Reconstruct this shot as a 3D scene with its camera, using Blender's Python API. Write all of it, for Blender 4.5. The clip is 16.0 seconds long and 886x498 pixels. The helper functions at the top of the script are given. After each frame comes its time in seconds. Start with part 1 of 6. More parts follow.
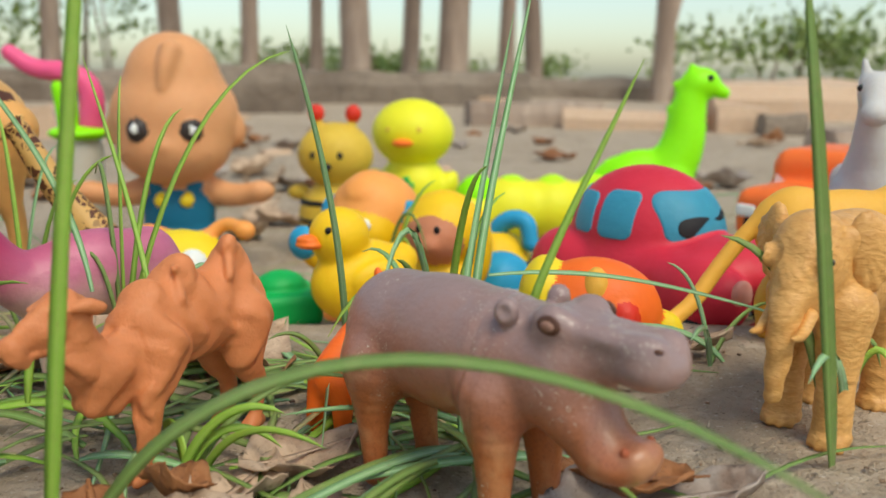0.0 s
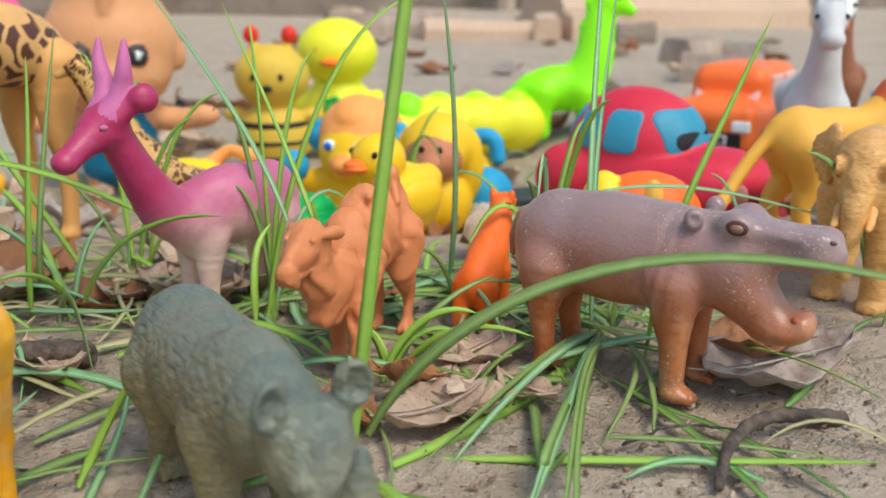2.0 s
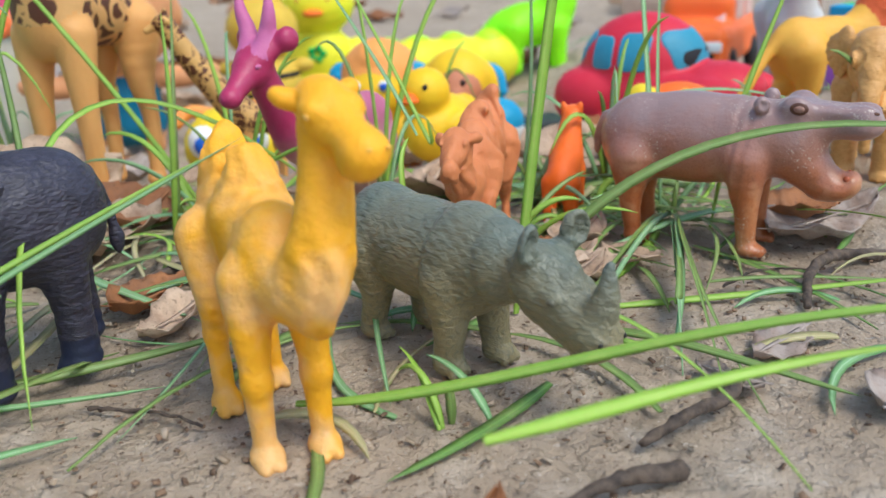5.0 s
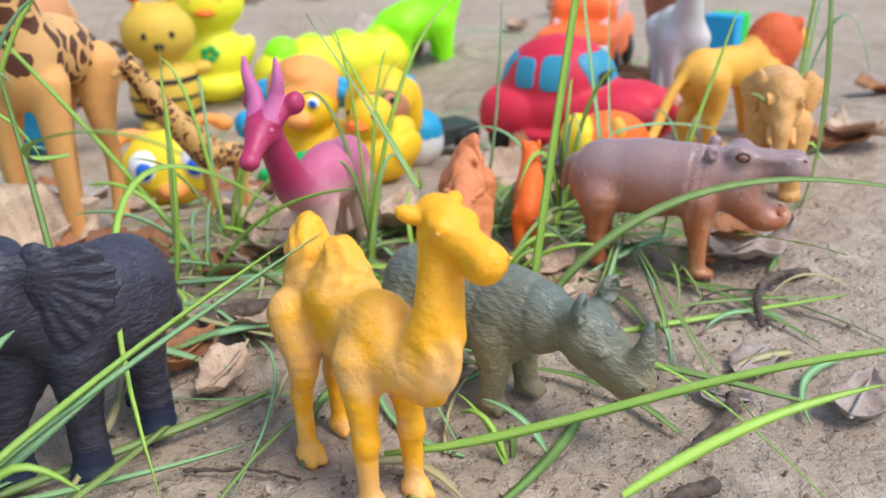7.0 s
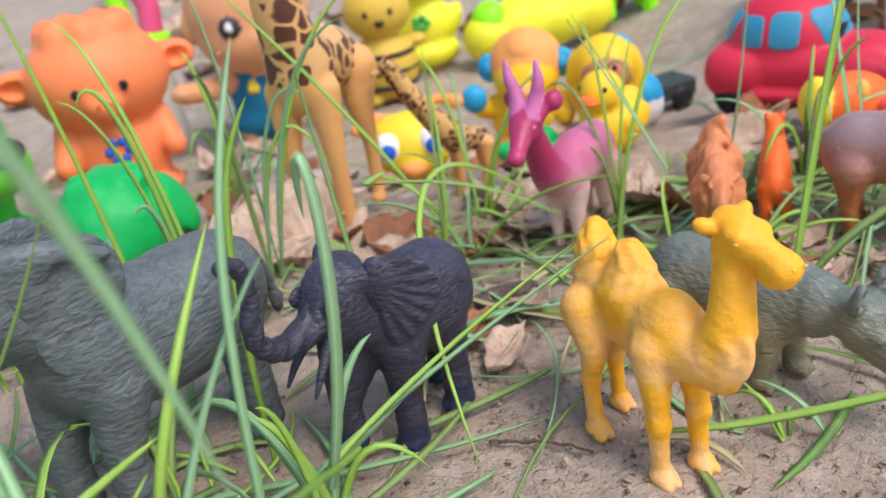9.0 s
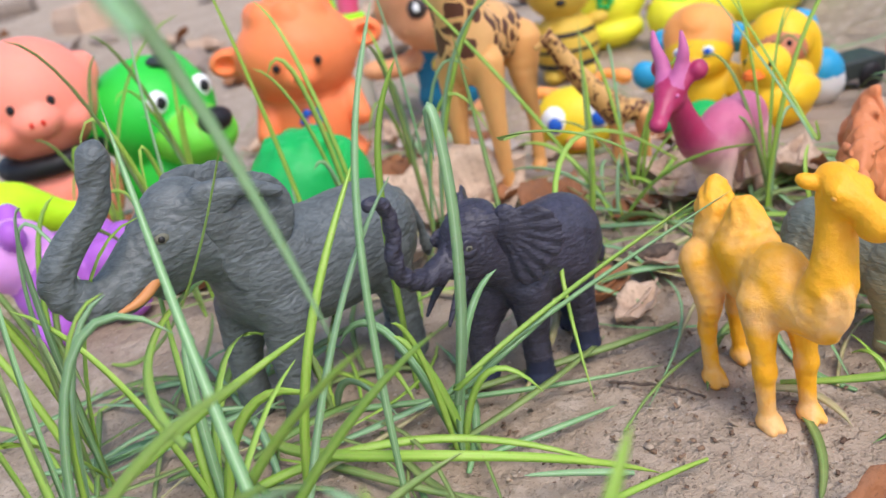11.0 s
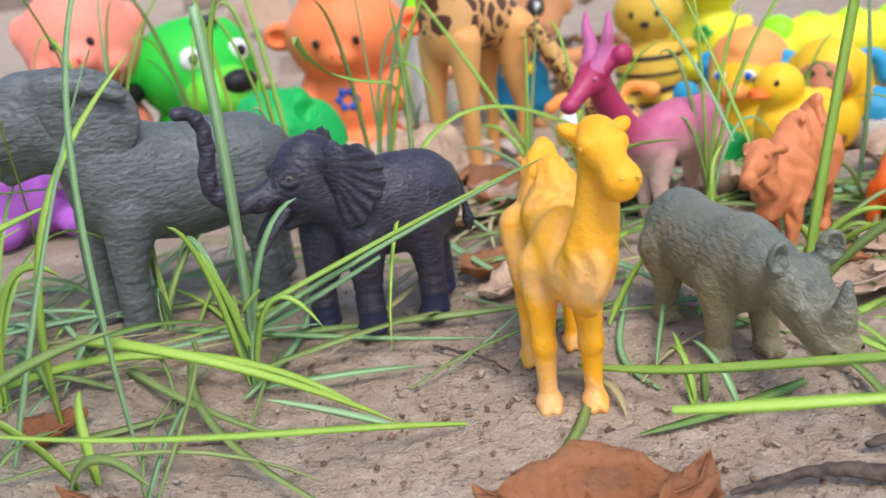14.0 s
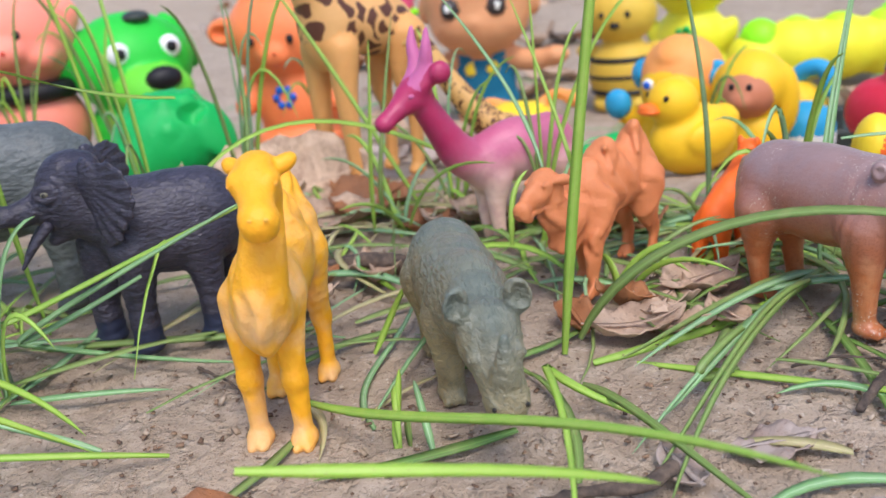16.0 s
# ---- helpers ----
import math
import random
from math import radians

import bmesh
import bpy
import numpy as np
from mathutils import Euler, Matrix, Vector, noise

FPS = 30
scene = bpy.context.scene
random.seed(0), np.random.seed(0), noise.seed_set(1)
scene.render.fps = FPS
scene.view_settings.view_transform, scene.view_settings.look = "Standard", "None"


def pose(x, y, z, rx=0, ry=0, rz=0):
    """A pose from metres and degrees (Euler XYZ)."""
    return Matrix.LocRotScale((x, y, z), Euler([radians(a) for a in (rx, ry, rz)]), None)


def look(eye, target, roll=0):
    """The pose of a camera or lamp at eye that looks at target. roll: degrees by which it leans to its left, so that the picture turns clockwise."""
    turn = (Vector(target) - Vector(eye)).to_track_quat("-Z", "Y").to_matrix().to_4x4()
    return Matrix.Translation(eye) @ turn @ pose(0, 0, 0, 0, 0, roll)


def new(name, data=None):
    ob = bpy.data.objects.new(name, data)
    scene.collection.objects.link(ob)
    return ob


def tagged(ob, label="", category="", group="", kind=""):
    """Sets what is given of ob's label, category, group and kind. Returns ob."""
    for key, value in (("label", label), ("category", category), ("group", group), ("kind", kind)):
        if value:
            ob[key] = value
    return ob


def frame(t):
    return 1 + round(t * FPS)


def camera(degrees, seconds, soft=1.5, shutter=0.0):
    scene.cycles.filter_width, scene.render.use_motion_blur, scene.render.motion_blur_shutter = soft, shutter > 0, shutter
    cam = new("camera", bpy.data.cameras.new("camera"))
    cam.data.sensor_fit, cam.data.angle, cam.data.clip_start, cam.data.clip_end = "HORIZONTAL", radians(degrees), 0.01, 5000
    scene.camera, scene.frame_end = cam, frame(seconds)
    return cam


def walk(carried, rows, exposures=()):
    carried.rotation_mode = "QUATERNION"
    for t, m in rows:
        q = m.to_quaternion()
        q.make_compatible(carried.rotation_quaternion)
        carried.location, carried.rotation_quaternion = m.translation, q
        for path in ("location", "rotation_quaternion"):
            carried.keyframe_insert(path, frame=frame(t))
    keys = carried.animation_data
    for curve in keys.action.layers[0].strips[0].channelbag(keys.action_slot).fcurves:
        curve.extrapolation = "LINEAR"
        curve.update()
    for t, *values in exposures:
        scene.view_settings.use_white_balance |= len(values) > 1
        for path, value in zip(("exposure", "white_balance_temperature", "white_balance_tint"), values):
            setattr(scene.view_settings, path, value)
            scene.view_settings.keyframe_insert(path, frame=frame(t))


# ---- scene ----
cam = camera(53.4, 16.0)
PATH = [
    (0, (0.061, 0.05, 0.115), (0.028, 2.006, -0.268), 0.5),
    (0.5, (0.042, 0.022, 0.124), (0.038, 1.958, -0.376), 0.3),
    (1, (0.01, 0.012, 0.137), (0.096, 1.932, -0.416), 0.1),
    (1.5, (-0.026, 0.009, 0.131), (0.153, 1.924, -0.419), -0.3),
    (2, (-0.044, 0.011, 0.128), (0.276, 1.9, -0.448), 0.4),
    (2.5, (-0.057, 0.022, 0.131), (0.423, 1.866, -0.478), -0.0),
    (3, (-0.075, 0.046, 0.137), (0.571, 1.835, -0.479), -0.5),
    (3.5, (-0.107, 0.046, 0.143), (0.44, 1.869, -0.471), -2.9),
    (4, (-0.108, 0.033, 0.137), (0.449, 1.845, -0.502), -2.6),
    (4.5, (-0.112, -0.012, 0.13), (0.364, 1.818, -0.52), -3.1),
    (4.7, (-0.117, -0.027, 0.127), (0.339, 1.804, -0.536), -2.9),
    (6.8, (-0.182, -0.052, 0.172), (0.531, 1.649, -0.6), -1.8),
    (7, (-0.192, -0.041, 0.176), (0.572, 1.64, -0.595), -1.8),
    (7.5, (-0.209, -0.038, 0.192), (0.48, 1.663, -0.604), -3.8),
    (8, (-0.218, -0.048, 0.196), (0.364, 1.68, -0.626), -5.1),
    (8.5, (-0.224, -0.057, 0.2), (0.236, 1.705, -0.629), -7.4),
    (9, (-0.229, -0.05, 0.211), (0.116, 1.723, -0.648), -9.3),
    (9.5, (-0.221, -0.055, 0.212), (0.024, 1.724, -0.667), -9.7),
    (10, (-0.224, -0.067, 0.224), (-0.103, 1.715, -0.675), -11.4),
    (10.2, (-0.225, -0.074, 0.228), (-0.134, 1.708, -0.675), -12.2),
    (12.3, (-0.163, -0.098, 0.165), (-0.601, 1.748, -0.468), -9.1),
    (12.5, (-0.154, -0.099, 0.163), (-0.63, 1.739, -0.466), -9.1),
    (13, (-0.134, -0.102, 0.16), (-0.67, 1.717, -0.475), -9.5),
    (13.5, (-0.117, -0.1, 0.159), (-0.572, 1.731, -0.507), -8.4),
    (14, (-0.093, -0.092, 0.156), (-0.517, 1.738, -0.532), -7.4),
    (14.5, (-0.069, -0.077, 0.159), (-0.514, 1.74, -0.547), -7.6),
    (15, (-0.029, -0.058, 0.157), (-0.501, 1.756, -0.542), -7.3),
    (15.5, (-0.009, -0.059, 0.155), (-0.468, 1.764, -0.526), -7.7),
    (16, (0.016, -0.053, 0.154), (-0.545, 1.734, -0.547), -6.7),
]
EXPOSURES = [(0, 0.32, 7100, 1), (1, 0.48, 6800, 2), (3, 0.58, 6300, 5), (4.5, 0.56, 6150, 5), (7, 0.76, 6250, 10), (8.5, 0.72, 6250, 13), (10, 0.70, 6250, 17), (12.5, 0.69, 6450, 15), (16, 0.68, 6250, 16)]
walk(cam, [(t, look(eye, target, roll)) for t, eye, target, roll in PATH], EXPOSURES)
cam.data.dof.use_dof = True
cam.data.dof.focus_distance = 0.29
cam.data.dof.aperture_fstop = 14.0

# ---- world, sun, exposure ----
SUN_ELEVATION, SUN_TURN = 58.0, 150.0
world = bpy.data.worlds.new("sky")
scene.world = world
world.use_nodes = True
wn = world.node_tree.nodes
sky = wn.new("ShaderNodeTexSky")
sky.sky_type = 'NISHITA'
sky.sun_disc = False
sky.sun_elevation = radians(SUN_ELEVATION)
sky.sun_rotation = radians(SUN_TURN)
sky.dust_density = 1.5
sky.air_density = 1.0
sky.ozone_density = 1.0
world.node_tree.links.new(sky.outputs[0], wn["Background"].inputs[0])
wn["Background"].inputs[1].default_value = 0.15
sun = new("sun", bpy.data.lights.new("sun", 'SUN'))
sun.data.energy = 1.5
sun.data.angle = radians(25)
sun.data.color = (1.0, 0.95, 0.87)
az = radians(SUN_TURN)
sd = Vector((math.sin(az) * math.cos(radians(SUN_ELEVATION)), math.cos(az) * math.cos(radians(SUN_ELEVATION)), math.sin(radians(SUN_ELEVATION))))
sun.matrix_world = look(sd * 5, (0, 0, 0))


# ---- materials ----
def lin(r, g, b):
    return tuple(((c / 255 + 0.055) / 1.055) ** 2.4 if c > 10 else c / 3294.6 for c in (r, g, b)) + (1.0,)


class Mat:
    """A small builder for a procedural principled material in object space."""

    def __init__(self, name, color, rough=0.5):
        self.m = bpy.data.materials.new(name)
        self.m.use_nodes = True
        self.t = self.m.node_tree
        self.b = self.t.nodes["Principled BSDF"]
        self.b.inputs["Roughness"].default_value = rough
        self.co = self.t.nodes.new("ShaderNodeTexCoord").outputs["Object"]
        rgb = self.t.nodes.new("ShaderNodeRGB")
        rgb.outputs[0].default_value = color
        self.color = rgb.outputs[0]
        self.height = None

    def n(self, kind, **inputs):
        node = self.t.nodes.new(kind)
        for key, v in inputs.items():
            self.put(node.inputs[key.replace("_", " ")], v)
        return node

    def put(self, socket, v):
        if isinstance(v, bpy.types.NodeSocket):
            self.t.links.new(v, socket)
        else:
            socket.default_value = v

    def noise(self, scale, detail=4.0, rough=0.6, co=None):
        return self.n("ShaderNodeTexNoise", Vector=co or self.co, Scale=scale, Detail=detail, Roughness=rough).outputs["Fac"]

    def stretch(self, x, y, z):
        return self.n("ShaderNodeMapping", Vector=self.co, Scale=(x, y, z)).outputs[0]

    def band(self, value, a, b, lo=0.0, hi=1.0):
        node = self.n("ShaderNodeMapRange", Value=value)
        for i, v in zip((1, 2, 3, 4), (a, b, lo, hi)):
            node.inputs[i].default_value = v
        return node.outputs[0]

    def math(self, op, a, b=0.0):
        node = self.t.nodes.new("ShaderNodeMath")
        node.operation = op
        self.put(node.inputs[0], a)
        self.put(node.inputs[1], b)
        return node.outputs[0]

    def mix(self, fac, color, blend='MIX'):
        node = self.t.nodes.new("ShaderNodeMix")
        node.data_type, node.blend_type = 'RGBA', blend
        self.put(node.inputs[0], fac)
        self.put(node.inputs[6], self.color)
        self.put(node.inputs[7], color)
        self.color = node.outputs[2]
        return self

    def axis(self, i, co=None):
        return self.n("ShaderNodeSeparateXYZ", Vector=co or self.co).outputs[i]

    def relief(self, value, depth):
        v = self.math('MULTIPLY', value, depth)
        self.height = v if self.height is None else self.math('ADD', self.height, v)
        return self

    def done(self, strength=1.0):
        self.t.links.new(self.color, self.b.inputs["Base Color"])
        if self.height is not None:
            bump = self.n("ShaderNodeBump", Height=self.height, Strength=strength, Distance=1.0)
            self.t.links.new(bump.outputs[0], self.b.inputs["Normal"])
        return self.m


def rubber(name, color, rough=0.42, dirt=0.25, belly=None, grain=0.0004, gloss=0.38):
    """Moulded toy vinyl: colour mottling, grime, soft moulding relief; belly is a paler sprayed underside."""
    m = Mat(name, color, rough)
    if belly:
        c, z0, z1 = belly
        wob = m.math('MULTIPLY', m.noise(90, 3), 0.016)
        m.mix(m.band(m.math('ADD', m.axis(2), wob), z1, z0), c)
    m.mix(m.band(m.noise(60, 3), 0.35, 0.75, 0.0, dirt), (0.62, 0.55, 0.45, 1), 'MULTIPLY')
    m.mix(m.band(m.noise(900, 2), 0.6, 0.8, 0.0, dirt * 0.6), (0.5, 0.42, 0.33, 1), 'MULTIPLY')
    m.relief(m.noise(260, 4), grain)
    m.put(m.b.inputs["Roughness"], m.band(m.noise(120, 3), 0.3, 0.7, rough + 0.04, rough + 0.22))
    m.b.inputs["Specular IOR Level"].default_value = gloss
    m.b.inputs["Subsurface Weight"].default_value = 0.12
    m.b.inputs["Subsurface Radius"].default_value = (0.004, 0.0025, 0.0015)
    return m.done()


def wrinkled(name, color, color2, scale=130.0, depth=0.0006, rough=0.55, stretch=(1, 1, 2.2)):
    """Painted hard plastic with moulded skin folds."""
    m = Mat(name, color, rough)
    co = m.stretch(*stretch)
    v = m.n("ShaderNodeTexVoronoi", Vector=co, Scale=scale).outputs["Distance"]
    w = m.n("ShaderNodeTexNoise", Vector=co, Scale=scale * 0.9, Detail=5.0, Distortion=1.4).outputs["Fac"]
    m.mix(m.band(w, 0.35, 0.7), color2)
    m.mix(m.band(m.noise(40, 3), 0.4, 0.75, 0, 0.35), (0.55, 0.5, 0.45, 1), 'MULTIPLY')
    m.relief(w, depth * 1.6).relief(v, depth)
    return m.done()


def spotted(name, base, spot, scale, rough=0.5, width=0.07):
    """Giraffe coat: dark patches parted by pale lines, and a plain belly."""
    m = Mat(name, base, rough)
    co = m.n("ShaderNodeTexNoise", Vector=m.co, Scale=scale * 0.9, Detail=1.0)
    warp = m.n("ShaderNodeMixRGB", Fac=0.012, Color1=m.co, Color2=co.outputs["Color"]).outputs[0]
    v = m.t.nodes.new("ShaderNodeTexVoronoi")
    v.feature = 'DISTANCE_TO_EDGE'
    m.put(v.inputs["Vector"], warp)
    m.put(v.inputs["Scale"], scale)
    cell = m.n("ShaderNodeTexVoronoi", Vector=warp, Scale=scale)
    keep = m.band(m.axis(0, cell.outputs["Color"]), 0.18, 0.2)
    edge = m.band(v.outputs["Distance"], width, width + 0.05)
    m.mix(m.math('MULTIPLY', edge, keep), spot)
    m.mix(m.band(m.noise(80, 3), 0.4, 0.75, 0, 0.3), (0.6, 0.5, 0.4, 1), 'MULTIPLY')
    m.relief(m.noise(300, 3), 0.0002)
    return m.done()


M = {}
m = Mat("camel_yellow", lin(250, 176, 30), 0.5)
m.mix(m.math('MULTIPLY', m.band(m.noise(48, 3), 0.42, 0.62), m.band(m.axis(2), 0.085, 0.05, 0, 0.85)), lin(240, 190, 128))
m.mix(m.band(m.noise(300, 3), 0.55, 0.75, 0, 0.25), lin(224, 140, 24))
m.relief(m.noise(240, 5), 0.0009)
m.b.inputs["Specular IOR Level"].default_value = 0.4
m.b.inputs["Subsurface Weight"].default_value = 0.15
m.b.inputs["Subsurface Radius"].default_value = (0.005, 0.003, 0.001)
M["camel_yellow"] = m.done()
M["camel_brown"] = rubber("camel_brown", lin(218, 134, 84), 0.42, 0.3, None, 0.0006)
m = Mat("rhino_skin", lin(108, 116, 104), 0.38)
wob = m.math('MULTIPLY', m.noise(60, 3), 0.016)
m.mix(m.band(m.math('ADD', m.axis(2), wob), 0.056, 0.030), lin(150, 136, 98))
co = m.n("ShaderNodeMapping", Vector=m.co, Rotation=(0.0, 0.5, 0.0), Scale=(0.25, 1.0, 1.0)).outputs[0]
ribs = m.n("ShaderNodeTexNoise", Vector=co, Scale=760.0, Detail=3.0, Distortion=0.6).outputs["Fac"]
m.mix(m.band(ribs, 0.42, 0.66, 0, 0.45), lin(84, 92, 84))
m.mix(m.band(m.noise(45, 3), 0.45, 0.7, 0, 0.4), lin(150, 140, 108))
m.relief(ribs, 0.0009).relief(m.noise(260, 4), 0.0004)
m.b.inputs["Specular IOR Level"].default_value = 0.45
M["rhino"] = m.done()
M["horn"] = rubber("horn", lin(112, 110, 92), 0.5, 0.4)
m = Mat("hippo_skin", lin(152, 126, 122), 0.32)
wob = m.math('MULTIPLY', m.noise(70, 4), 0.03)
m.mix(m.band(m.math('ADD', m.axis(2), wob), 0.074, 0.040), lin(176, 100, 56))
m.mix(m.math('MULTIPLY', m.band(m.noise(1300, 3), 0.5, 0.66), m.band(m.axis(2), 0.064, 0.036, 0, 0.35)), lin(112, 58, 32))
m.mix(m.math("MULTIPLY", m.band(m.noise(70, 3), 0.5, 0.66), m.band(m.axis(2), 0.045, 0.03, 0, 0.5)), lin(206, 150, 104))
m.mix(m.math('MULTIPLY', m.band(m.noise(1100, 2), 0.62, 0.66), m.band(m.noise(45, 2), 0.5, 0.6, 0, 0.8)), lin(205, 190, 170))
m.relief(m.noise(300, 4), 0.0004)
M["hippo"] = m.done()
M["hippo_mouth"] = rubber("hippo_mouth", lin(176, 92, 60), 0.45, 0.4)
M["hippo_top"] = rubber("hippo_top", lin(150, 112, 96), 0.35, 0.2)
M["hippo_eye"] = rubber("hippo_eye", lin(96, 62, 48), 0.35, 0.2)
M["ele_dark"] = wrinkled("elephant_dark", lin(66, 64, 78), lin(42, 40, 50), 330, 0.00032, 0.46)
M["ele_foot"] = rubber("elephant_foot", lin(44, 50, 72), 0.35, 0.3)
M["ele_grey"] = wrinkled("elephant_grey", lin(106, 112, 110), lin(80, 86, 84), 230, 0.0004, 0.48)
M["ele_tan"] = wrinkled("elephant_tan", lin(228, 172, 100), lin(210, 150, 80), 300, 0.0002, 0.5)
M["eye_dark"] = rubber("eye_dark", lin(40, 38, 36), 0.25, 0.1)
M["tusk"] = rubber("tusk", lin(206, 140, 84), 0.4, 0.2)
m = Mat("antelope_purple", lin(200, 108, 136), 0.44)
wob = m.math('MULTIPLY', m.noise(70, 3), 0.012)
m.mix(m.band(m.math('ADD', m.axis(2), wob), 0.056, 0.034), lin(234, 200, 180))
front = m.math('ADD', m.math('MULTIPLY', m.axis(0), 0.8), m.axis(2))
m.mix(m.band(m.math('ADD', front, wob), 0.064, 0.094), lin(176, 46, 90))
m.mix(m.band(m.noise(200, 4), 0.5, 0.75, 0, 0.3), lin(166, 84, 112))
m.relief(m.noise(260, 4), 0.0004)
M["antelope"] = m.done()
M["antelope_horn"] = rubber("antelope_horn", lin(196, 104, 150), 0.4, 0.15)
M["orange_neon"] = rubber("orange_neon", lin(250, 112, 34), 0.38, 0.08)
M["giraffe_spots"] = spotted("giraffe_spots", lin(222, 170, 104), lin(92, 52, 32), 78)
M["giraffe_small_spots"] = spotted("giraffe_small_spots", lin(214, 166, 94), lin(96, 52, 26), 190)
M["giraffe_plain"] = rubber("giraffe_plain", lin(226, 166, 96), 0.42, 0.15)
M["red_car"] = rubber("red_car", lin(214, 44, 66), 0.4, 0.18, None, 0.0003)
M["car_window"] = rubber("car_window", lin(58, 146, 172), 0.35, 0.1)
M["car_lamp"] = rubber("car_lamp", lin(222, 150, 130), 0.35, 0.1)
M["dark_red"] = rubber("dark_red", lin(150, 10, 20), 0.4, 0.2)
M["black"] = rubber("black_paint", lin(26, 24, 26), 0.4, 0.2)
M["white"] = rubber("white_paint", lin(238, 238, 232), 0.4, 0.1)
M["skin"] = rubber("doll_vinyl", lin(222, 158, 108), 0.45, 0.15)
M["doll_eye"] = rubber("doll_eye", lin(58, 50, 46), 0.35, 0.1)
M["blue_cloth"] = rubber("blue_paint", lin(12, 110, 142), 0.45, 0.2)
M["yellow"] = rubber("yellow_vinyl", lin(246, 214, 44), 0.4, 0.1)
M["yellow_lemon"] = rubber("lemon_vinyl", lin(238, 232, 48), 0.4, 0.08)
M["bee_gold"] = rubber("bee_gold", lin(220, 184, 66), 0.45, 0.25)
M["duck"] = rubber("duck_yellow", lin(250, 200, 32), 0.4, 0.08)
M["beak"] = rubber("beak_orange", lin(252, 122, 40), 0.4, 0.1)
M["red"] = rubber("red_paint", lin(220, 50, 30), 0.4, 0.1)
M["neon_green"] = rubber("neon_green", lin(152, 250, 14), 0.38, 0.05)
M["lime"] = rubber("lime_vinyl", lin(196, 246, 30), 0.38, 0.05)
M["green"] = rubber("green_vinyl", lin(12, 178, 84), 0.38, 0.1)
M["green_dog"] = rubber("green_dog", lin(40, 200, 60), 0.38, 0.1)
M["muzzle_green"] = rubber("muzzle_green", lin(110, 214, 60), 0.4, 0.1)
M["salmon"] = rubber("salmon_vinyl", lin(255, 148, 124), 0.42, 0.06)
M["coral"] = rubber("coral_vinyl", lin(255, 138, 80), 0.42, 0.12)
M["peach"] = rubber("peach_vinyl", lin(250, 164, 84), 0.42, 0.1)
M["purple"] = rubber("purple_vinyl", lin(176, 100, 196), 0.4, 0.1)
M["lilac"] = rubber("lilac_vinyl", lin(216, 150, 214), 0.4, 0.1)
M["sky_blue"] = rubber("sky_blue", lin(44, 160, 204), 0.38, 0.1)
M["blue"] = rubber("blue_plastic", lin(36, 100, 200), 0.35, 0.1)
M["pink"] = rubber("pink_plastic", lin(240, 92, 140), 0.38, 0.1)
M["grey_white"] = rubber("grey_white", lin(206, 202, 198), 0.5, 0.3)
M["brown"] = rubber("brown_paint", lin(150, 92, 62), 0.5, 0.3)
M["face_pink"] = rubber("face_pink", lin(206, 132, 96), 0.45, 0.2)
M["lion"] = rubber("lion_yellow", lin(238, 178, 70), 0.42, 0.15)
M["mane"] = rubber("lion_mane", lin(216, 96, 48), 0.5, 0.25, None, 0.0012)
M["orange_car"] = rubber("orange_car", lin(252, 118, 50), 0.35, 0.1)
M["car_glass"] = rubber("car_glass", lin(226, 186, 176), 0.2, 0.1)
M["plate"] = rubber("plate_grey", lin(190, 180, 176), 0.4, 0.1)
M["clear_grey"] = rubber("bottle_grey", lin(206, 204, 190), 0.3, 0.15)
M["dark_plastic"] = rubber("dark_plastic", lin(52, 60, 56), 0.4, 0.3)


import functools


# ---- shaping helpers: toys are blended from simple volumes, in centimetres ----
def rot(a):
    return np.array(Euler([radians(v) for v in a]).to_matrix())


def E(c, r, a=(0, 0, 0), m=0, k=None, cut=False):
    r = (r, r, r) if isinstance(r, (int, float)) else r
    R = rot(a)
    c, r = np.array(c, float), np.array(r, float)

    def f(P):
        q = (P - c) @ R
        k0 = np.linalg.norm(q / r, axis=-1)
        k1 = np.linalg.norm(q / (r * r), axis=-1) + 1e-9
        return k0 * (k0 - 1) / k1
    return f, c - max(r), c + max(r), m, k, cut


def B(c, half, a=(0, 0, 0), m=0, rnd=0.2, k=None, cut=False):
    R = rot(a)
    c, half = np.array(c, float), np.array(half, float)

    def f(P):
        q = np.abs((P - c) @ R) - (half - rnd)
        return np.linalg.norm(np.maximum(q, 0), axis=-1) + np.minimum(q.max(axis=-1), 0) - rnd
    e = np.linalg.norm(half)
    return f, c - e, c + e, m, k, cut


def C(p, q, r0, r1, m=0, k=None, cut=False):
    p, q = np.array(p, float), np.array(q, float)
    d = q - p
    L = d @ d + 1e-9

    def f(P):
        t = np.clip(((P - p) @ d) / L, 0, 1)
        return np.linalg.norm(P - p - t[..., None] * d, axis=-1) - (r0 + (r1 - r0) * t)
    e = max(r0, r1)
    return f, np.minimum(p, q) - e, np.maximum(p, q) + e, m, k, cut


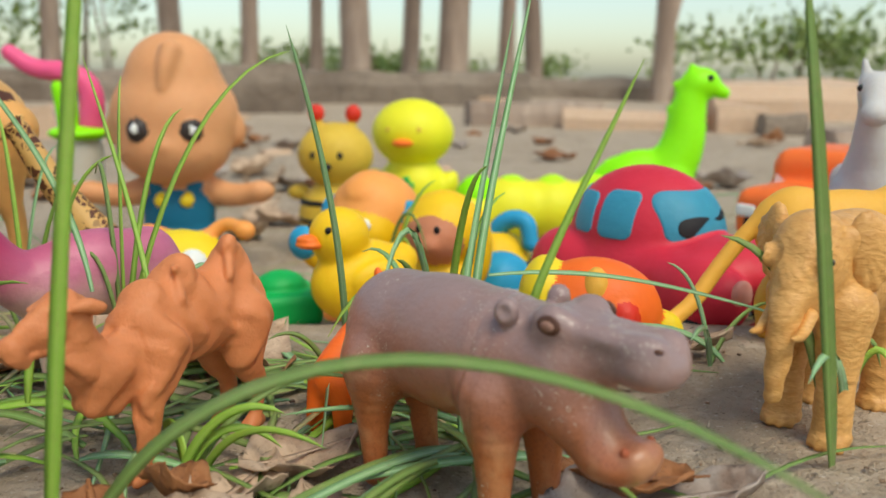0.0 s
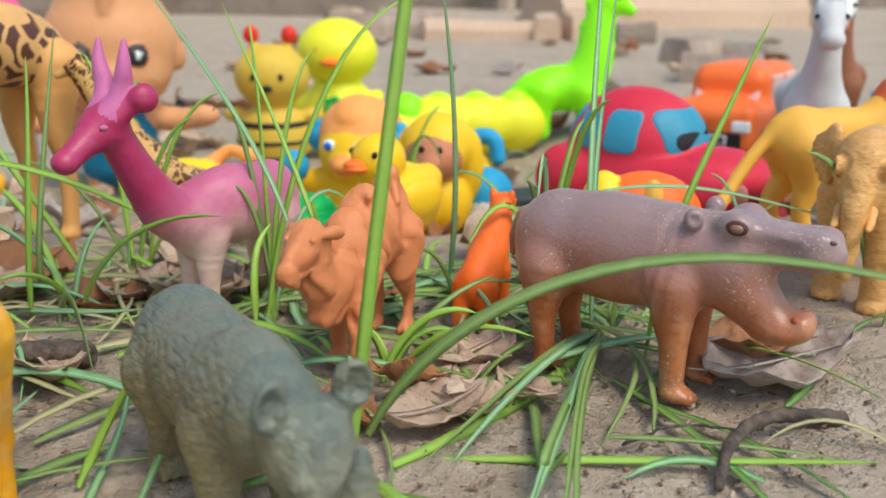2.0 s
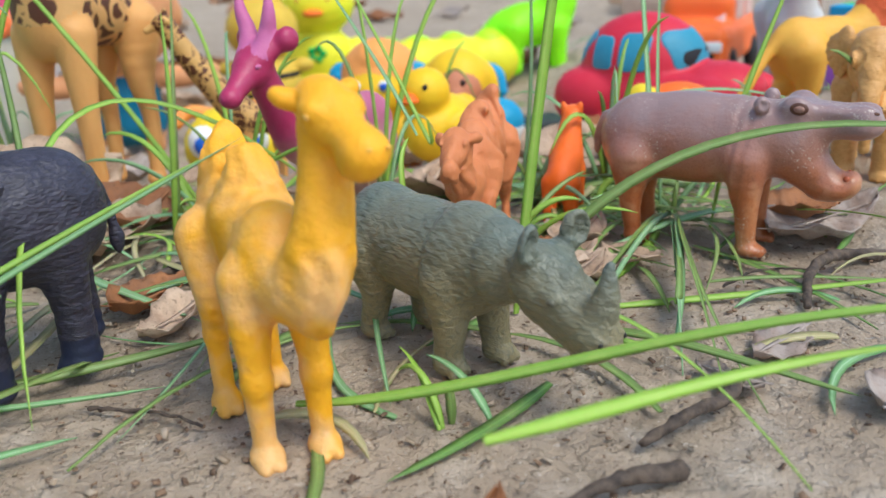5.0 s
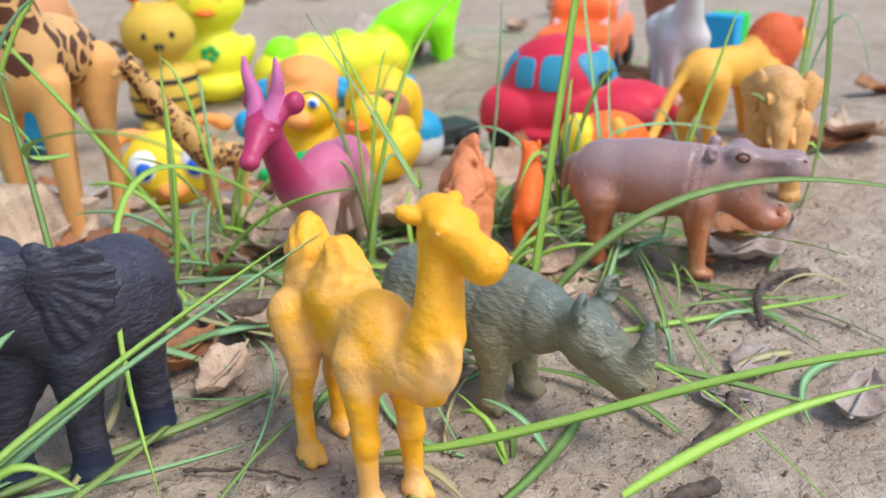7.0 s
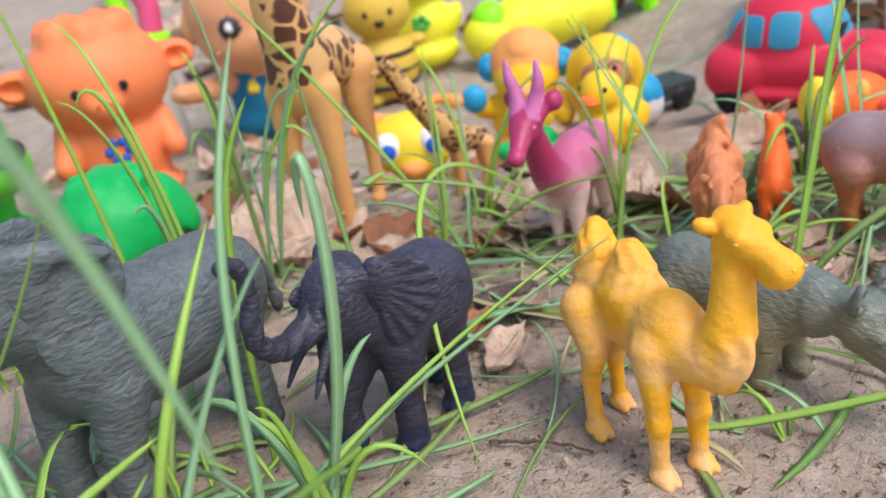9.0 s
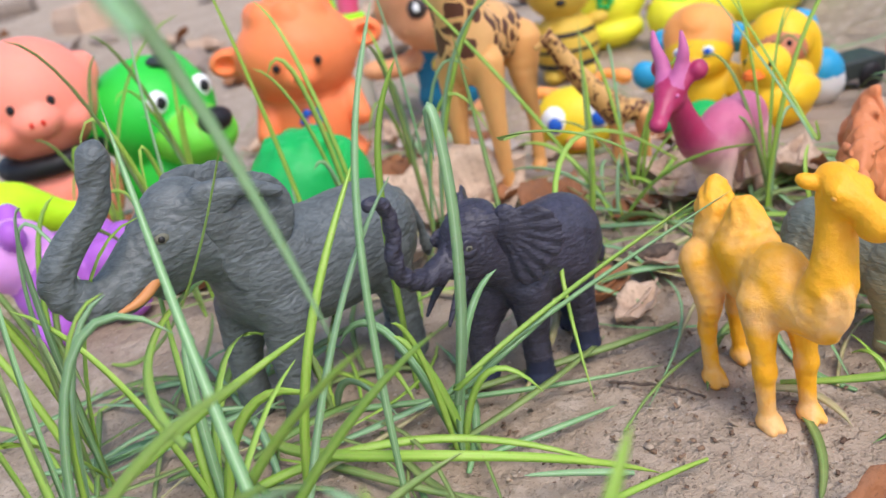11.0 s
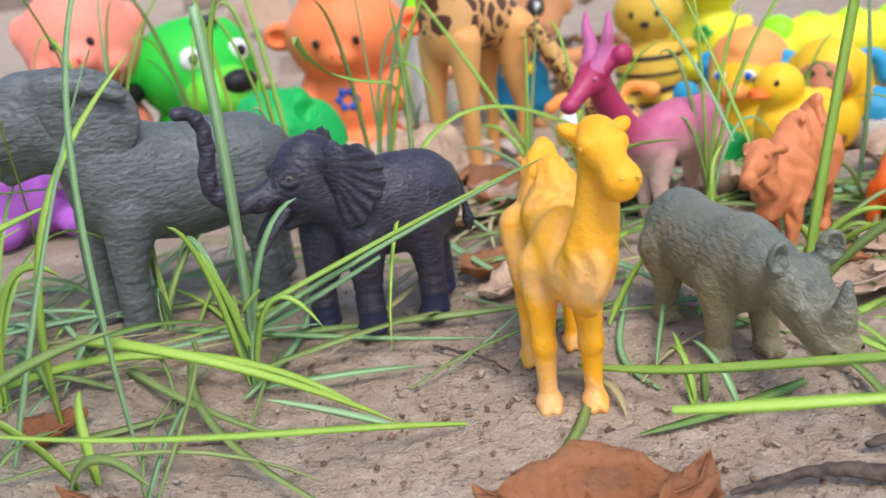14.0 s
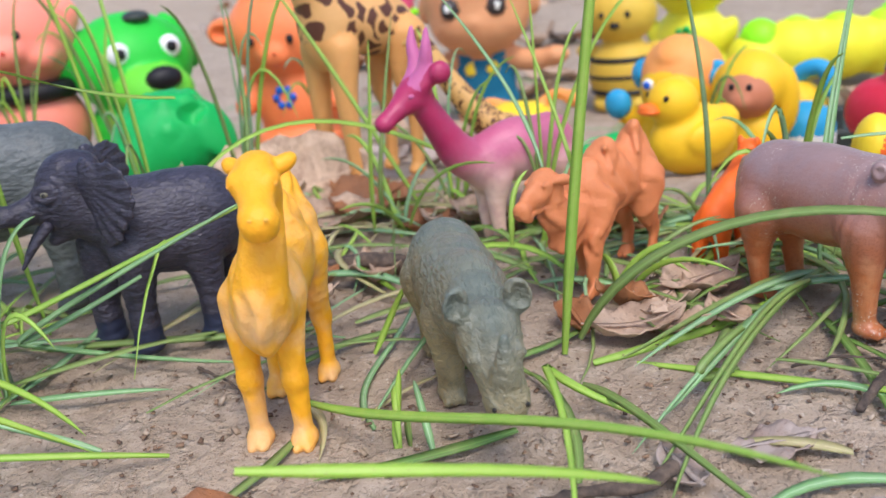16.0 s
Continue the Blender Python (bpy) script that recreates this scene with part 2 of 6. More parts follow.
def T(points, radii, m=0, k=None):
    """A bent tube through the points, smoothed."""
    pts, rad = [np.array(p, float) for p in points], list(radii)
    for _ in range(2):
        np_, nr = [pts[0]], [rad[0]]
        for i in range(len(pts) - 1):
            np_ += [pts[i] * 0.75 + pts[i + 1] * 0.25, pts[i] * 0.25 + pts[i + 1] * 0.75]
            nr += [rad[i] * 0.75 + rad[i + 1] * 0.25, rad[i] * 0.25 + rad[i + 1] * 0.75]
        pts, rad = np_ + [pts[-1]], nr + [rad[-1]]
    tubes = [C(a, b, ra, rb) for a, b, ra, rb in zip(pts, pts[1:], rad, rad[1:])]

    def f(P):
        return functools.reduce(np.minimum, [t[0](P) for t in tubes])
    return f, np.min([t[1] for t in tubes], axis=0), np.max([t[2] for t in tubes], axis=0), m, k, False


def skin(body, patch, proud=0.06):
    """A thin painted patch: where the patch volume meets the surface of the body."""
    def f(P):
        return np.maximum(body[0](P) - proud, patch[0](P))
    return f, patch[1], patch[2], 0, None, False


def flat(prims):
    out = []
    for p in prims:
        out += p if isinstance(p, list) else [p]
    return out


CORNERS = np.array([(i, j, k) for i in (0, 1) for j in (0, 1) for k in (0, 1)])
EDGES = [(a, b) for a in range(8) for b in range(a + 1, 8) if abs(CORNERS[a] - CORNERS[b]).sum() == 1]


def surface(prims, h, k, ripple=None):
    """A closed quad mesh round the smooth union of the volumes: verts in cm, quads, and the paint index of each quad."""
    prims = flat(prims)
    solid = [p for p in prims if not p[5]]
    lo = np.min([p[1] for p in solid], axis=0) - 2.5 * h
    hi = np.max([p[2] for p in solid], axis=0) + 2.5 * h
    n = np.ceil((hi - lo) / h).astype(int) + 1
    ax = [lo[i] + h * np.arange(n[i]) for i in range(3)]
    F = np.full(n, 1e3)
    for f, a, b, m, kk, cut in prims:
        kk = k if kk is None else kk
        pad = kk + 2 * h
        s = [slice(max(0, int((a[i] - pad - lo[i]) / h)), min(n[i], int((b[i] + pad - lo[i]) / h) + 2)) for i in range(3)]
        P = np.stack(np.meshgrid(*[ax[i][s[i]] for i in range(3)], indexing="ij"), -1)
        d, old = f(P), F[tuple(s)]
        if cut:
            F[tuple(s)] = np.maximum(old, -d)
        else:
            w = np.maximum(kk - np.abs(old - d), 0) / kk if kk > 0 else 0
            F[tuple(s)] = np.minimum(old, d) - w * w * kk * 0.25
    if ripple:
        near = np.abs(F) < 4 * h
        idx = np.argwhere(near)
        F[near] += ripple(lo + idx * h)
    ins = F < 0
    cell = sum(ins[c[0]:n[0] - 1 + c[0], c[1]:n[1] - 1 + c[1], c[2]:n[2] - 1 + c[2]].astype(np.int8) for c in CORNERS)
    act = np.argwhere((cell > 0) & (cell < 8))
    V = np.stack([F[tuple((act + c).T)] for c in CORNERS], -1)
    pos, cnt = np.zeros((len(act), 3)), np.zeros(len(act))
    for a, b in EDGES:
        x = (V[:, a] < 0) != (V[:, b] < 0)
        t = V[x, a] / (V[x, a] - V[x, b])
        pos[x] += CORNERS[a] + t[:, None] * (CORNERS[b] - CORNERS[a])
        cnt[x] += 1
    verts = lo + h * (act + pos / cnt[:, None])
    ids = np.full(n - 1, -1)
    ids[tuple(act.T)] = np.arange(len(act))
    quads = []
    for d in range(3):
        u, v = (d + 1) % 3, (d + 2) % 3
        s0 = [slice(1, -1)] * 3
        s1 = [slice(1, -1)] * 3
        s0[d], s1[d] = slice(0, -1), slice(1, None)
        A, Bq = ins[tuple(s0)], ins[tuple(s1)]
        for sign in (0, 1):
            e = np.argwhere((A != Bq) & (A == (sign == 0)))
            if not len(e):
                continue
            off = np.ones(3, int)
            off[d] = 0
            e = e + off
            du, dv = np.zeros(3, int), np.zeros(3, int)
            du[u], dv[v] = 1, 1
            ring = [e - du - dv, e - dv, e, e - du]
            q = np.stack([ids[tuple(r.T)] for r in ring], -1)
            quads.append(q if sign == 0 else q[:, ::-1])
    quads = np.concatenate(quads)
    mats = np.zeros(len(quads), int)
    if len({p[3] for p in solid}) > 1:
        D = np.stack([p[0](verts) for p in solid], -1)
        vm = np.array([p[3] for p in solid])[D.argmin(-1)]
        mats = vm[quads[:, 0]]
    return verts, quads, mats


def mesh_of(name, verts, faces, materials, mats=None, smooth=True):
    me = bpy.data.meshes.new(name)
    faces = np.asarray(faces)
    w = faces.shape[1]
    me.vertices.add(len(verts))
    me.vertices.foreach_set("co", np.asarray(verts, float).ravel())
    me.loops.add(faces.size)
    me.loops.foreach_set("vertex_index", faces.ravel().astype(np.int32))
    me.polygons.add(len(faces))
    me.polygons.foreach_set("loop_start", np.arange(0, faces.size, w, dtype=np.int32))
    for x in materials:
        me.materials.append(x)
    if mats is not None:
        me.polygons.foreach_set("material_index", np.asarray(mats, np.int32))
    me.update(calc_edges=True)
    me.validate()
    if smooth:
        me.polygons.foreach_set("use_smooth", np.ones(len(me.polygons), bool))
    return me


def toy(name, label, category, prims, paints, at, turn, h=0.11, k=0.5, lean=(0, 0), ripple=None, scale=1.0, group=""):
    """A moulded toy as one mesh, standing at a place, its front turned by degrees from east."""
    v, q, ms = surface(prims, h, k, ripple)
    ob = new(name, mesh_of(name, v * 0.01 * scale, q, [M[p] for p in paints], ms))
    ob.matrix_world = pose(*at, lean[0], lean[1], turn)
    return tagged(ob, label, category, group)


def ball_mesh(name, r, material, seg=16):
    bm = bmesh.new()
    bmesh.ops.create_uvsphere(bm, u_segments=seg, v_segments=seg // 2, radius=1)
    bmesh.ops.scale(bm, vec=[c * 0.01 for c in r], verts=bm.verts)
    me = bpy.data.meshes.new(name)
    bm.to_mesh(me)
    bm.free()
    me.materials.append(M[material])
    me.polygons.foreach_set("use_smooth", np.ones(len(me.polygons), bool))
    return me


def ball(parent, name, c, r, material, a=(0, 0, 0), label=""):
    """A small rounded part set into a toy."""
    r = (r, r, r) if isinstance(r, (int, float)) else r
    ob = new(name, ball_mesh(name, r, material))
    ob.parent = parent
    ob.matrix_local = pose(c[0] * 0.01, c[1] * 0.01, c[2] * 0.01, *a)
    return tagged(ob, label)


def part(name, parent, prims, material, h=0.08, k=0.1, label="", ripple=None):
    v, q, _ = surface(prims, h, k, ripple)
    ob = new(name, mesh_of(name, v * 0.01, q, [M[material]]))
    ob.parent = parent
    return tagged(ob, label)


def ground_z(x, y):
    """The yard's level: flat where the small animals stand, then falling gently away."""
    x, y = np.asarray(x, float), np.asarray(y, float)

    def ease(v):
        v = np.clip(v, 0, 1)
        return v * v * (3 - 2 * v)
    drop = 0.070 - 0.040 * ease((x - 0.2) / 0.14) * ease((1.6 - y) / 0.6)
    fall = drop * ease((y - 0.40) / (0.36 + 0.2 * ease((-0.1 - x) / 0.2)))
    rise = 0.012 * ease((-0.2 - x) / 0.1) + 0.010 * ease((x - 0.08) / 0.09)
    return rise * ease((0.56 - y) / 0.16) * ease((1.0 - np.abs(x)) / 0.3) - fall


def gz(x, y):
    return float(ground_z(x, y))


# ---- ground ----
def build_ground():
    xs = np.concatenate([-np.geomspace(900, 0.92, 26), np.linspace(-0.9, 0.9, 361), np.geomspace(0.92, 900, 26)])
    ys = np.concatenate([-np.geomspace(900, 0.32, 26), np.linspace(-0.3, 1.2, 301), np.geomspace(1.23, 900, 34)])
    X, Y = np.meshgrid(xs, ys, indexing="ij")
    Z = ground_z(X, Y)
    rough = np.zeros_like(Z)
    for i in range(X.shape[0]):
        for j in range(X.shape[1]):
            x, y = X[i, j], Y[i, j]
            if abs(x) < 1.0 and -0.35 < y < 1.3:
                v = 0.0016 * noise.noise((x * 22, y * 22, 3)) + 0.0009 * noise.noise((x * 75, y * 75, 8))
                c = noise.noise((x * 160, y * 160, 5))
                rough[i, j] = v + 0.0009 * max(0, c) - 0.0012
            elif abs(x) < 40 and abs(y) < 40:
                rough[i, j] = 0.03 * noise.noise((x * 0.9, y * 0.9, 1)) * min(1, max(0, (abs(y) - 1.2)) / 2)
    Z = Z + rough
    nx, ny = X.shape
    i, j = np.meshgrid(np.arange(nx - 1), np.arange(ny - 1), indexing="ij")
    a = (i * ny + j).ravel()
    faces = np.stack([a, a + ny, a + ny + 1, a + 1], -1)
    m = Mat("dry_clay", lin(192, 172, 148), 0.9)
    m.mix(m.band(m.noise(9, 4), 0.35, 0.7), lin(170, 148, 124))
    m.mix(m.band(m.noise(55, 5), 0.5, 0.68, 0, 0.8), lin(212, 194, 172))
    v = m.n("ShaderNodeTexVoronoi", Vector=m.co, Scale=340.0).outputs["Distance"]
    m.mix(m.band(v, 0.0, 0.22, 0.45, 0.0), lin(112, 92, 72))
    m.mix(m.band(m.noise(700, 3), 0.62, 0.7, 0, 0.8), lin(104, 82, 62))
    chip = m.noise(150, 6, 0.75, m.stretch(1.0, 0.6, 1.0))
    m.mix(m.band(chip, 0.64, 0.68, 0, 0.7), lin(92, 70, 52))
    m.relief(m.band(m.noise(95, 5, 0.65), 0.46, 0.54), 0.0011)
    m.mix(m.band(m.noise(420, 3), 0.64, 0.7, 0, 0.7), lin(220, 208, 190))
    m.relief(m.noise(170, 6, 0.7), 0.0035).relief(m.noise(900, 3), 0.0008)
    crack = m.n("ShaderNodeTexVoronoi", Vector=m.co, Scale=60.0).outputs["Distance"]
    m.relief(crack, 0.0012)
    ob = new("ground", mesh_of("ground", np.stack([X.ravel(), Y.ravel(), Z.ravel()], -1), faces, [m.done()]))
    tagged(ob, "dry sandy clay ground with crumbs and cracks", "ground", kind="structure")


build_ground()


# ---- small moulded animals ----
def two_toes(x, y, r=1.0):
    """A padded camel foot with two toes."""
    return [E((x + 0.1, y, 0.32 * r), (0.56 * r, 0.46 * r, 0.34 * r), k=0.25), E((x + 0.46 * r, y + 0.19 * r, 0.22), (0.32 * r, 0.2 * r, 0.2), k=0.08), E((x + 0.46 * r, y - 0.19 * r, 0.22), (0.32 * r, 0.2 * r, 0.2), k=0.08)]


def yellow_camel():
    P = [E((-0.4, 0, 5.65), (2.6, 1.12, 1.4)), E((-2.0, 0, 5.7), (1.15, 1.1, 1.5)), E((1.6, 0, 5.6), (1.2, 1.1, 1.55)), E((0.2, 0, 4.9), (1.8, 0.9, 0.95)),
         C((-2.2, 0, 6.6), (-2.4, 0, 8.1), 1.05, 0.42), C((-0.5, 0, 6.5), (-0.6, 0, 7.8), 1.15, 0.44), E((-0.7, 0.3, 7.2), (0.85, 0.55, 0.75)), E((-2.2, -0.3, 7.3), (0.75, 0.55, 0.75)),
         T([(1.5, 0, 5.4), (3.0, 0.2, 5.1), (3.7, 0.5, 6.3), (3.6, 0.8, 7.6), (3.4, 0.95, 9.0)], (1.1, 1.05, 0.84, 0.68, 0.6)),
         E((3.4, 0.3, 5.0), (0.85, 0.55, 1.0)), E((4.1, 0.55, 6.0), (0.42, 0.4, 1.0), (0, -8, 0)),
         E((3.55, 0.98, 9.5), (0.8, 0.58, 0.64)), C((4.0, 1.0, 9.45), (4.95, 1.25, 9.0), 0.56, 0.45), E((5.1, 1.3, 8.86), (0.5, 0.52, 0.42)), E((4.8, 1.22, 8.5), (0.55, 0.42, 0.28)),
         E((3.35, 0.95, 10.05), (0.6, 0.5, 0.34)), T([(-3.2, 0, 6.3), (-3.5, -0.1, 5.2), (-3.4, -0.2, 4.0)], (0.24, 0.2, 0.26))]
    for s_ in (1, -1):
        P += [E((3.05, 0.96 + 0.74 * s_, 9.9), (0.28, 0.42, 0.26), (25 * s_, 0, 30 * s_), k=0.2), E((4.0, 1.0 + 0.55 * s_, 9.75), (0.26, 0.16, 0.18)), E((5.35, 1.36 + 0.26 * s_, 8.98), (0.16, 0.13, 0.12), k=0.1)]
    for fx, fy in ((2.2, 0.55), (2.0, -1.0)):
        P += [T([(1.6, fy * 0.9, 5.2), (fx - 0.1, fy, 3.2), (fx - 0.1, fy, 2.2), (fx, fy, 0.5)], (0.72, 0.44, 0.36, 0.31), k=0.3), E((fx - 0.02, fy, 2.5), (0.4, 0.38, 0.4), k=0.25), *two_toes(fx, fy)]
    for hx, hy in ((-2.45, 0.55), (-1.6, -1.2)):
        P += [T([(-2.0, hy * 0.85, 5.4), (hx + 0.35, hy, 3.8), (hx - 0.15, hy, 2.5), (hx, hy, 0.5)], (0.9, 0.54, 0.33, 0.3), k=0.3), E((hx - 0.12, hy, 2.5), (0.36, 0.34, 0.38), k=0.25), *two_toes(hx, hy)]

    def ripple(q):
        hump = np.clip((q[:, 2] - 6.5) / 0.8, 0, 1) * (q[:, 0] < 1.0)
        wool = 0.07 * hump * np.sin(q[:, 0] * 9 + 2 * np.sin(q[:, 2] * 4)) * np.cos(q[:, 1] * 7)
        beard = 0.05 * np.clip((q[:, 0] - 3.5) / 0.5, 0, 1) * np.clip((7.0 - q[:, 2]) / 0.6, 0, 1) * np.sin(q[:, 1] * 9 + np.sin(q[:, 2] * 3))
        muscle = 0.018 * np.sin(q[:, 0] * 2.3 + 1.6 * np.sin(q[:, 2] * 1.5)) * (q[:, 2] < 6.4)
        return wool + beard + muscle
    ob = toy("toy_camel", "yellow plastic toy camel with two humps standing on clay", "toy camel", P, ("camel_yellow",), (-0.1180, 0.190, -0.002), -78, 0.075, 0.38, (0, 0), ripple, 0.98)
    for s_ in (1, -1):
        ball(ob, "eye", (4.05, 0.98 + 0.64 * s_, 9.45), (0.14, 0.08, 0.1), "camel_yellow")
        ball(ob, "nostril", (5.45, 1.38 + 0.22 * s_, 8.86), (0.06, 0.08, 0.05), "lion")


yellow_camel()


def brown_camel():
    """A shaggy camel with folded humps and its head held low before the chest."""
    P = [E((-0.4, 0, 4.4), (2.6, 1.3, 1.45)), E((-2.2, 0, 4.4), (1.2, 1.25, 1.5)), E((1.5, 0, 4.3), (1.3, 1.3, 1.6)),
         T([(-1.9, 0, 5.2), (-2.1, 0.1, 6.1), (-1.7, 0.5, 6.5)], (1.0, 0.62, 0.3)), T([(0.4, 0, 5.2), (0.2, 0.1, 5.9), (0.7, 0.6, 6.1)], (1.05, 0.62, 0.3)),
         C((0.7, 0.6, 6.0), (0.9, 1.0, 5.3), 0.26, 0.14, k=0.15), C((-1.7, 0.5, 6.3), (-1.3, 0.95, 5.6), 0.26, 0.14, k=0.15),
         T([(1.6, 0, 4.3), (3.0, 0, 3.5), (4.0, 0, 3.9), (4.4, 0, 5.2)], (1.2, 1.0, 0.82, 0.7)), E((3.4, 0, 3.0), (0.9, 0.7, 0.8)),
         E((4.6, 0, 5.55), (0.88, 0.72, 0.68)), C((5.0, 0, 5.45), (5.95, 0, 5.05), 0.58, 0.46), E((6.1, 0, 4.95), (0.38, 0.46, 0.36)), E((5.7, 0, 4.65), (0.5, 0.36, 0.24)),
         T([(-3.2, 0, 5.0), (-3.7, 0.1, 4.2), (-3.6, 0.1, 3.2)], (0.22, 0.2, 0.26))]
    for s_ in (1, -1):
        P += [E((4.25, 0.85 * s_, 5.75), (0.55, 0.28, 0.26), (0, 0, -30 * s_), k=0.12), E((5.05, 0.58 * s_, 5.75), (0.34, 0.16, 0.16), k=0.12),
              T([(1.5, 0.75 * s_, 4.0), (1.8 + 0.5 * s_, 0.8 * s_, 2.3), (1.8 + 0.7 * s_, 0.8 * s_, 0.5)], (0.95, 0.5, 0.32), k=0.25), E((1.55 + 0.4 * s_, 0.9 * s_, 3.0), (0.62, 0.45, 0.7), k=0.2), *two_toes(1.8 + 0.7 * s_, 0.8 * s_, 0.95),
              T([(-2.2, 0.75 * s_, 4.0), (-1.9, 0.85 * s_, 2.6), (-2.75, 0.85 * s_, 1.6), (-2.5, 0.85 * s_, 0.45)], (1.1, 0.66, 0.36, 0.31), k=0.25), *two_toes(-2.5, 0.85 * s_, 0.9)]

    def ripple(q):
        x, y, z = q.T
        lock = 0.1 * np.abs(np.sin(x * 2.4 + 0.9 * np.sin(z * 1.9) + y)) ** 4
        hair = 0.05 * np.sin(x * 6 + 3 * np.sin(z * 2.2) + 2 * y) * np.clip((z - 1.6) / 1.2, 0, 1)
        mane = 0.06 * np.sin(y * 8 + 2 * np.sin(z * 3)) * (x > 2.4) * (z < 4.8)
        return lock + hair + mane
    ob = toy("toy_camel", "brown plastic toy camel with folded humps beside dry leaves", "toy camel", P, ("camel_brown",), (-0.0214, 0.3063, 0.0), 242, 0.065, 0.26, (0, 0), ripple)
    ob.scale = (0.93, 0.76, 0.97)
    for s_ in (1, -1):
        ball(ob, "eye", (5.1, 0.56 * s_, 5.5), (0.15, 0.08, 0.1), "camel_brown")


brown_camel()


def rhino():
    P = [E((-0.6, 0, 3.4), (3.2, 1.5, 1.65)), E((-2.6, 0, 3.5), (1.5, 1.45, 1.65)), E((1.4, 0, 3.5), (1.5, 1.45, 1.75)),
         E((1.9, 0, 4.7), (1.1, 0.75, 0.6)), E((2.7, 0, 3.8), (1.4, 1.15, 1.3)),
         E((4.5, 0, 3.8), (1.15, 0.95, 1.0), (0, 25, 0)), C((4.9, 0, 3.6), (6.3, 0, 2.75), 0.86, 0.6), E((6.55, 0, 2.6), (0.58, 0.6, 0.55)), C((4.6, 0, 3.0), (6.2, 0, 2.2), 0.55, 0.4),
         T([(6.35, 0, 2.9), (6.75, 0, 3.7), (6.85, 0, 4.75)], (0.55, 0.4, 0.13), m=1, k=0.25), C((5.55, 0, 3.75), (5.65, 0, 4.3), 0.42, 0.14),
         T([(-4.0, 0, 4.0), (-4.3, 0, 3.2), (-4.2, 0, 2.2)], (0.18, 0.14, 0.16))]
    for s in (1, -1):
        P += [C((4.5, 0.6 * s, 4.3), (4.75, 0.85 * s, 4.8), 0.32, 0.26), E((4.85, 0.92 * s, 5.05), (0.24, 0.44, 0.6), (0, 12, -25 * s), k=0.16),
              E((5.06, 0.96 * s, 5.1), (0.18, 0.29, 0.43), (0, 12, -25 * s), cut=True), E((5.45, 0.66 * s, 3.62), (0.36, 0.2, 0.28), k=0.15), E((6.8, 0.42 * s, 2.75), (0.2, 0.16, 0.2), k=0.1),
              T([(1.3, 0.8 * s, 3.0), (1.5, 0.85 * s, 1.6), (1.45 + 0.2 * s, 0.85 * s, 0.4)], (0.85, 0.52, 0.44), k=0.25),
              E((1.6 + 0.2 * s, 0.85 * s, 0.3), (0.55, 0.5, 0.3), k=0.2),
              T([(-2.5, 0.85 * s, 3.0), (-2.1, 0.9 * s, 1.8), (-2.3 + 0.3 * s, 0.9 * s, 0.4)], (1.0, 0.52, 0.42), k=0.25),
              E((-2.1 + 0.3 * s, 0.9 * s, 0.3), (0.52, 0.48, 0.3), k=0.2)]
        for lx in (1.6 + 0.2 * s, -2.1 + 0.3 * s):
            P += [E((lx + 0.42, (0.85 + d) * s, 0.18), (0.16, 0.15, 0.18), k=0.06) for d in (-0.25, 0.02, 0.28)]

    def ripple(q):
        x, y, z = q.T
        armour = np.exp(-((x - 0.35 - 0.12 * z) / 0.13) ** 2) + np.exp(-((x - 3.15 + 0.1 * z) / 0.14) ** 2) + 0.8 * np.exp(-((x + 1.7 + 0.15 * z) / 0.13) ** 2)
        rows = 0.016 * np.sin(x * 11 + 0.8 * np.sin(z * 4)) * np.sin(z * 14 + y * 5) * np.clip((z - 1.8) / 0.8, 0, 1)
        return 0.05 * armour * (z > 1.9) + rows
    ob = toy("toy_rhinoceros", "blue-grey and tan plastic toy rhinoceros with ribbed skin, head lowered", "toy rhinoceros", P, ("rhino", "rhino"),
             (-0.0635, 0.2145, 0.0), -65, 0.07, 0.36, ripple=ripple)
    for s in (1, -1):
        ball(ob, "eye", (5.56, 0.8 * s, 3.6), (0.17, 0.09, 0.12), "horn", label="small olive eye")
        ball(ob, "nostril", (6.98, 0.46 * s, 2.72), (0.06, 0.08, 0.09), "eye_dark")


rhino()


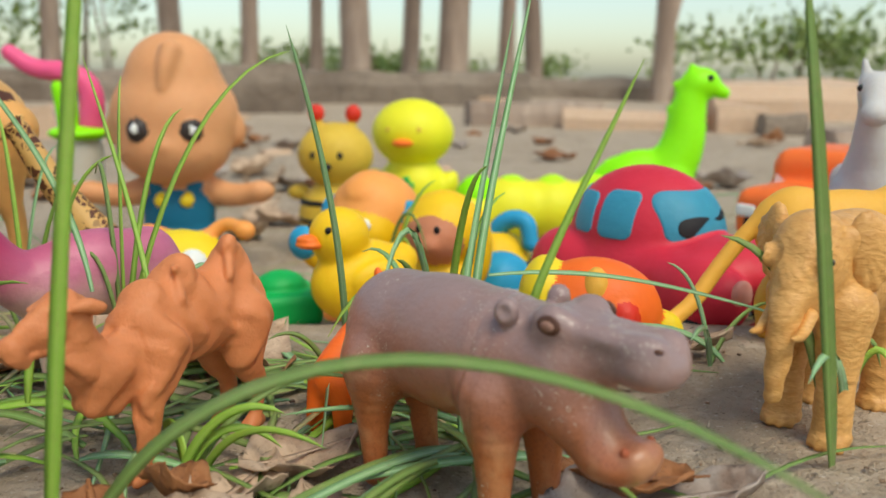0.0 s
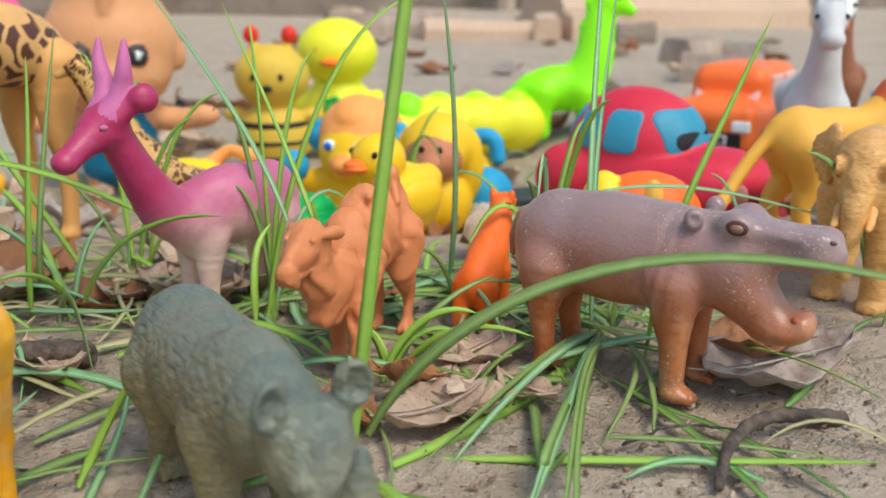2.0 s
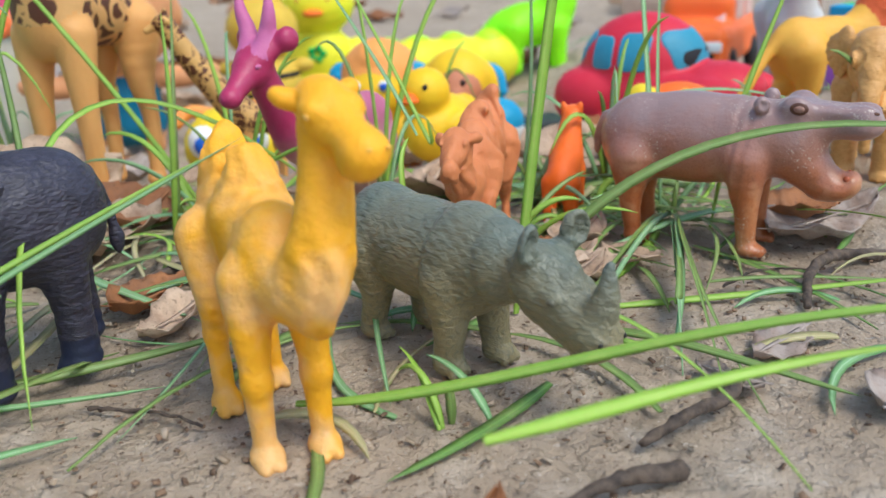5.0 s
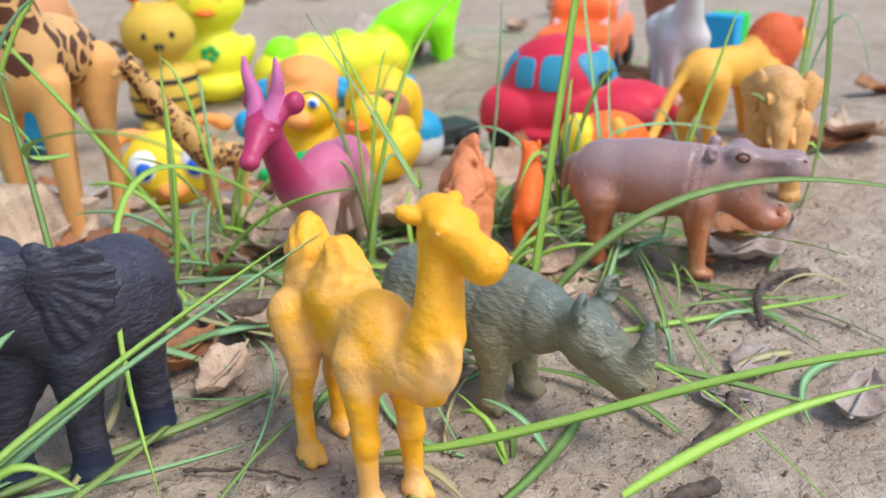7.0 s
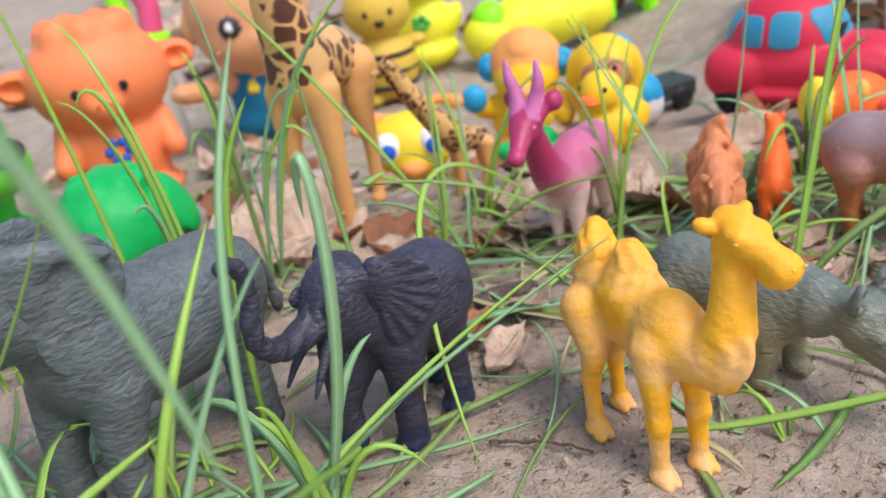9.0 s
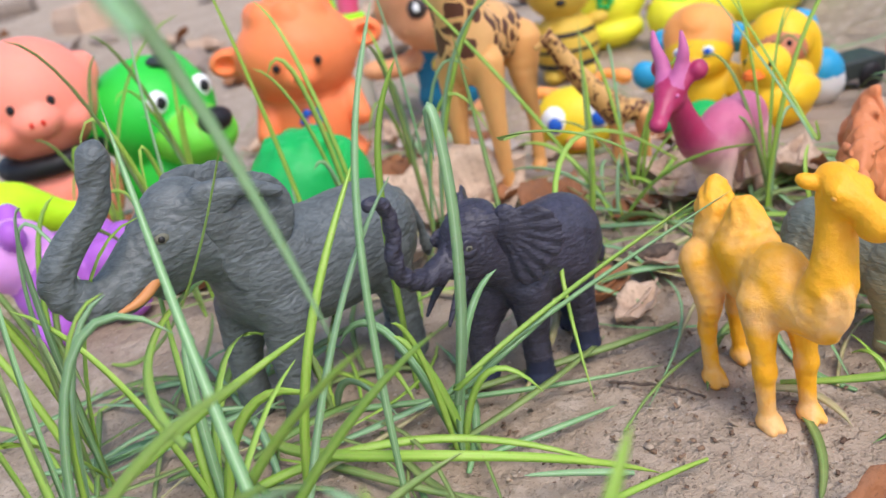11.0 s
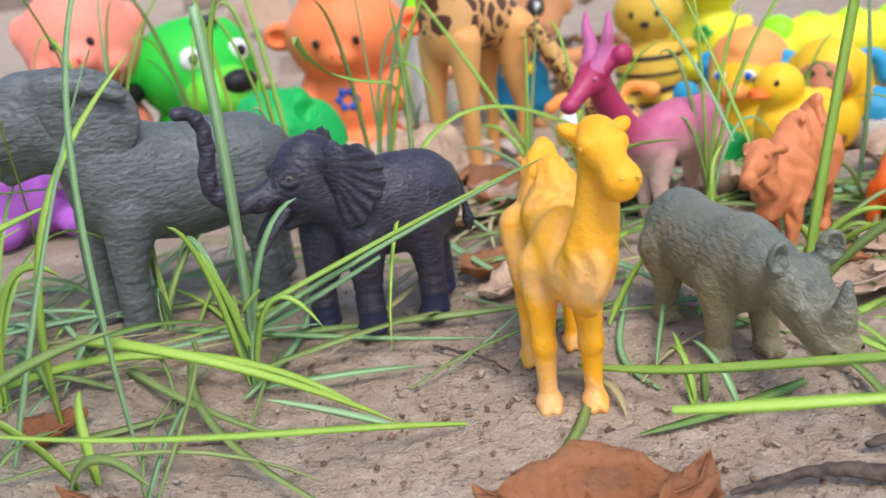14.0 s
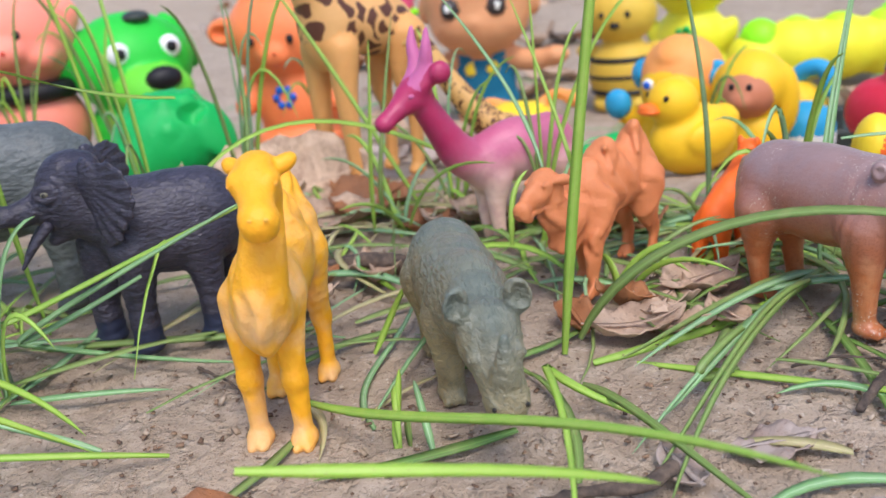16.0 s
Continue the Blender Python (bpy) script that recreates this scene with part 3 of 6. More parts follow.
def hippo():
    P = [E((-0.3, 0, 4.4), (3.6, 1.55, 1.85)), E((-2.5, 0, 4.2), (1.6, 1.5, 1.85)), E((1.8, 0, 4.45), (1.8, 1.45, 1.7)),
         E((3.2, 0, 4.8), (1.5, 1.2, 1.25)), C((3.6, 0, 5.3), (5.4, 0, 5.35), 0.88, 0.6), E((5.9, 0, 5.3), (0.72, 0.85, 0.55)),
         C((3.4, 0, 4.2), (4.6, 0, 3.1), 1.15, 0.75), E((5.1, 0, 2.85), (0.85, 0.85, 0.52)), E((5.75, 0, 3.15), (0.26, 0.55, 0.32)), E((5.8, 0, 4.2), (1.05, 0.75, 0.55), (0, 12, 0), cut=True),
         T([(-4.0, 0, 5.0), (-4.4, 0, 4.3), (-4.4, 0, 3.5)], (0.22, 0.16, 0.12))]
    for s in (1, -1):
        P += [E((3.6, 0.74 * s, 5.95), (0.5, 0.36, 0.4)), E((6.0, 0.42 * s, 5.78), (0.34, 0.26, 0.2)), E((4.8, 0.5 * s, 5.8), (0.9, 0.24, 0.16)),
              T([(1.9, 0.85 * s, 3.8), (2.1, 0.95 * s, 2.0), (2.2, 1.0 * s, 0.45)], (0.95, 0.48, 0.36), k=0.3), E((2.36, 1.0 * s, 0.26), (0.56, 0.5, 0.28), k=0.2),
              E((2.8, 1.1 * s, 0.16), 0.17, k=0.1), E((2.82, 0.8 * s, 0.16), 0.17, k=0.1),
              T([(-2.5, 0.9 * s, 3.6), (-2.6, 0.95 * s, 1.9), (-2.4, 1.0 * s, 0.45)], (1.0, 0.45, 0.34), k=0.3), E((-2.24, 1.0 * s, 0.26), (0.54, 0.46, 0.28), k=0.2),
              E((-1.82, 1.1 * s, 0.16), 0.16, k=0.1),
              E((2.4, 0.98 * s, 6.0), (0.34, 0.3, 0.36), k=0.12), E((2.55, 1.24 * s, 6.05), (0.18, 0.14, 0.2), cut=True)]

    def ripple(q):
        neck = np.exp(-((q[:, 0] - 1.5 - 0.1 * q[:, 2]) / 0.12) ** 2) + np.exp(-((q[:, 0] - 1.0 - 0.12 * q[:, 2]) / 0.12) ** 2)
        return 0.05 * neck
    ob = toy("toy_hippopotamus", "brown and grey plastic toy hippopotamus with open mouth", "toy hippopotamus", P, ("hippo",),
             (0.0625, 0.2745, 0.001), -45, 0.085, 0.4, ripple=ripple)
    for s in (1, -1):
        eye = part("eye", ob, [E((3.75, 1.06 * s, 5.95), (0.34, 0.1, 0.24))], "hippo_eye", 0.03, label="dark rimmed bulging eye")
        ball(ob, "eyeball", (3.77, 1.13 * s, 5.95), (0.2, 0.09, 0.13), "hippo_top")
        ball(ob, "nostril", (6.25, 0.55 * s, 5.82), (0.16, 0.1, 0.07), "hippo_eye")
        ball(ob, "tooth", (5.55, 0.5 * s, 3.3), (0.12, 0.1, 0.14), "hippo_mouth")


hippo()


def elephant(name, label, at, turn, paint, foot, trunk, rad, s=1.0, legs=(2.4, 1.4, -2.2, -1.4), tusk="tusk", tusk_at=None, h=0.1, ear=1.0, lean=(0, 0), up=0.0, back=1.0, flare=48, fwd=0.0, veins=0.032, eye=0.55, extra=()):
    """Elephant 7 cm at the back before scaling; trunk is a line of points from the brow."""
    P = [E((-0.5 + 0.5 * (1 - back), 0, 5.2), (2.7 * back, 1.7, 1.9)), E((-1.9 * back, 0, 5.0), (1.5, 1.6, 1.95)), E((1.0, 0, 5.2), (1.6, 1.55, 1.9)),
         E((3.0 + fwd, 0, 6.0 + up), (1.25, 1.1, 1.35)), E((2.7 + fwd, 0, 6.8 + up), (0.9, 0.8, 0.6)), E((3.3 + fwd, 0, 5.0 + up), (0.85, 0.75, 0.8)), C((3.2 + fwd, 0, 4.5 + up), (4.0 + fwd, 0, 4.1 + up), 0.45, 0.25), C((1.6, 0, 5.6), (2.8 + fwd, 0, 5.7 + up), 1.3, 1.0),
         T(trunk, rad), T([(-3.2 * back, 0, 5.9), (-3.8 * back, 0, 5.0), (-4.0 * back, 0, 3.6)], (0.22, 0.16, 0.17)), E((-4.0 * back, 0, 3.3), (0.2, 0.15, 0.35)), *extra]
    for s_, lx in zip((1, -1, 1, -1), legs):
        hind = lx < 0
        P += [T([(lx * 0.85, 0.85 * s_, 4.4), (lx, 0.95 * s_, 2.4), (lx, 0.95 * s_, 0.6)], (1.0, 0.58, 0.52), k=0.3), C((lx, 0.95 * s_, 1.5), (lx, 0.95 * s_, 0.6), 0.54, 0.54, m=1, k=0.2), E((lx + 0.08, 0.95 * s_, 0.34), (0.66, 0.62, 0.36), m=1, k=0.2),
              *[E((lx + 0.08 + 0.58 * math.cos(t), 0.95 * s_ + 0.54 * math.sin(t), 0.2), (0.17, 0.17, 0.18), m=1, k=0.06) for t in (-0.9, -0.3, 0.3, 0.9)]]
    for s_ in (1, -1):
        P += [T([(3.84 + fwd + 0.42 * math.cos(t), (0.93 - 0.05 * math.cos(t)) * s_, 6.12 + up + 0.32 * math.sin(t)) for t in np.linspace(0, 6.28, 13)], [0.075] * 13, k=0.06),
              E((3.75 + fwd, 0.76 * s_, 6.1 + up), (0.36, 0.24, 0.32), k=0.2),
              E((2.3 + fwd, 1.15 * s_, 6.6 + up), (0.8 * ear, 0.3, 0.5), (0, 0, -28 * s_), k=0.3)]

    def ripple(q):
        tr = (q[:, 0] > 4.3 + fwd)
        arc = q[:, 0] * 6.0 + q[:, 2] * 6.0
        e = np.linalg.norm(q - np.stack([np.full(len(q), 3.8 + fwd), 0.8 * np.sign(q[:, 1]), np.full(len(q), 6.1 + up)], -1), axis=1)
        lids = 0.022 * np.sin(e * 17) * np.exp(-((e - 0.55) / 0.45) ** 2)
        leg = np.clip((4.2 - q[:, 2]) / 1.5, 0, 1) * (q[:, 0] < 3.4)
        folds = 0.014 * leg * np.sin(q[:, 2] * 13 + 1.2 * np.sin(q[:, 0] * 2.5 + q[:, 1] * 3)) + 0.009 * (1 - leg) * np.sin(q[:, 2] * 7 + 2.2 * np.sin(q[:, 0] * 2.1) + q[:, 1]) * (q[:, 0] < 2.6)
        return 0.03 * tr * np.sin(arc * 1.3) + lids + folds
    ob = toy(name, label, "toy elephant", P, (paint, foot), at, turn, h, 0.4, lean, ripple, s)
    for s_ in (1, -1):
        ball(ob, "eye", ((3.86 + fwd) * s, 0.96 * s_ * s, (6.12 + up) * s), (0.3 * s * eye, 0.14 * s * eye, 0.22 * s * eye), "horn", (0, 0, -8 * s_), "heavy-lidded grey eye")
        ball(ob, "pupil", ((3.9 + fwd) * s, (0.96 + 0.1 * eye) * s_ * s, (6.12 + up) * s), (0.13 * s * eye, 0.08 * s * eye, 0.13 * s * eye), "eye_dark", (0, 0, -8 * s_))
        c = np.array((2.35 + fwd, 1.15 * s_, 6.6 + up * 0.85)) * s
        yaw = radians(180 - flare * s_)
        out = np.array((math.cos(yaw), math.sin(yaw) * 1.0, 0.0))
        mid = c + out * 1.25 * ear * s + np.array((0, 0, -0.55 * ear * s))
        low = c + out * 0.75 * ear * s + np.array((0, 0, -1.5 * ear * s))

        def fan(q, c=c, out=out):
            d = q - c
            ang = np.arctan2(d[:, 2], d @ out)
            return veins * s * np.sin(ang * 24) * np.clip(np.linalg.norm(d, axis=1) / (2 * s), 0, 1)
        turn_e = (0, 0, math.degrees(yaw))
        part("ear", ob, [E(mid, (1.2 * ear * s, 0.16 * s, 1.35 * ear * s), turn_e), E(low, (0.85 * ear * s, 0.15 * s, 1.25 * ear * s), turn_e), E(c + out * 0.2, (0.5 * s, 0.3 * s, 0.9 * s), turn_e)],
             paint, 0.07, 0.3 * s, "ribbed fan-shaped ear", fan)
        if tusk_at:
            v = [tuple(c * s for c in (p[0], p[1] * s_, p[2])) for p in tusk_at]
            part("tusk", ob, [T(v, (0.22 * s, 0.16 * s, 0.07 * s))], tusk, 0.05, label="curved tusk")
    return ob


elephant("toy_elephant", "dark grey plastic toy elephant with raised trunk and ribbed ears", (-0.191, 0.239, 0.002), 216, "ele_dark", "ele_foot",
         [(4.1, 0, 6.6), (5.0, 0, 6.4), (6.1, 0.1, 6.5), (6.9, 0.2, 7.4), (6.5, 0.2, 9.0), (6.7, 0.3, 10.1), (7.4, 0.4, 10.3)], (0.66, 0.5, 0.4, 0.34, 0.3, 0.27, 0.26), 1.0,
         legs=(1.6, 3.0, -1.2, -2.4), tusk="ele_dark", tusk_at=[(4.2, 0.5, 5.9), (4.9, 0.65, 5.2), (5.4, 0.7, 4.5)], h=0.07, ear=0.95, back=0.9, up=1.1, fwd=0.1,
         extra=[E((-0.3, 0, 4.6), (2.3, 1.55, 1.7)), C((1.2, 0, 5.4), (2.8, 0, 6.4), 1.5, 1.1), T([(1.9, -0.7, 4.2), (2.7, -0.9, 2.6)], (1.0, 0.6))])
elephant("toy_elephant", "large grey plastic toy elephant with raised trunk and brown tusks", (-0.274, 0.246, 0.009), 218, "ele_grey", "ele_grey",
         [(6.0, 0, 7.7), (7.2, 0.1, 7.05), (8.3, 0.2, 7.0), (9.1, 0.3, 8.1), (8.2, 0.5, 9.2), (7.2, 0.7, 9.9), (6.9, 0.9, 11.3)], (1.0, 0.82, 0.64, 0.54, 0.48, 0.43, 0.47),
         1.18, legs=(3.2, 4.0, -1.7, -2.6), tusk_at=[(6.3, 0.72, 7.2), (7.0, 0.95, 6.8), (7.8, 1.0, 6.75)], h=0.08, ear=1.1, up=2.2, flare=7, fwd=2.0, veins=0.006, eye=0.85,
         extra=[E((1.8, 0, 5.2), (2.4, 1.75, 1.95)), E((3.0, 0, 5.6), (1.5, 1.6, 1.9)), C((2.4, 0, 6.0), (4.6, 0, 7.9), 1.6, 1.2), E((0.2, 0, 4.5), (3.0, 1.65, 1.6)),
                *[T([(4.4, 1.15 * q, 9.3), (3.4, 1.55 * q, 9.15), (2.2, 1.7 * q, 8.5)], (0.24, 0.32, 0.2), k=0.15) for q in (1, -1)]])
elephant("toy_elephant", "tan plastic toy elephant with hanging trunk", (0.180, 0.320, 0.008), 229, "ele_tan", "ele_tan",
         [(4.0, 0, 5.4), (4.6, 0, 4.4), (4.8, 0, 3.0), (5.0, 0, 2.2)], (0.6, 0.46, 0.34, 0.25), 0.95,
         tusk="ele_tan", tusk_at=[(4.0, 0.55, 4.5), (4.7, 0.6, 4.0), (5.4, 0.6, 4.1)], h=0.1, ear=0.6)


def antelope():
    P = [E((-0.4, 0, 4.4), (2.7, 1.35, 1.6), (0, -4, 0)), E((-2.0, 0, 4.5), (1.2, 1.15, 1.4)), E((1.5, 0, 4.0), (1.2, 1.05, 1.5)),
         T([(1.6, 0, 4.1), (2.9, 0, 4.6), (3.9, 0.1, 6.2), (4.8, 0.2, 7.8)], (1.2, 0.98, 0.7, 0.62)),
         E((5.1, 0.2, 8.1), (0.85, 0.72, 0.68), (0, 30, 0)), C((5.4, 0.25, 7.95), (6.75, 0.55, 7.15), 0.58, 0.36), E((6.85, 0.58, 7.1), (0.36, 0.36, 0.3)),
         T([(-3.0, 0, 4.6), (-3.5, 0, 4.1), (-3.5, 0, 3.2)], (0.22, 0.2, 0.1))]
    for s in (1, -1):
        P += [T([(5.0, 0.2 + 0.35 * s, 8.5), (4.5, 0.1 + 0.5 * s, 9.3), (4.5, 0.8 * s, 10.1), (4.3, 0.8 * s - 0.2, 10.9)], (0.4, 0.36, 0.27, 0.1), 1),
              C((4.9, 0.2 + 0.5 * s, 8.4), (4.3, 0.2 + 0.95 * s, 8.9), 0.26, 0.3), E((4.15, 0.2 + 1.1 * s, 9.05), (0.5, 0.4, 0.5), k=0.15),
              T([(1.4, 0.55 * s, 3.4), (1.6, 0.6 * s, 1.8), (1.5, 0.6 * s, 0.2)], (0.75, 0.38, 0.3), k=0.25),
              T([(-2.0, 0.55 * s, 3.6), (-1.7, 0.6 * s, 2.0), (-2.0, 0.6 * s, 0.2)], (0.95, 0.42, 0.3), k=0.25)]
    ob = toy("toy_antelope", "purple plastic toy antelope with crimson head and tall horns", "toy antelope", P,
             ("antelope", "antelope_horn"), (-0.071, 0.360, 0.0), 221, 0.085, 0.35)
    for s in (1, -1):
        ball(ob, "eye", (5.5, 0.24 + 0.66 * s, 8.15), (0.16, 0.08, 0.1), "antelope_horn")


antelope()


def orange_animal():
    """A crude long-necked animal, high at the shoulder, with short stub legs."""
    P = [E((-0.4, 0, 2.3), (1.5, 0.72, 0.95), (0, -28, 0)), E((-1.1, 0, 1.9), (0.75, 0.7, 0.85)), T([(0.2, 0, 2.7), (1.1, 0, 3.5), (1.7, 0, 4.2)], (0.8, 0.58, 0.46)),
         E((1.95, 0, 4.35), (0.62, 0.46, 0.46)), C((2.1, 0, 4.3), (2.6, 0, 4.0), 0.36, 0.28), E((0.2, 0, 3.1), (0.6, 0.4, 0.5))]
    for s in (1, -1):
        P += [T([(-1.2, 0.42 * s, 1.8), (-1.4 - 0.1 * s, 0.46 * s, 0.9), (-1.45 - 0.15 * s, 0.46 * s, 0.2)], (0.5, 0.34, 0.28)), T([(0.3, 0.4 * s, 2.1), (0.45, 0.46 * s, 1.0), (0.5, 0.46 * s, 0.2)], (0.5, 0.34, 0.3)), E((1.75, 0.4 * s, 4.75), (0.14, 0.14, 0.24))]
    ob = toy("animal_figurine", "small bright orange plastic long-necked animal figurine beside the hippopotamus", "figurine", P, ("orange_neon",), (0.0275, 0.3315, 0.0), 58, 0.06, 0.22)
    for s in (1, -1):
        ball(ob, "eye", (2.2, 0.4 * s, 4.45), (0.1, 0.06, 0.1), "beak")


orange_animal()


def giraffe(name, label, at, turn, spots, s, h, neck, lean=(0, 0), thick=1.0):
    """neck: points of the neck's line, the head follows its end."""
    a = np.array(neck[-1], float)
    P = [E((-1.4, 0, 9.0), (3.2, 1.6, 1.8), (0, -10, 0)), E((1.0, 0, 9.2), (1.7, 1.6, 2.0)), E((1.4, 0, 8.4), (1.2, 1.35, 1.6), m=1),
         T(neck, [r * thick for r in (1.6, 1.25, 1.0, 0.85)]), E(tuple(a + (0.3, 0, 0.2)), (1.0, 0.8, 0.8)), C(tuple(a + (0.6, 0, 0.2)), tuple(a + (2.2, 0, -0.6)), 0.66, 0.45),
         T([(-4.2, 0, 9.0), (-4.7, 0, 7.5), (-4.6, 0, 5.8)], (0.22, 0.17, 0.22))]
    for s_ in (1, -1):
        P += [C(tuple(a + (0.0, 0.4 * s_, 0.7)), tuple(a + (-0.2, 0.45 * s_, 1.7)), 0.22, 0.26), E(tuple(a + (-0.2, 1.0 * s_, 0.5)), (0.3, 0.6, 0.3), (0, 0, -20 * s_)),
              T([(1.3, 1.1 * s_, 8.0), (1.6, 1.25 * s_, 4.6), (1.5, 1.3 * s_, 0.5)], (0.95, 0.5, 0.42), m=1, k=0.3), E((1.6, 1.3 * s_, 0.36), (0.56, 0.48, 0.36), m=1, k=0.2),
              T([(-3.2, 1.0 * s_, 8.0), (-2.7, 1.15 * s_, 5.2), (-3.2, 1.2 * s_, 3.6), (-2.9, 1.2 * s_, 0.5)], (1.25, 0.62, 0.4, 0.38), m=1, k=0.3), E((-2.8, 1.2 * s_, 0.36), (0.54, 0.46, 0.36), m=1, k=0.2)]
    ob = toy(name, label, "toy giraffe", P, (spots, "giraffe_plain"), at, turn, h, 0.5, lean, scale=s)
    for s_ in (1, -1):
        ball(ob, "eye", tuple((a + (0.7, 0.68 * s_, 0.35)) * s), 0.16 * s, "black")


giraffe("toy_giraffe", "tall spotted plastic toy giraffe with plain cream legs", (-0.190, 0.460, -0.002), 238, "giraffe_spots", 1.12, 0.13,
        [(1.0, 0, 9.4), (2.0, 0, 12.0), (2.3, 0, 15.5), (2.5, 0, 19.0)])
giraffe("toy_giraffe", "small spotted plastic toy giraffe with outstretched neck", (-0.104, 0.466, gz(-0.104, 0.466)), 186, "giraffe_small_spots", 0.42, 0.11,
        [(1.0, 0, 9.4), (4.0, 0, 13.0), (7.2, 0, 17.6), (9.8, 0, 22.4)], thick=1.5)


def lion():
    P = [E((-0.5, 0, 4.6), (3.0, 1.1, 1.25)), E((-2.4, 0, 4.6), (1.3, 1.1, 1.35)), E((1.6, 0, 4.7), (1.3, 1.15, 1.5)),
         E((3.0, 0, 5.6), (1.7, 1.55, 1.9), m=1), E((2.2, 0, 4.6), (1.2, 1.3, 1.5), m=1), E((4.3, 0, 6.0), (1.0, 0.9, 0.95)), C((4.8, 0, 5.7), (5.5, 0, 5.5), 0.55, 0.45),
         T([(-3.4, 0, 5.0), (-4.8, 0, 3.4), (-6.4, -0.6, 1.2), (-8.4, -1.4, 0.8), (-9.6, -1.8, 1.6)], (0.32, 0.3, 0.3, 0.32, 0.36)), E((-9.9, -1.9, 2.4), (0.5, 0.5, 0.95))]
    for s in (1, -1):
        P += [T([(1.7, 0.7 * s, 4.2), (1.9, 0.8 * s, 2.2), (1.8 + 0.5 * s, 0.8 * s, 0.4)], (0.95, 0.55, 0.45)), E((2.1 + 0.5 * s, 0.8 * s, 0.3), (0.66, 0.5, 0.32)),
              T([(-2.4, 0.7 * s, 4.2), (-2.0, 0.8 * s, 2.6), (-2.7 - 0.3 * s, 0.8 * s, 1.6), (-2.4 - 0.3 * s, 0.8 * s, 0.4)], (1.15, 0.65, 0.42, 0.4)), E((-2.1 - 0.3 * s, 0.8 * s, 0.3), (0.66, 0.5, 0.32)),
              E((3.9, 0.95 * s, 6.9), (0.35, 0.35, 0.4), m=1)]
    ob = toy("toy_lion", "yellow plastic toy lion with orange mane and long curled tail", "toy lion", P, ("lion", "mane"), (0.222, 0.402, 0.008), 2, 0.12, 0.4, scale=1.1)
    for s in (1, -1):
        ball(ob, "eye", (5.55, 0.55 * s, 6.9), 0.15, "black")


lion()


def horse(name, label, at, turn, paints, s, h=0.15):
    P = [E((-1.0, 0, 8.0), (3.4, 1.7, 1.9)), E((1.6, 0, 8.0), (1.6, 1.6, 2.1)), T([(1.8, 0, 8.6), (2.8, 0, 10.8), (3.2, 0, 13.0)], (1.5, 1.05, 0.9)),
         E((3.4, 0, 13.4), (1.0, 0.95, 1.0), m=1), C((3.8, 0, 13.3), (5.4, 0, 12.2), 0.85, 0.62, m=1), E((5.5, 0, 12.1), (0.6, 0.7, 0.5), m=2),
         T([(-4.2, 0, 8.6), (-5.0, 0, 7.0), (-4.9, 0, 4.6)], (0.4, 0.4, 0.25))]
    for q in (1, -1):
        P += [C((3.0, 0.6 * q, 14.0), (2.9, 0.8 * q, 15.0), 0.36, 0.16),
              T([(1.8, 1.0 * q, 7.4), (1.9, 1.0 * q, 4.0), (1.8, 1.0 * q, 0.5)], (1.2, 0.58, 0.5)), E((1.95, 1.0 * q, 0.4), (0.66, 0.58, 0.4)),
              T([(-3.2, 1.0 * q, 7.6), (-2.9, 1.0 * q, 4.6), (-3.3, 1.0 * q, 0.5)], (1.35, 0.6, 0.48)), E((-3.1, 1.0 * q, 0.4), (0.64, 0.56, 0.4))]
    ob = toy(name, label, "toy horse", P, paints, at, turn, h, 0.5, scale=s)
    for q in (1, -1):
        ball(ob, "eye", (4.1 * s, 0.86 * q * s, 13.5 * s), 0.2 * s, "black")


horse("toy_horse", "pale grey plastic toy horse with upright ears", (0.286, 0.535, float(ground_z(0.286, 0.535))), 245, ("grey_white", "grey_white", "grey_white"), 0.92)
horse("toy_horse", "brown plastic toy horse with white face", (0.40, 0.69, float(ground_z(0.4, 0.69))), 235, ("brown", "white", "face_pink"), 1.05)


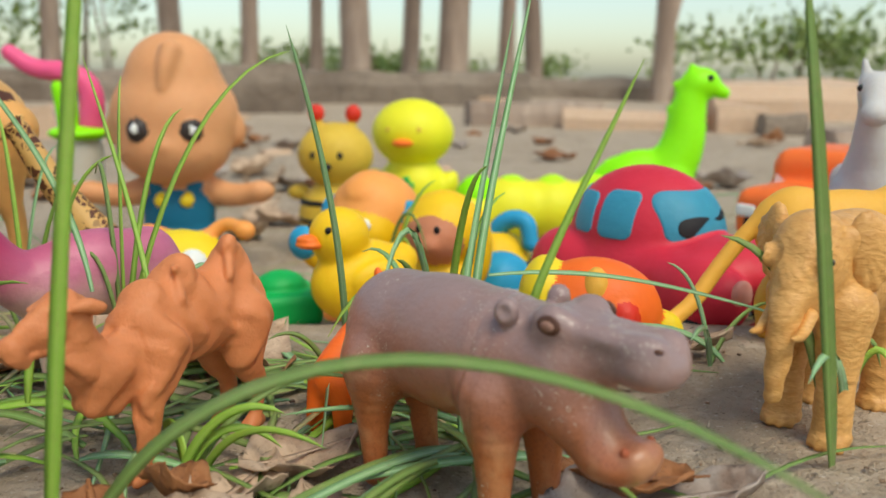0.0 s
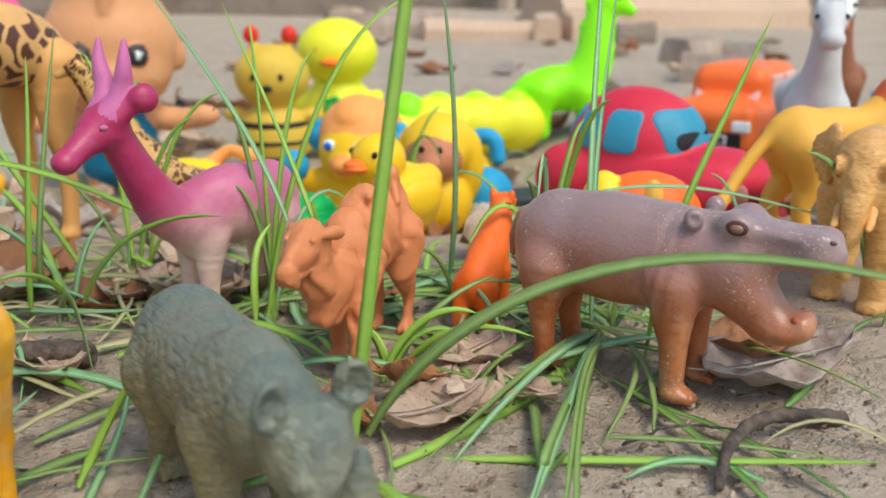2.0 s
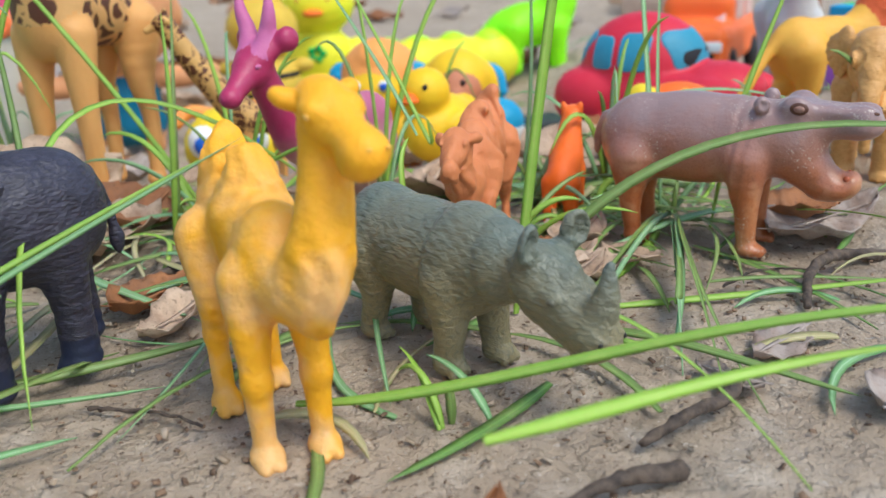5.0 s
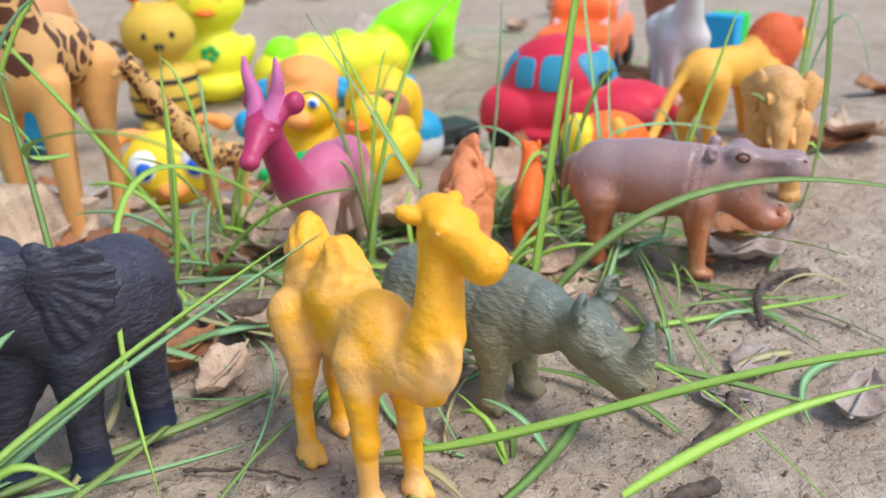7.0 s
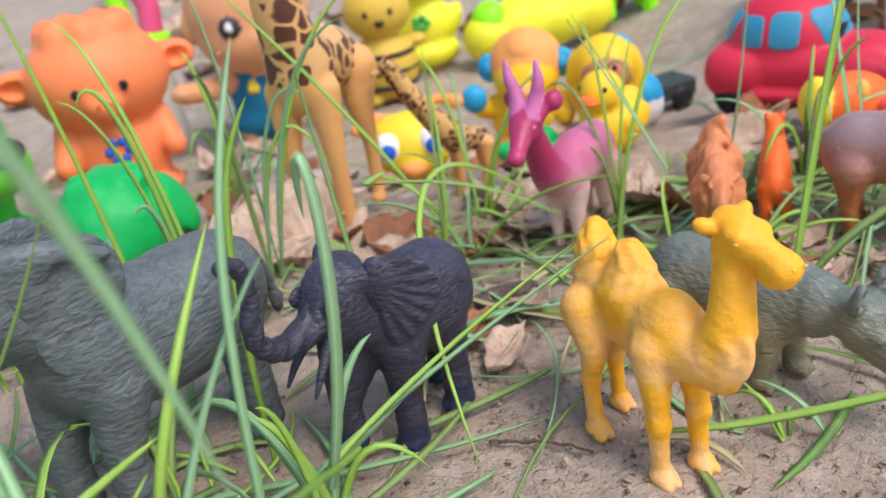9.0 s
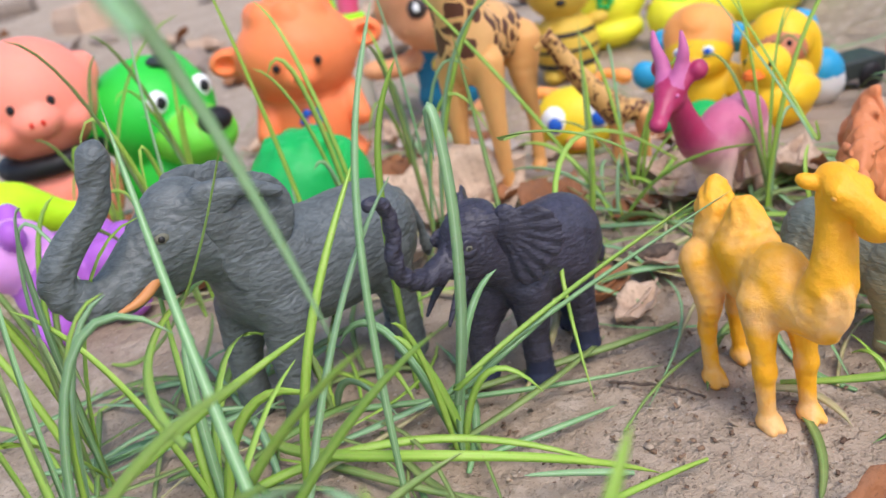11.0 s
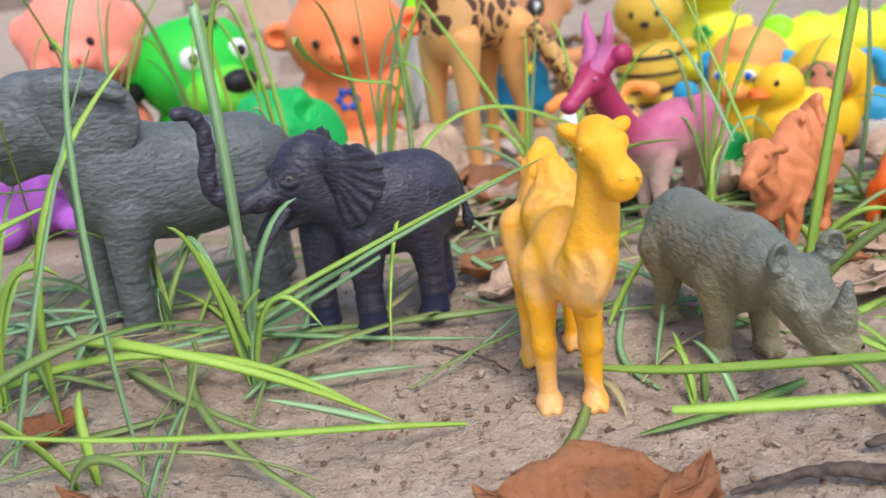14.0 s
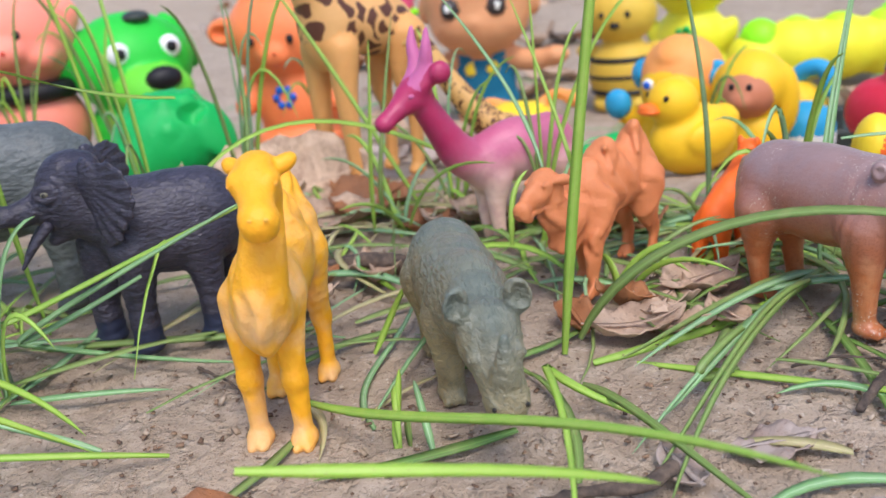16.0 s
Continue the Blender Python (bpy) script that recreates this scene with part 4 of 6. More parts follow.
# ---- squeeze toys and the pile behind ----
def red_car():
    cab = E((-1.3, 0, 5.0), (4.5, 3.6, 3.75))
    P = [B((-0.6, 0, 3.2), (6.2, 4.0, 1.8), rnd=1.6), E((4.2, 0, 3.9), (3.0, 3.0, 1.7)), cab,
         E((-5.4, 0, 3.4), (1.8, 3.4, 1.5))]
    for s in (1, -1):
        P += [E((4.6, 3.1 * s, 2.9), (2.5, 1.35, 1.9)), E((-4.2, 3.3 * s, 2.9), (2.3, 1.25, 1.9)), E((6.2, 3.1 * s, 3.2), (1.0, 1.1, 1.1)), C((-2.5, 3.9 * s, 1.7), (3.0, 3.9 * s, 1.7), 0.5, 0.5)]
    ob = toy("toy_car", "red rubber toy car with blue windows on clay", "toy car", P, ("red_car",), (0.170, 0.508, gz(0.170, 0.508) - 0.002), 309, 0.16, 0.5)
    ob.scale = (0.97, 0.97, 0.97)
    part("windscreen", ob, [skin(cab, B((2.2, 0, 6.35), (1.6, 2.5, 1.35), rnd=0.6))], "car_window", 0.09, label="painted blue windscreen")
    part("rear_window", ob, [skin(cab, B((-5.0, 0, 6.4), (1.5, 2.1, 1.1), rnd=0.6))], "car_window", 0.09)
    for s in (1, -1):
        part("side_window", ob, [skin(cab, B((-0.65, 3.2 * s, 6.35), (1.05, 1.6, 1.25), rnd=0.5))], "car_window", 0.08)
        part("side_window", ob, [skin(cab, B((-3.0, 3.2 * s, 6.25), (0.85, 1.6, 1.1), rnd=0.45))], "car_window", 0.08)
        ball(ob, "headlight", (6.95, 3.15 * s, 3.5), (0.35, 0.75, 0.75), "car_lamp", label="round pale headlight")
        for x in (4.6, -4.2):
            part("wheel", ob, [E((x, 3.7 * s, 1.5), (1.5, 0.7, 1.5)), E((x, 4.25 * s, 1.5), (0.6, 0.3, 0.6))], "black", 0.12)
    part("bumper", ob, [C((7.0, -2.8, 1.5), (7.0, 2.8, 1.5), 0.5, 0.5)], "dark_red", 0.12)
    part("scribble", ob, [skin(cab, T([(2.6, -1.6, 5.9), (2.7, -0.4, 6.3), (2.7, 0.4, 6.1), (2.5, 1.4, 6.5)], (0.5, 0.24, 0.36, 0.2)), 0.1)], "black", 0.05, label="black ink scribble")


red_car()


def orange_car():
    P = [B((0, 0, 3.0), (7.4, 3.5, 1.7), rnd=0.9), B((-1.2, 0, 5.4), (4.6, 3.0, 1.7), rnd=1.2), E((5.0, 0, 3.8), (2.6, 3.3, 1.2))]
    ob = toy("toy_car", "orange plastic toy hatchback car", "toy car", P, ("orange_car",), (0.375, 0.80, gz(0.375, 0.80)), 226, 0.2, 0.6)
    ob.scale = (1.18, 1.18, 1.25)
    part("windscreen", ob, [B((3.1, 0, 5.4), (0.14, 2.5, 1.15), (0, -32, 0), rnd=0.1)], "car_glass", 0.1)
    for s in (1, -1):
        part("side_window", ob, [B((0.5, 3.0 * s, 5.6), (1.5, 0.14, 0.85), rnd=0.1)], "car_glass", 0.1)
        part("side_window", ob, [B((-3.2, 3.0 * s, 5.6), (1.5, 0.14, 0.85), rnd=0.1)], "car_glass", 0.1)
        part("headlight", ob, [B((7.35, 2.5 * s, 3.3), (0.2, 0.7, 0.4), rnd=0.15)], "white", 0.1)
        for x in (4.6, -4.4):
            part("wheel", ob, [E((x, 3.3 * s, 1.5), (1.55, 0.6, 1.55))], "black", 0.15)
    part("grille", ob, [B((7.4, 0, 2.3), (0.15, 2.6, 0.55), rnd=0.1)], "black", 0.1)
    pl = part("plate", ob, [B((7.55, 0, 2.3), (0.12, 1.6, 0.4), rnd=0.08)], "plate", 0.08)
    for i in range(6):
        part("plate_bar", pl, [B((7.68, -1.2 + 0.48 * i, 2.3), (0.05, 0.15, 0.24), rnd=0.03)], "black", 0.04)


orange_car()


def blue_car():
    P = [B((0, 0, 1.4), (4.0, 1.8, 0.8), rnd=0.5), B((-0.5, 0, 2.3), (2.0, 1.5, 0.8), rnd=0.6)]
    ob = toy("toy_car", "small blue plastic toy car", "toy car", P, ("blue",), (0.268, 0.600, float(ground_z(0.268, 0.6))), 215, 0.14, 0.3)
    part("windscreen", ob, [B((1.45, 0, 2.35), (0.1, 1.2, 0.5), (0, -30, 0), rnd=0.08)], "black", 0.08)
    for s in (1, -1):
        for x in (2.4, -2.4):
            part("wheel", ob, [E((x, 1.7 * s, 0.8), (0.8, 0.35, 0.8))], "black", 0.1)


blue_car()


def doll():
    """One plain mesh: domed head with a forelock, overalls and outstretched arms."""
    P = [E((0, 0, 14.6), (5.6, 6.0, 5.6)), E((0.3, 0, 18.2), (4.2, 4.4, 4.4)), E((1.2, 0, 12.0), (4.6, 5.2, 3.6)), E((5.2, 0, 12.2), (0.6, 0.7, 0.5)),
         E((0, 0, 5.6), (2.9, 3.4, 3.4), m=1), E((0, 0, 8.2), (2.2, 2.8, 1.8)), E((0, 0, 3.2), (2.9, 3.7, 2.4), m=1),
         T([(3.8, 0.6, 20.8), (4.6, 0.2, 19.2), (4.9, 0, 17.6)], (0.9, 0.7, 0.3)), C((3.9, -0.9, 10.2), (3.9, 0.9, 10.2), 0.28, 0.28, m=3)]
    for s in (1, -1):
        P += [E((5.15, 2.45 * s, 13.7), (0.5, 1.0, 1.05), (0, 0, 22 * s), 2, k=0.05), E((5.55, 2.55 * s, 13.8), (0.25, 0.36, 0.42), (0, 0, 22 * s), 4, k=0.05),
              E((0, 5.9 * s, 13.4), (1.0, 0.7, 1.4)), T([(0, 2.4 * s, 8.0), (0.8, 5.0 * s, 7.2), (1.6, 7.6 * s, 7.6)], (1.3, 1.15, 1.0)), E((1.8, 8.2 * s, 7.8), (1.1, 1.2, 0.9)),
              C((1.9, 1.1 * s, 5.4), (1.7, 1.9 * s, 9.0), 0.55, 0.5, m=1), E((2.75, 1.2 * s, 7.0), (0.45, 0.6, 0.6), m=5, k=0.1), C((0, 1.7 * s, 2.4), (0.8, 2.1 * s, 0.9), 1.7, 1.1), E((5.0, 4.0 * s, 11.6), (0.2, 0.2, 0.2))]
    toy("doll", "tan vinyl doll with domed head and blue overalls", "doll", P, ("skin", "blue_cloth", "doll_eye", "face_pink", "white", "yellow"),
        (-0.210, 0.895, gz(-0.210, 0.895) - 0.002), 276, 0.2, 0.7, scale=1.0)


doll()


def bee():
    P = [E((0, 0, 13.2), (4.2, 4.5, 4.1)), E((0, 0, 5.2), (4.2, 4.5, 5.0)), E((-0.2, 4.6, 8.2), (1.2, 1.5, 1.0)), E((-0.2, -4.6, 8.2), (1.2, 1.5, 1.0))]
    P += [C((0, 2.0 * s, 16.6), (0, 2.3 * s, 18.4), 0.55, 0.5) for s in (1, -1)]
    P += [E((1.4, 2.2 * s, 1.2), (2.2, 1.5, 1.3)) for s in (1, -1)]
    ob = toy("bee_toy", "mustard yellow rubber bee toy with black stripes and red feelers", "squeeze toy", P, ("bee_gold",), (-0.0655, 0.954, gz(-0.0655, 0.954)), 262, 0.2, 0.6)
    ob.scale = (0.86, 0.86, 0.80)
    for s in (1, -1):
        part("feeler", ob, [E((0, 2.25 * s, 18.4), (0.95, 0.95, 1.15))], "red", 0.12, label="red feeler knob")
        ball(ob, "eye", (3.85, 1.6 * s, 13.4), (0.3, 0.38, 0.48), "black")
    ball(ob, "nose", (4.0, 0, 12.0), (0.5, 0.65, 0.5), "black")
    for z, r in ((7.2, 3.95), (5.0, 4.2), (2.8, 3.95)):
        ring = [(r * math.cos(a) * 0.94, r * math.sin(a), z) for a in np.linspace(-1.9, 1.9, 12)]
        part("stripe", ob, [T(ring, [0.42] * 12)], "black", 0.14, label="black stripe")


bee()


def chick():
    P = [E((0, 0, 13.8), (4.5, 4.7, 4.4)), E((0, 0, 6.4), (3.7, 4.2, 4.6)), E((0, 0, 2.6), (4.2, 4.6, 2.6)), E((0, 4.0, 6.5), (1.5, 1.2, 2.6), (-20, 0, 0)), E((0, -4.0, 6.5), (1.5, 1.2, 2.6), (20, 0, 0))]
    ob = toy("chick_toy", "lemon yellow rubber chick toy with green flower", "squeeze toy", P, ("yellow_lemon",), (0.008, 1.068, gz(0.008, 1.068)), 258, 0.22, 0.7)
    ob.scale = (1.0, 1.0, 0.88)
    part("beak", ob, [E((4.4, 0, 12.8), (1.1, 1.2, 0.5))], "beak", 0.14)
    for s in (1, -1):
        ball(ob, "eye", (4.0, 1.7 * s, 14.4), (0.25, 0.35, 0.4), "bee_gold")
    for i in range(5):
        a = i * 1.257
        ball(ob, "petal", (3.75, 0.75 * math.cos(a), 7.4 + 0.75 * math.sin(a)), (0.3, 0.45, 0.45), "green")


chick()


def long_toy():
    P = [E((-3.5, 0, 3.6), (3.4, 3.0, 3.2)), E((0.5, 0, 3.6), (3.4, 3.0, 3.1)), E((4.5, 0, 3.6), (3.2, 2.8, 3.0)), E((-7.0, 0, 3.2), (2.6, 2.6, 2.6))]
    ob = toy("caterpillar_toy", "yellow rubber caterpillar toy with green humps", "squeeze toy", P, ("yellow_lemon",), (0.160, 1.02, gz(0.160, 1.02)), 8, 0.22, 0.8)
    ob.scale = (1.2, 1.2, 1.15)
    for x in (-6.6, -3.4, 0.4, 4.4):
        part("hump", ob, [E((x, 0, 4.9), (1.9, 2.0, 2.1))], "lime" if x > -6 else "neon_green", 0.18)


long_toy()


def dino(name, label, at, turn, paint, s, h=0.22):
    P = [E((-1, 0, 6.5), (5.2, 3.0, 3.2)), T([(2.0, 0, 7.0), (3.6, 0, 10.5), (3.8, 0, 15.0), (4.6, 0, 17.5)], (3.2, 2.7, 2.2, 1.9)), E((5.2, 0, 18.2), (2.2, 1.9, 1.8)),
         C((6.0, 0, 17.8), (8.0, 0, 16.9), 1.3, 0.8), T([(-5, 0, 6.2), (-8.5, 0, 4.0), (-11, 0, 4.4)], (2.2, 1.2, 0.5)),
         C((4.2, 0, 19.6), (4.0, 0, 20.2), 0.6, 0.3), C((2.8, 0, 17.6), (2.2, 0, 17.9), 0.8, 0.4), C((2.4, 0, 14.5), (1.7, 0, 14.8), 0.8, 0.4)]
    for q in (1, -1):
        P += [T([(2.4, 1.7 * q, 6.0), (2.8, 1.9 * q, 3.0), (2.9, 1.9 * q, 0.8)], (2.0, 1.3, 1.2)), T([(-3.4, 1.7 * q, 6.0), (-3.6, 1.9 * q, 3.0), (-3.5, 1.9 * q, 0.8)], (2.1, 1.3, 1.2))]
    ob = toy(name, label, "toy dinosaur", P, (paint,), at, turn, h, 0.8, scale=s)
    for q in (1, -1):
        ball(ob, "eye", (6.2 * s, 1.7 * q * s, 18.7 * s), (0.4 * s, 0.22 * s, 0.4 * s), "black")


dino("toy_dinosaur", "neon green rubber toy dinosaur with long neck", (0.278, 1.035, gz(0.278, 1.035)), 350, "neon_green", 0.87)
dino("toy_dinosaur", "lime yellow rubber toy dinosaur with curved neck", (-0.525, 0.420, gz(-0.525, 0.420)), 215, "lime", 0.74, 0.2)


def monster():
    P = [E((0, 0, 11.0), (4.8, 5.4, 4.4)), E((0, 0, 5.0), (3.6, 3.9, 4.6)), E((4.4, 0, 9.6), (0.9, 1.3, 1.0)), E((0.4, 0, 1.6), (3.8, 4.2, 1.8))]
    for s in (1, -1):
        P += [E((-0.3, 6.0 * s, 11.4), (0.9, 1.7, 1.3)), E((0.4, 6.2 * s, 11.4), (0.7, 0.9, 0.7), cut=True), T([(0.5, 3.4 * s, 7.0), (2.4, 4.2 * s, 5.0)], (1.2, 0.9))]
    P += [E((2.0 * math.cos(a), 2.6 * math.sin(a), 14.6), 1.3) for a in np.linspace(0, 5.4, 7)]
    ob = toy("bear_toy", "bright orange rubber bear toy with blue flower", "squeeze toy", P, ("coral",), (-0.336, 0.684, gz(-0.336, 0.684)), 276, 0.2, 0.6)
    for s in (1, -1):
        ball(ob, "eye", (4.75, 1.75 * s, 10.9), (0.22, 0.32, 0.38), "black")
        ball(ob, "nostril", (5.3, 0.4 * s, 9.8), (0.16, 0.18, 0.2), "mane")
    for i in range(6):
        a = i * 1.047
        ball(ob, "petal", (3.55, 0.75 * math.cos(a), 5.8 + 0.75 * math.sin(a)), (0.25, 0.36, 0.36), "blue")


monster()


def green_dog():
    P = [E((0, 0, 8.4), (4.4, 4.6, 4.0)), E((4.2, 0, 6.5), (3.0, 2.8, 2.1), m=1), E((0, 0, 3.4), (3.6, 3.8, 3.6))]
    for s in (1, -1):
        P += [E((-1.2, 4.4 * s, 9.4), (1.6, 0.9, 2.6), (22 * s, 0, 0)), E((2.2, 2.4 * s, 1.0), (2.2, 1.4, 1.1))]
    ob = toy("dog_toy", "bright green rubber dog toy with dark nose", "squeeze toy", P, ("green_dog", "muzzle_green"), (-0.449, 0.608, gz(-0.449, 0.608)), 322, 0.18, 0.5)
    ob.scale = (1.12, 1.12, 1.06)
    part("nose", ob, [E((6.7, 0, 7.7), (0.95, 1.3, 0.9))], "black", 0.12)
    for s in (1, -1):
        e = ball(ob, "eye", (3.75, 1.9 * s, 9.6), (0.5, 0.85, 0.9), "white", label="round white eye")
        ob2 = new("pupil", ball_mesh("pupil", (0.25, 0.42, 0.45), "black"))
        ob2.parent = e
        ob2.matrix_local = pose(0.0036, 0, 0)
    part("patch", ob, [E((2.2, 0.4, 12.0), (1.0, 1.0, 0.5))], "dark_plastic", 0.12)


green_dog()


def green_turtle():
    P = [E((0, 0, 3.4), (4.4, 4.0, 3.9)), E((2.8, 0, 2.6), (2.4, 2.4, 2.2)), E((-1.5, -3.6, 4.0), (1.6, 0.8, 2.4), (-25, 0, 0)), E((-1.5, 3.6, 4.0), (1.6, 0.8, 2.4), (25, 0, 0)),
         E((0.0, 3.2, 6.0), (1.3, 0.7, 1.3), cut=True)]
    P += [E((3.6 * math.cos(a) * math.cos(b), 3.4 * math.sin(a) * math.cos(b), 3.6 + 3.4 * math.sin(b)), 0.7) for a in np.linspace(0, 5.6, 7) for b in (0.35, 0.95)]
    toy("turtle_toy", "glossy green rubber turtle toy", "squeeze toy", P, ("green",), (-0.314, 0.440, gz(-0.314, 0.440)), 250, 0.13, 0.5, scale=0.84)


green_turtle()


def pig():
    P = [E((0, 0, 11.6), (4.2, 4.6, 4.6)), E((3.8, 0, 10.6), (1.3, 1.6, 1.2)), E((0, 0, 4.0), (3.6, 4.0, 4.2)), E((0, 4.2, 12.8), (0.9, 1.0, 1.4)), E((0, -4.2, 12.8), (0.9, 1.0, 1.4)), E((2.6, 2.4, 10.0), (1.2, 1.2, 1.1)), E((2.6, -2.4, 10.0), (1.2, 1.2, 1.1))]
    ob = toy("pig_toy", "salmon pink rubber pig toy with black collar", "squeeze toy", P, ("salmon",), (-0.516, 0.560, gz(-0.516, 0.560) + 0.0), 292, 0.18, 0.5)
    part("collar", ob, [T([(3.1 * math.cos(a), 3.4 * math.sin(a), 7.2) for a in np.linspace(0, 6.28, 16)], [0.8] * 16)], "black", 0.16, label="black collar")
    for s in (1, -1):
        ball(ob, "eye", (4.0, 1.35 * s, 11.9), (0.2, 0.3, 0.36), "black")
        ball(ob, "nostril", (5.05, 0.4 * s, 10.7), (0.14, 0.16, 0.22), "red")


pig()


def purple_toy():
    P = [E((0, 0, 2.9), (3.4, 3.2, 2.9)), E((2.4, 0, 5.4), (2.4, 2.3, 2.2), m=1), E((2.0, 2.6, 1.0), (1.3, 1.1, 1.0)), E((2.0, -2.6, 1.0), (1.3, 1.1, 1.0)), E((-2.6, 2.2, 1.0), (1.3, 1.1, 1.0)), E((-2.6, -2.2, 1.0), (1.3, 1.1, 1.0)),
         E((2.0, 2.0, 7.2), (0.7, 0.8, 0.9)), E((2.0, -2.0, 7.2), (0.7, 0.8, 0.9))]
    P += [E((-1 + 2.6 * math.cos(a), 2.6 * math.sin(a), 4.2), 1.2) for a in np.linspace(1, 5.2, 5)]
    toy("purple_toy", "purple and lilac rubber animal toy", "squeeze toy", P, ("purple", "lilac"), (-0.436, 0.352, gz(-0.436, 0.352)), 205, 0.15, 0.5, scale=0.9)


purple_toy()


def monkey():
    P = [E((0, 0, 8.4), (3.3, 3.4, 3.1), m=1), E((1.4, 0, 7.2), (2.6, 2.9, 2.5)), E((0, 0, 3.3), (3.2, 3.7, 3.5)), E((3.7, 0, 6.6), (1.0, 1.1, 0.8), m=1), E((1.6, 0, 10.6), (1.6, 1.3, 0.7), (0, 30, 0), 1),
         E((1.6, 2.2, 1.0), (1.8, 1.3, 1.0), m=1), E((1.6, -2.2, 1.0), (1.8, 1.3, 1.0), m=1), T([(0.6, -2.8, 4.8), (1.6, -4.0, 4.6), (2.4, -4.6, 5.6)], (1.1, 0.95, 0.85)), T([(0.6, 2.8, 4.8), (2.2, 3.4, 3.8)], (1.1, 0.9))]
    ob = toy("monkey_toy", "orange and yellow rubber monkey toy with blue ears", "squeeze toy", P, ("duck", "peach"), (0.004, 0.652, gz(0.004, 0.652)), 244, 0.15, 0.5, scale=0.92)
    for s in (1, -1):
        part("ear", ob, [E((0.5, 3.0 * s, 7.6), (0.6, 1.1, 1.25)), E((1.0, 3.0 * s, 7.6), (0.4, 0.5, 0.6))], "sky_blue", 0.11, label="round blue ear")
        e = ball(ob, "eye", (3.35, 1.15 * s, 7.4), (0.28, 0.5, 0.45), "white")
        p = new("pupil", ball_mesh("pupil", (0.18, 0.3, 0.3), "blue"))
        p.parent = e
        p.matrix_local = pose(0.0026, 0, 0)
    part("paw", ob, [E((2.5, -4.3, 5.6), (0.9, 1.1, 1.2))], "sky_blue", 0.11, label="raised blue paw")


monkey()


def duck():
    P = [E((0.9, 0, 4.7), (1.55, 1.5, 1.5)), E((-0.5, 0, 2.2), (2.9, 2.0, 2.2)), E((-2.8, 0, 3.2), (0.9, 0.9, 0.8), (0, -30, 0)), E((-0.6, 1.8, 2.6), (1.6, 0.5, 1.0)), E((-0.6, -1.8, 2.6), (1.6, 0.5, 1.0))]
    ob = toy("rubber_duck", "yellow rubber duck with orange beak", "rubber duck", P, ("duck",), (0.008, 0.495, gz(0.008, 0.495)), 215, 0.11, 0.4)
    part("beak", ob, [E((2.5, 0, 4.45), (0.75, 0.75, 0.26)), E((2.6, 0, 4.7), (0.6, 0.6, 0.22))], "beak", 0.07, label="orange beak")
    for s in (1, -1):
        ball(ob, "eye", (1.95, 0.95 * s, 5.2), (0.2, 0.14, 0.2), "black")


duck()


def haired_toy():
    P = [E((0, 0, 6.2), (2.4, 2.5, 2.4)), E((1.2, 0, 5.8), (1.7, 1.9, 1.7), m=1), E((2.7, 0, 5.5), (0.5, 0.7, 0.5), m=1), E((0, 0, 2.4), (2.1, 2.4, 2.6)), E((-0.4, 2.2, 5.0), (0.9, 0.9, 2.4)), E((-0.4, -2.2, 5.0), (0.9, 0.9, 2.4))]
    ob = toy("monkey_toy", "small yellow rubber monkey toy with brown face", "squeeze toy", P, ("duck", "face_pink"), (0.052, 0.600, gz(0.052, 0.600)), 250, 0.13, 0.4)
    for s in (1, -1):
        ball(ob, "eye", (2.7, 0.6 * s, 6.5), (0.15, 0.2, 0.25), "black")


haired_toy()


def round_toy():
    P = [E((0, 0, 3.6), (2.6, 2.8, 3.2)), E((1.9, 0, 3.0), (1.0, 1.5, 1.5), m=1)]
    ob = toy("elephant_toy", "yellow rubber elephant toy with blue trunk", "squeeze toy", P, ("duck", "face_pink"), (0.090, 0.700, gz(0.090, 0.700)), 245, 0.14, 0.4)
    part("trunk", ob, [T([(0, -0.4, 6.0), (0, 0.6, 7.6), (0, 2.4, 7.8), (0.2, 2.8, 6.0)], (0.7, 0.7, 0.65, 0.6))], "sky_blue", 0.12, label="curled blue trunk")


round_toy()


def blue_ball():
    P = [E((0, 0, 1.7), (1.7, 1.7, 1.8), m=1), E((0, 0, 2.4), (1.65, 1.65, 1.5))]
    toy("blue_cup_toy", "small blue and white rubber ball toy", "toy", P, ("sky_blue", "white"), (0.09, 0.622, gz(0.09, 0.622)), 0, 0.1, 0.2, scale=1.25)


blue_ball()


def eyed_toy():
    P = [E((0, 0, 3.0), (2.7, 3.4, 2.8)), E((-2.0, 0, 2.4), (2.6, 2.6, 2.2)), T([(-0.8, 1.4, 5.2), (-1.2, 2.6, 6.2), (-0.6, 3.8, 6.0)], (0.5, 0.42, 0.4), m=1), E((-0.5, 4.2, 5.8), 0.62, m=1),
         T([(-0.8, -1.4, 5.2), (-1.0, -2.8, 5.6), (-0.6, -3.8, 4.8)], (0.5, 0.45, 0.5), m=1), E((2.4, 0, 2.0), (0.8, 1.0, 0.7), m=1)]
    ob = toy("snail_toy", "yellow rubber snail toy with large blue eyes", "squeeze toy", P, ("yellow", "peach"), (-0.116, 0.600, gz(-0.116, 0.600)), 262, 0.13, 0.4)
    for s in (1, -1):
        e = ball(ob, "eye", (2.0, 1.7 * s, 3.8), (0.9, 1.05, 1.2), "white", label="large white eye")
        p = new("pupil", ball_mesh("pupil", (0.4, 0.6, 0.7), "blue"))
        p.parent = e
        p.matrix_local = pose(0.0062, 0, -0.001)


eyed_toy()


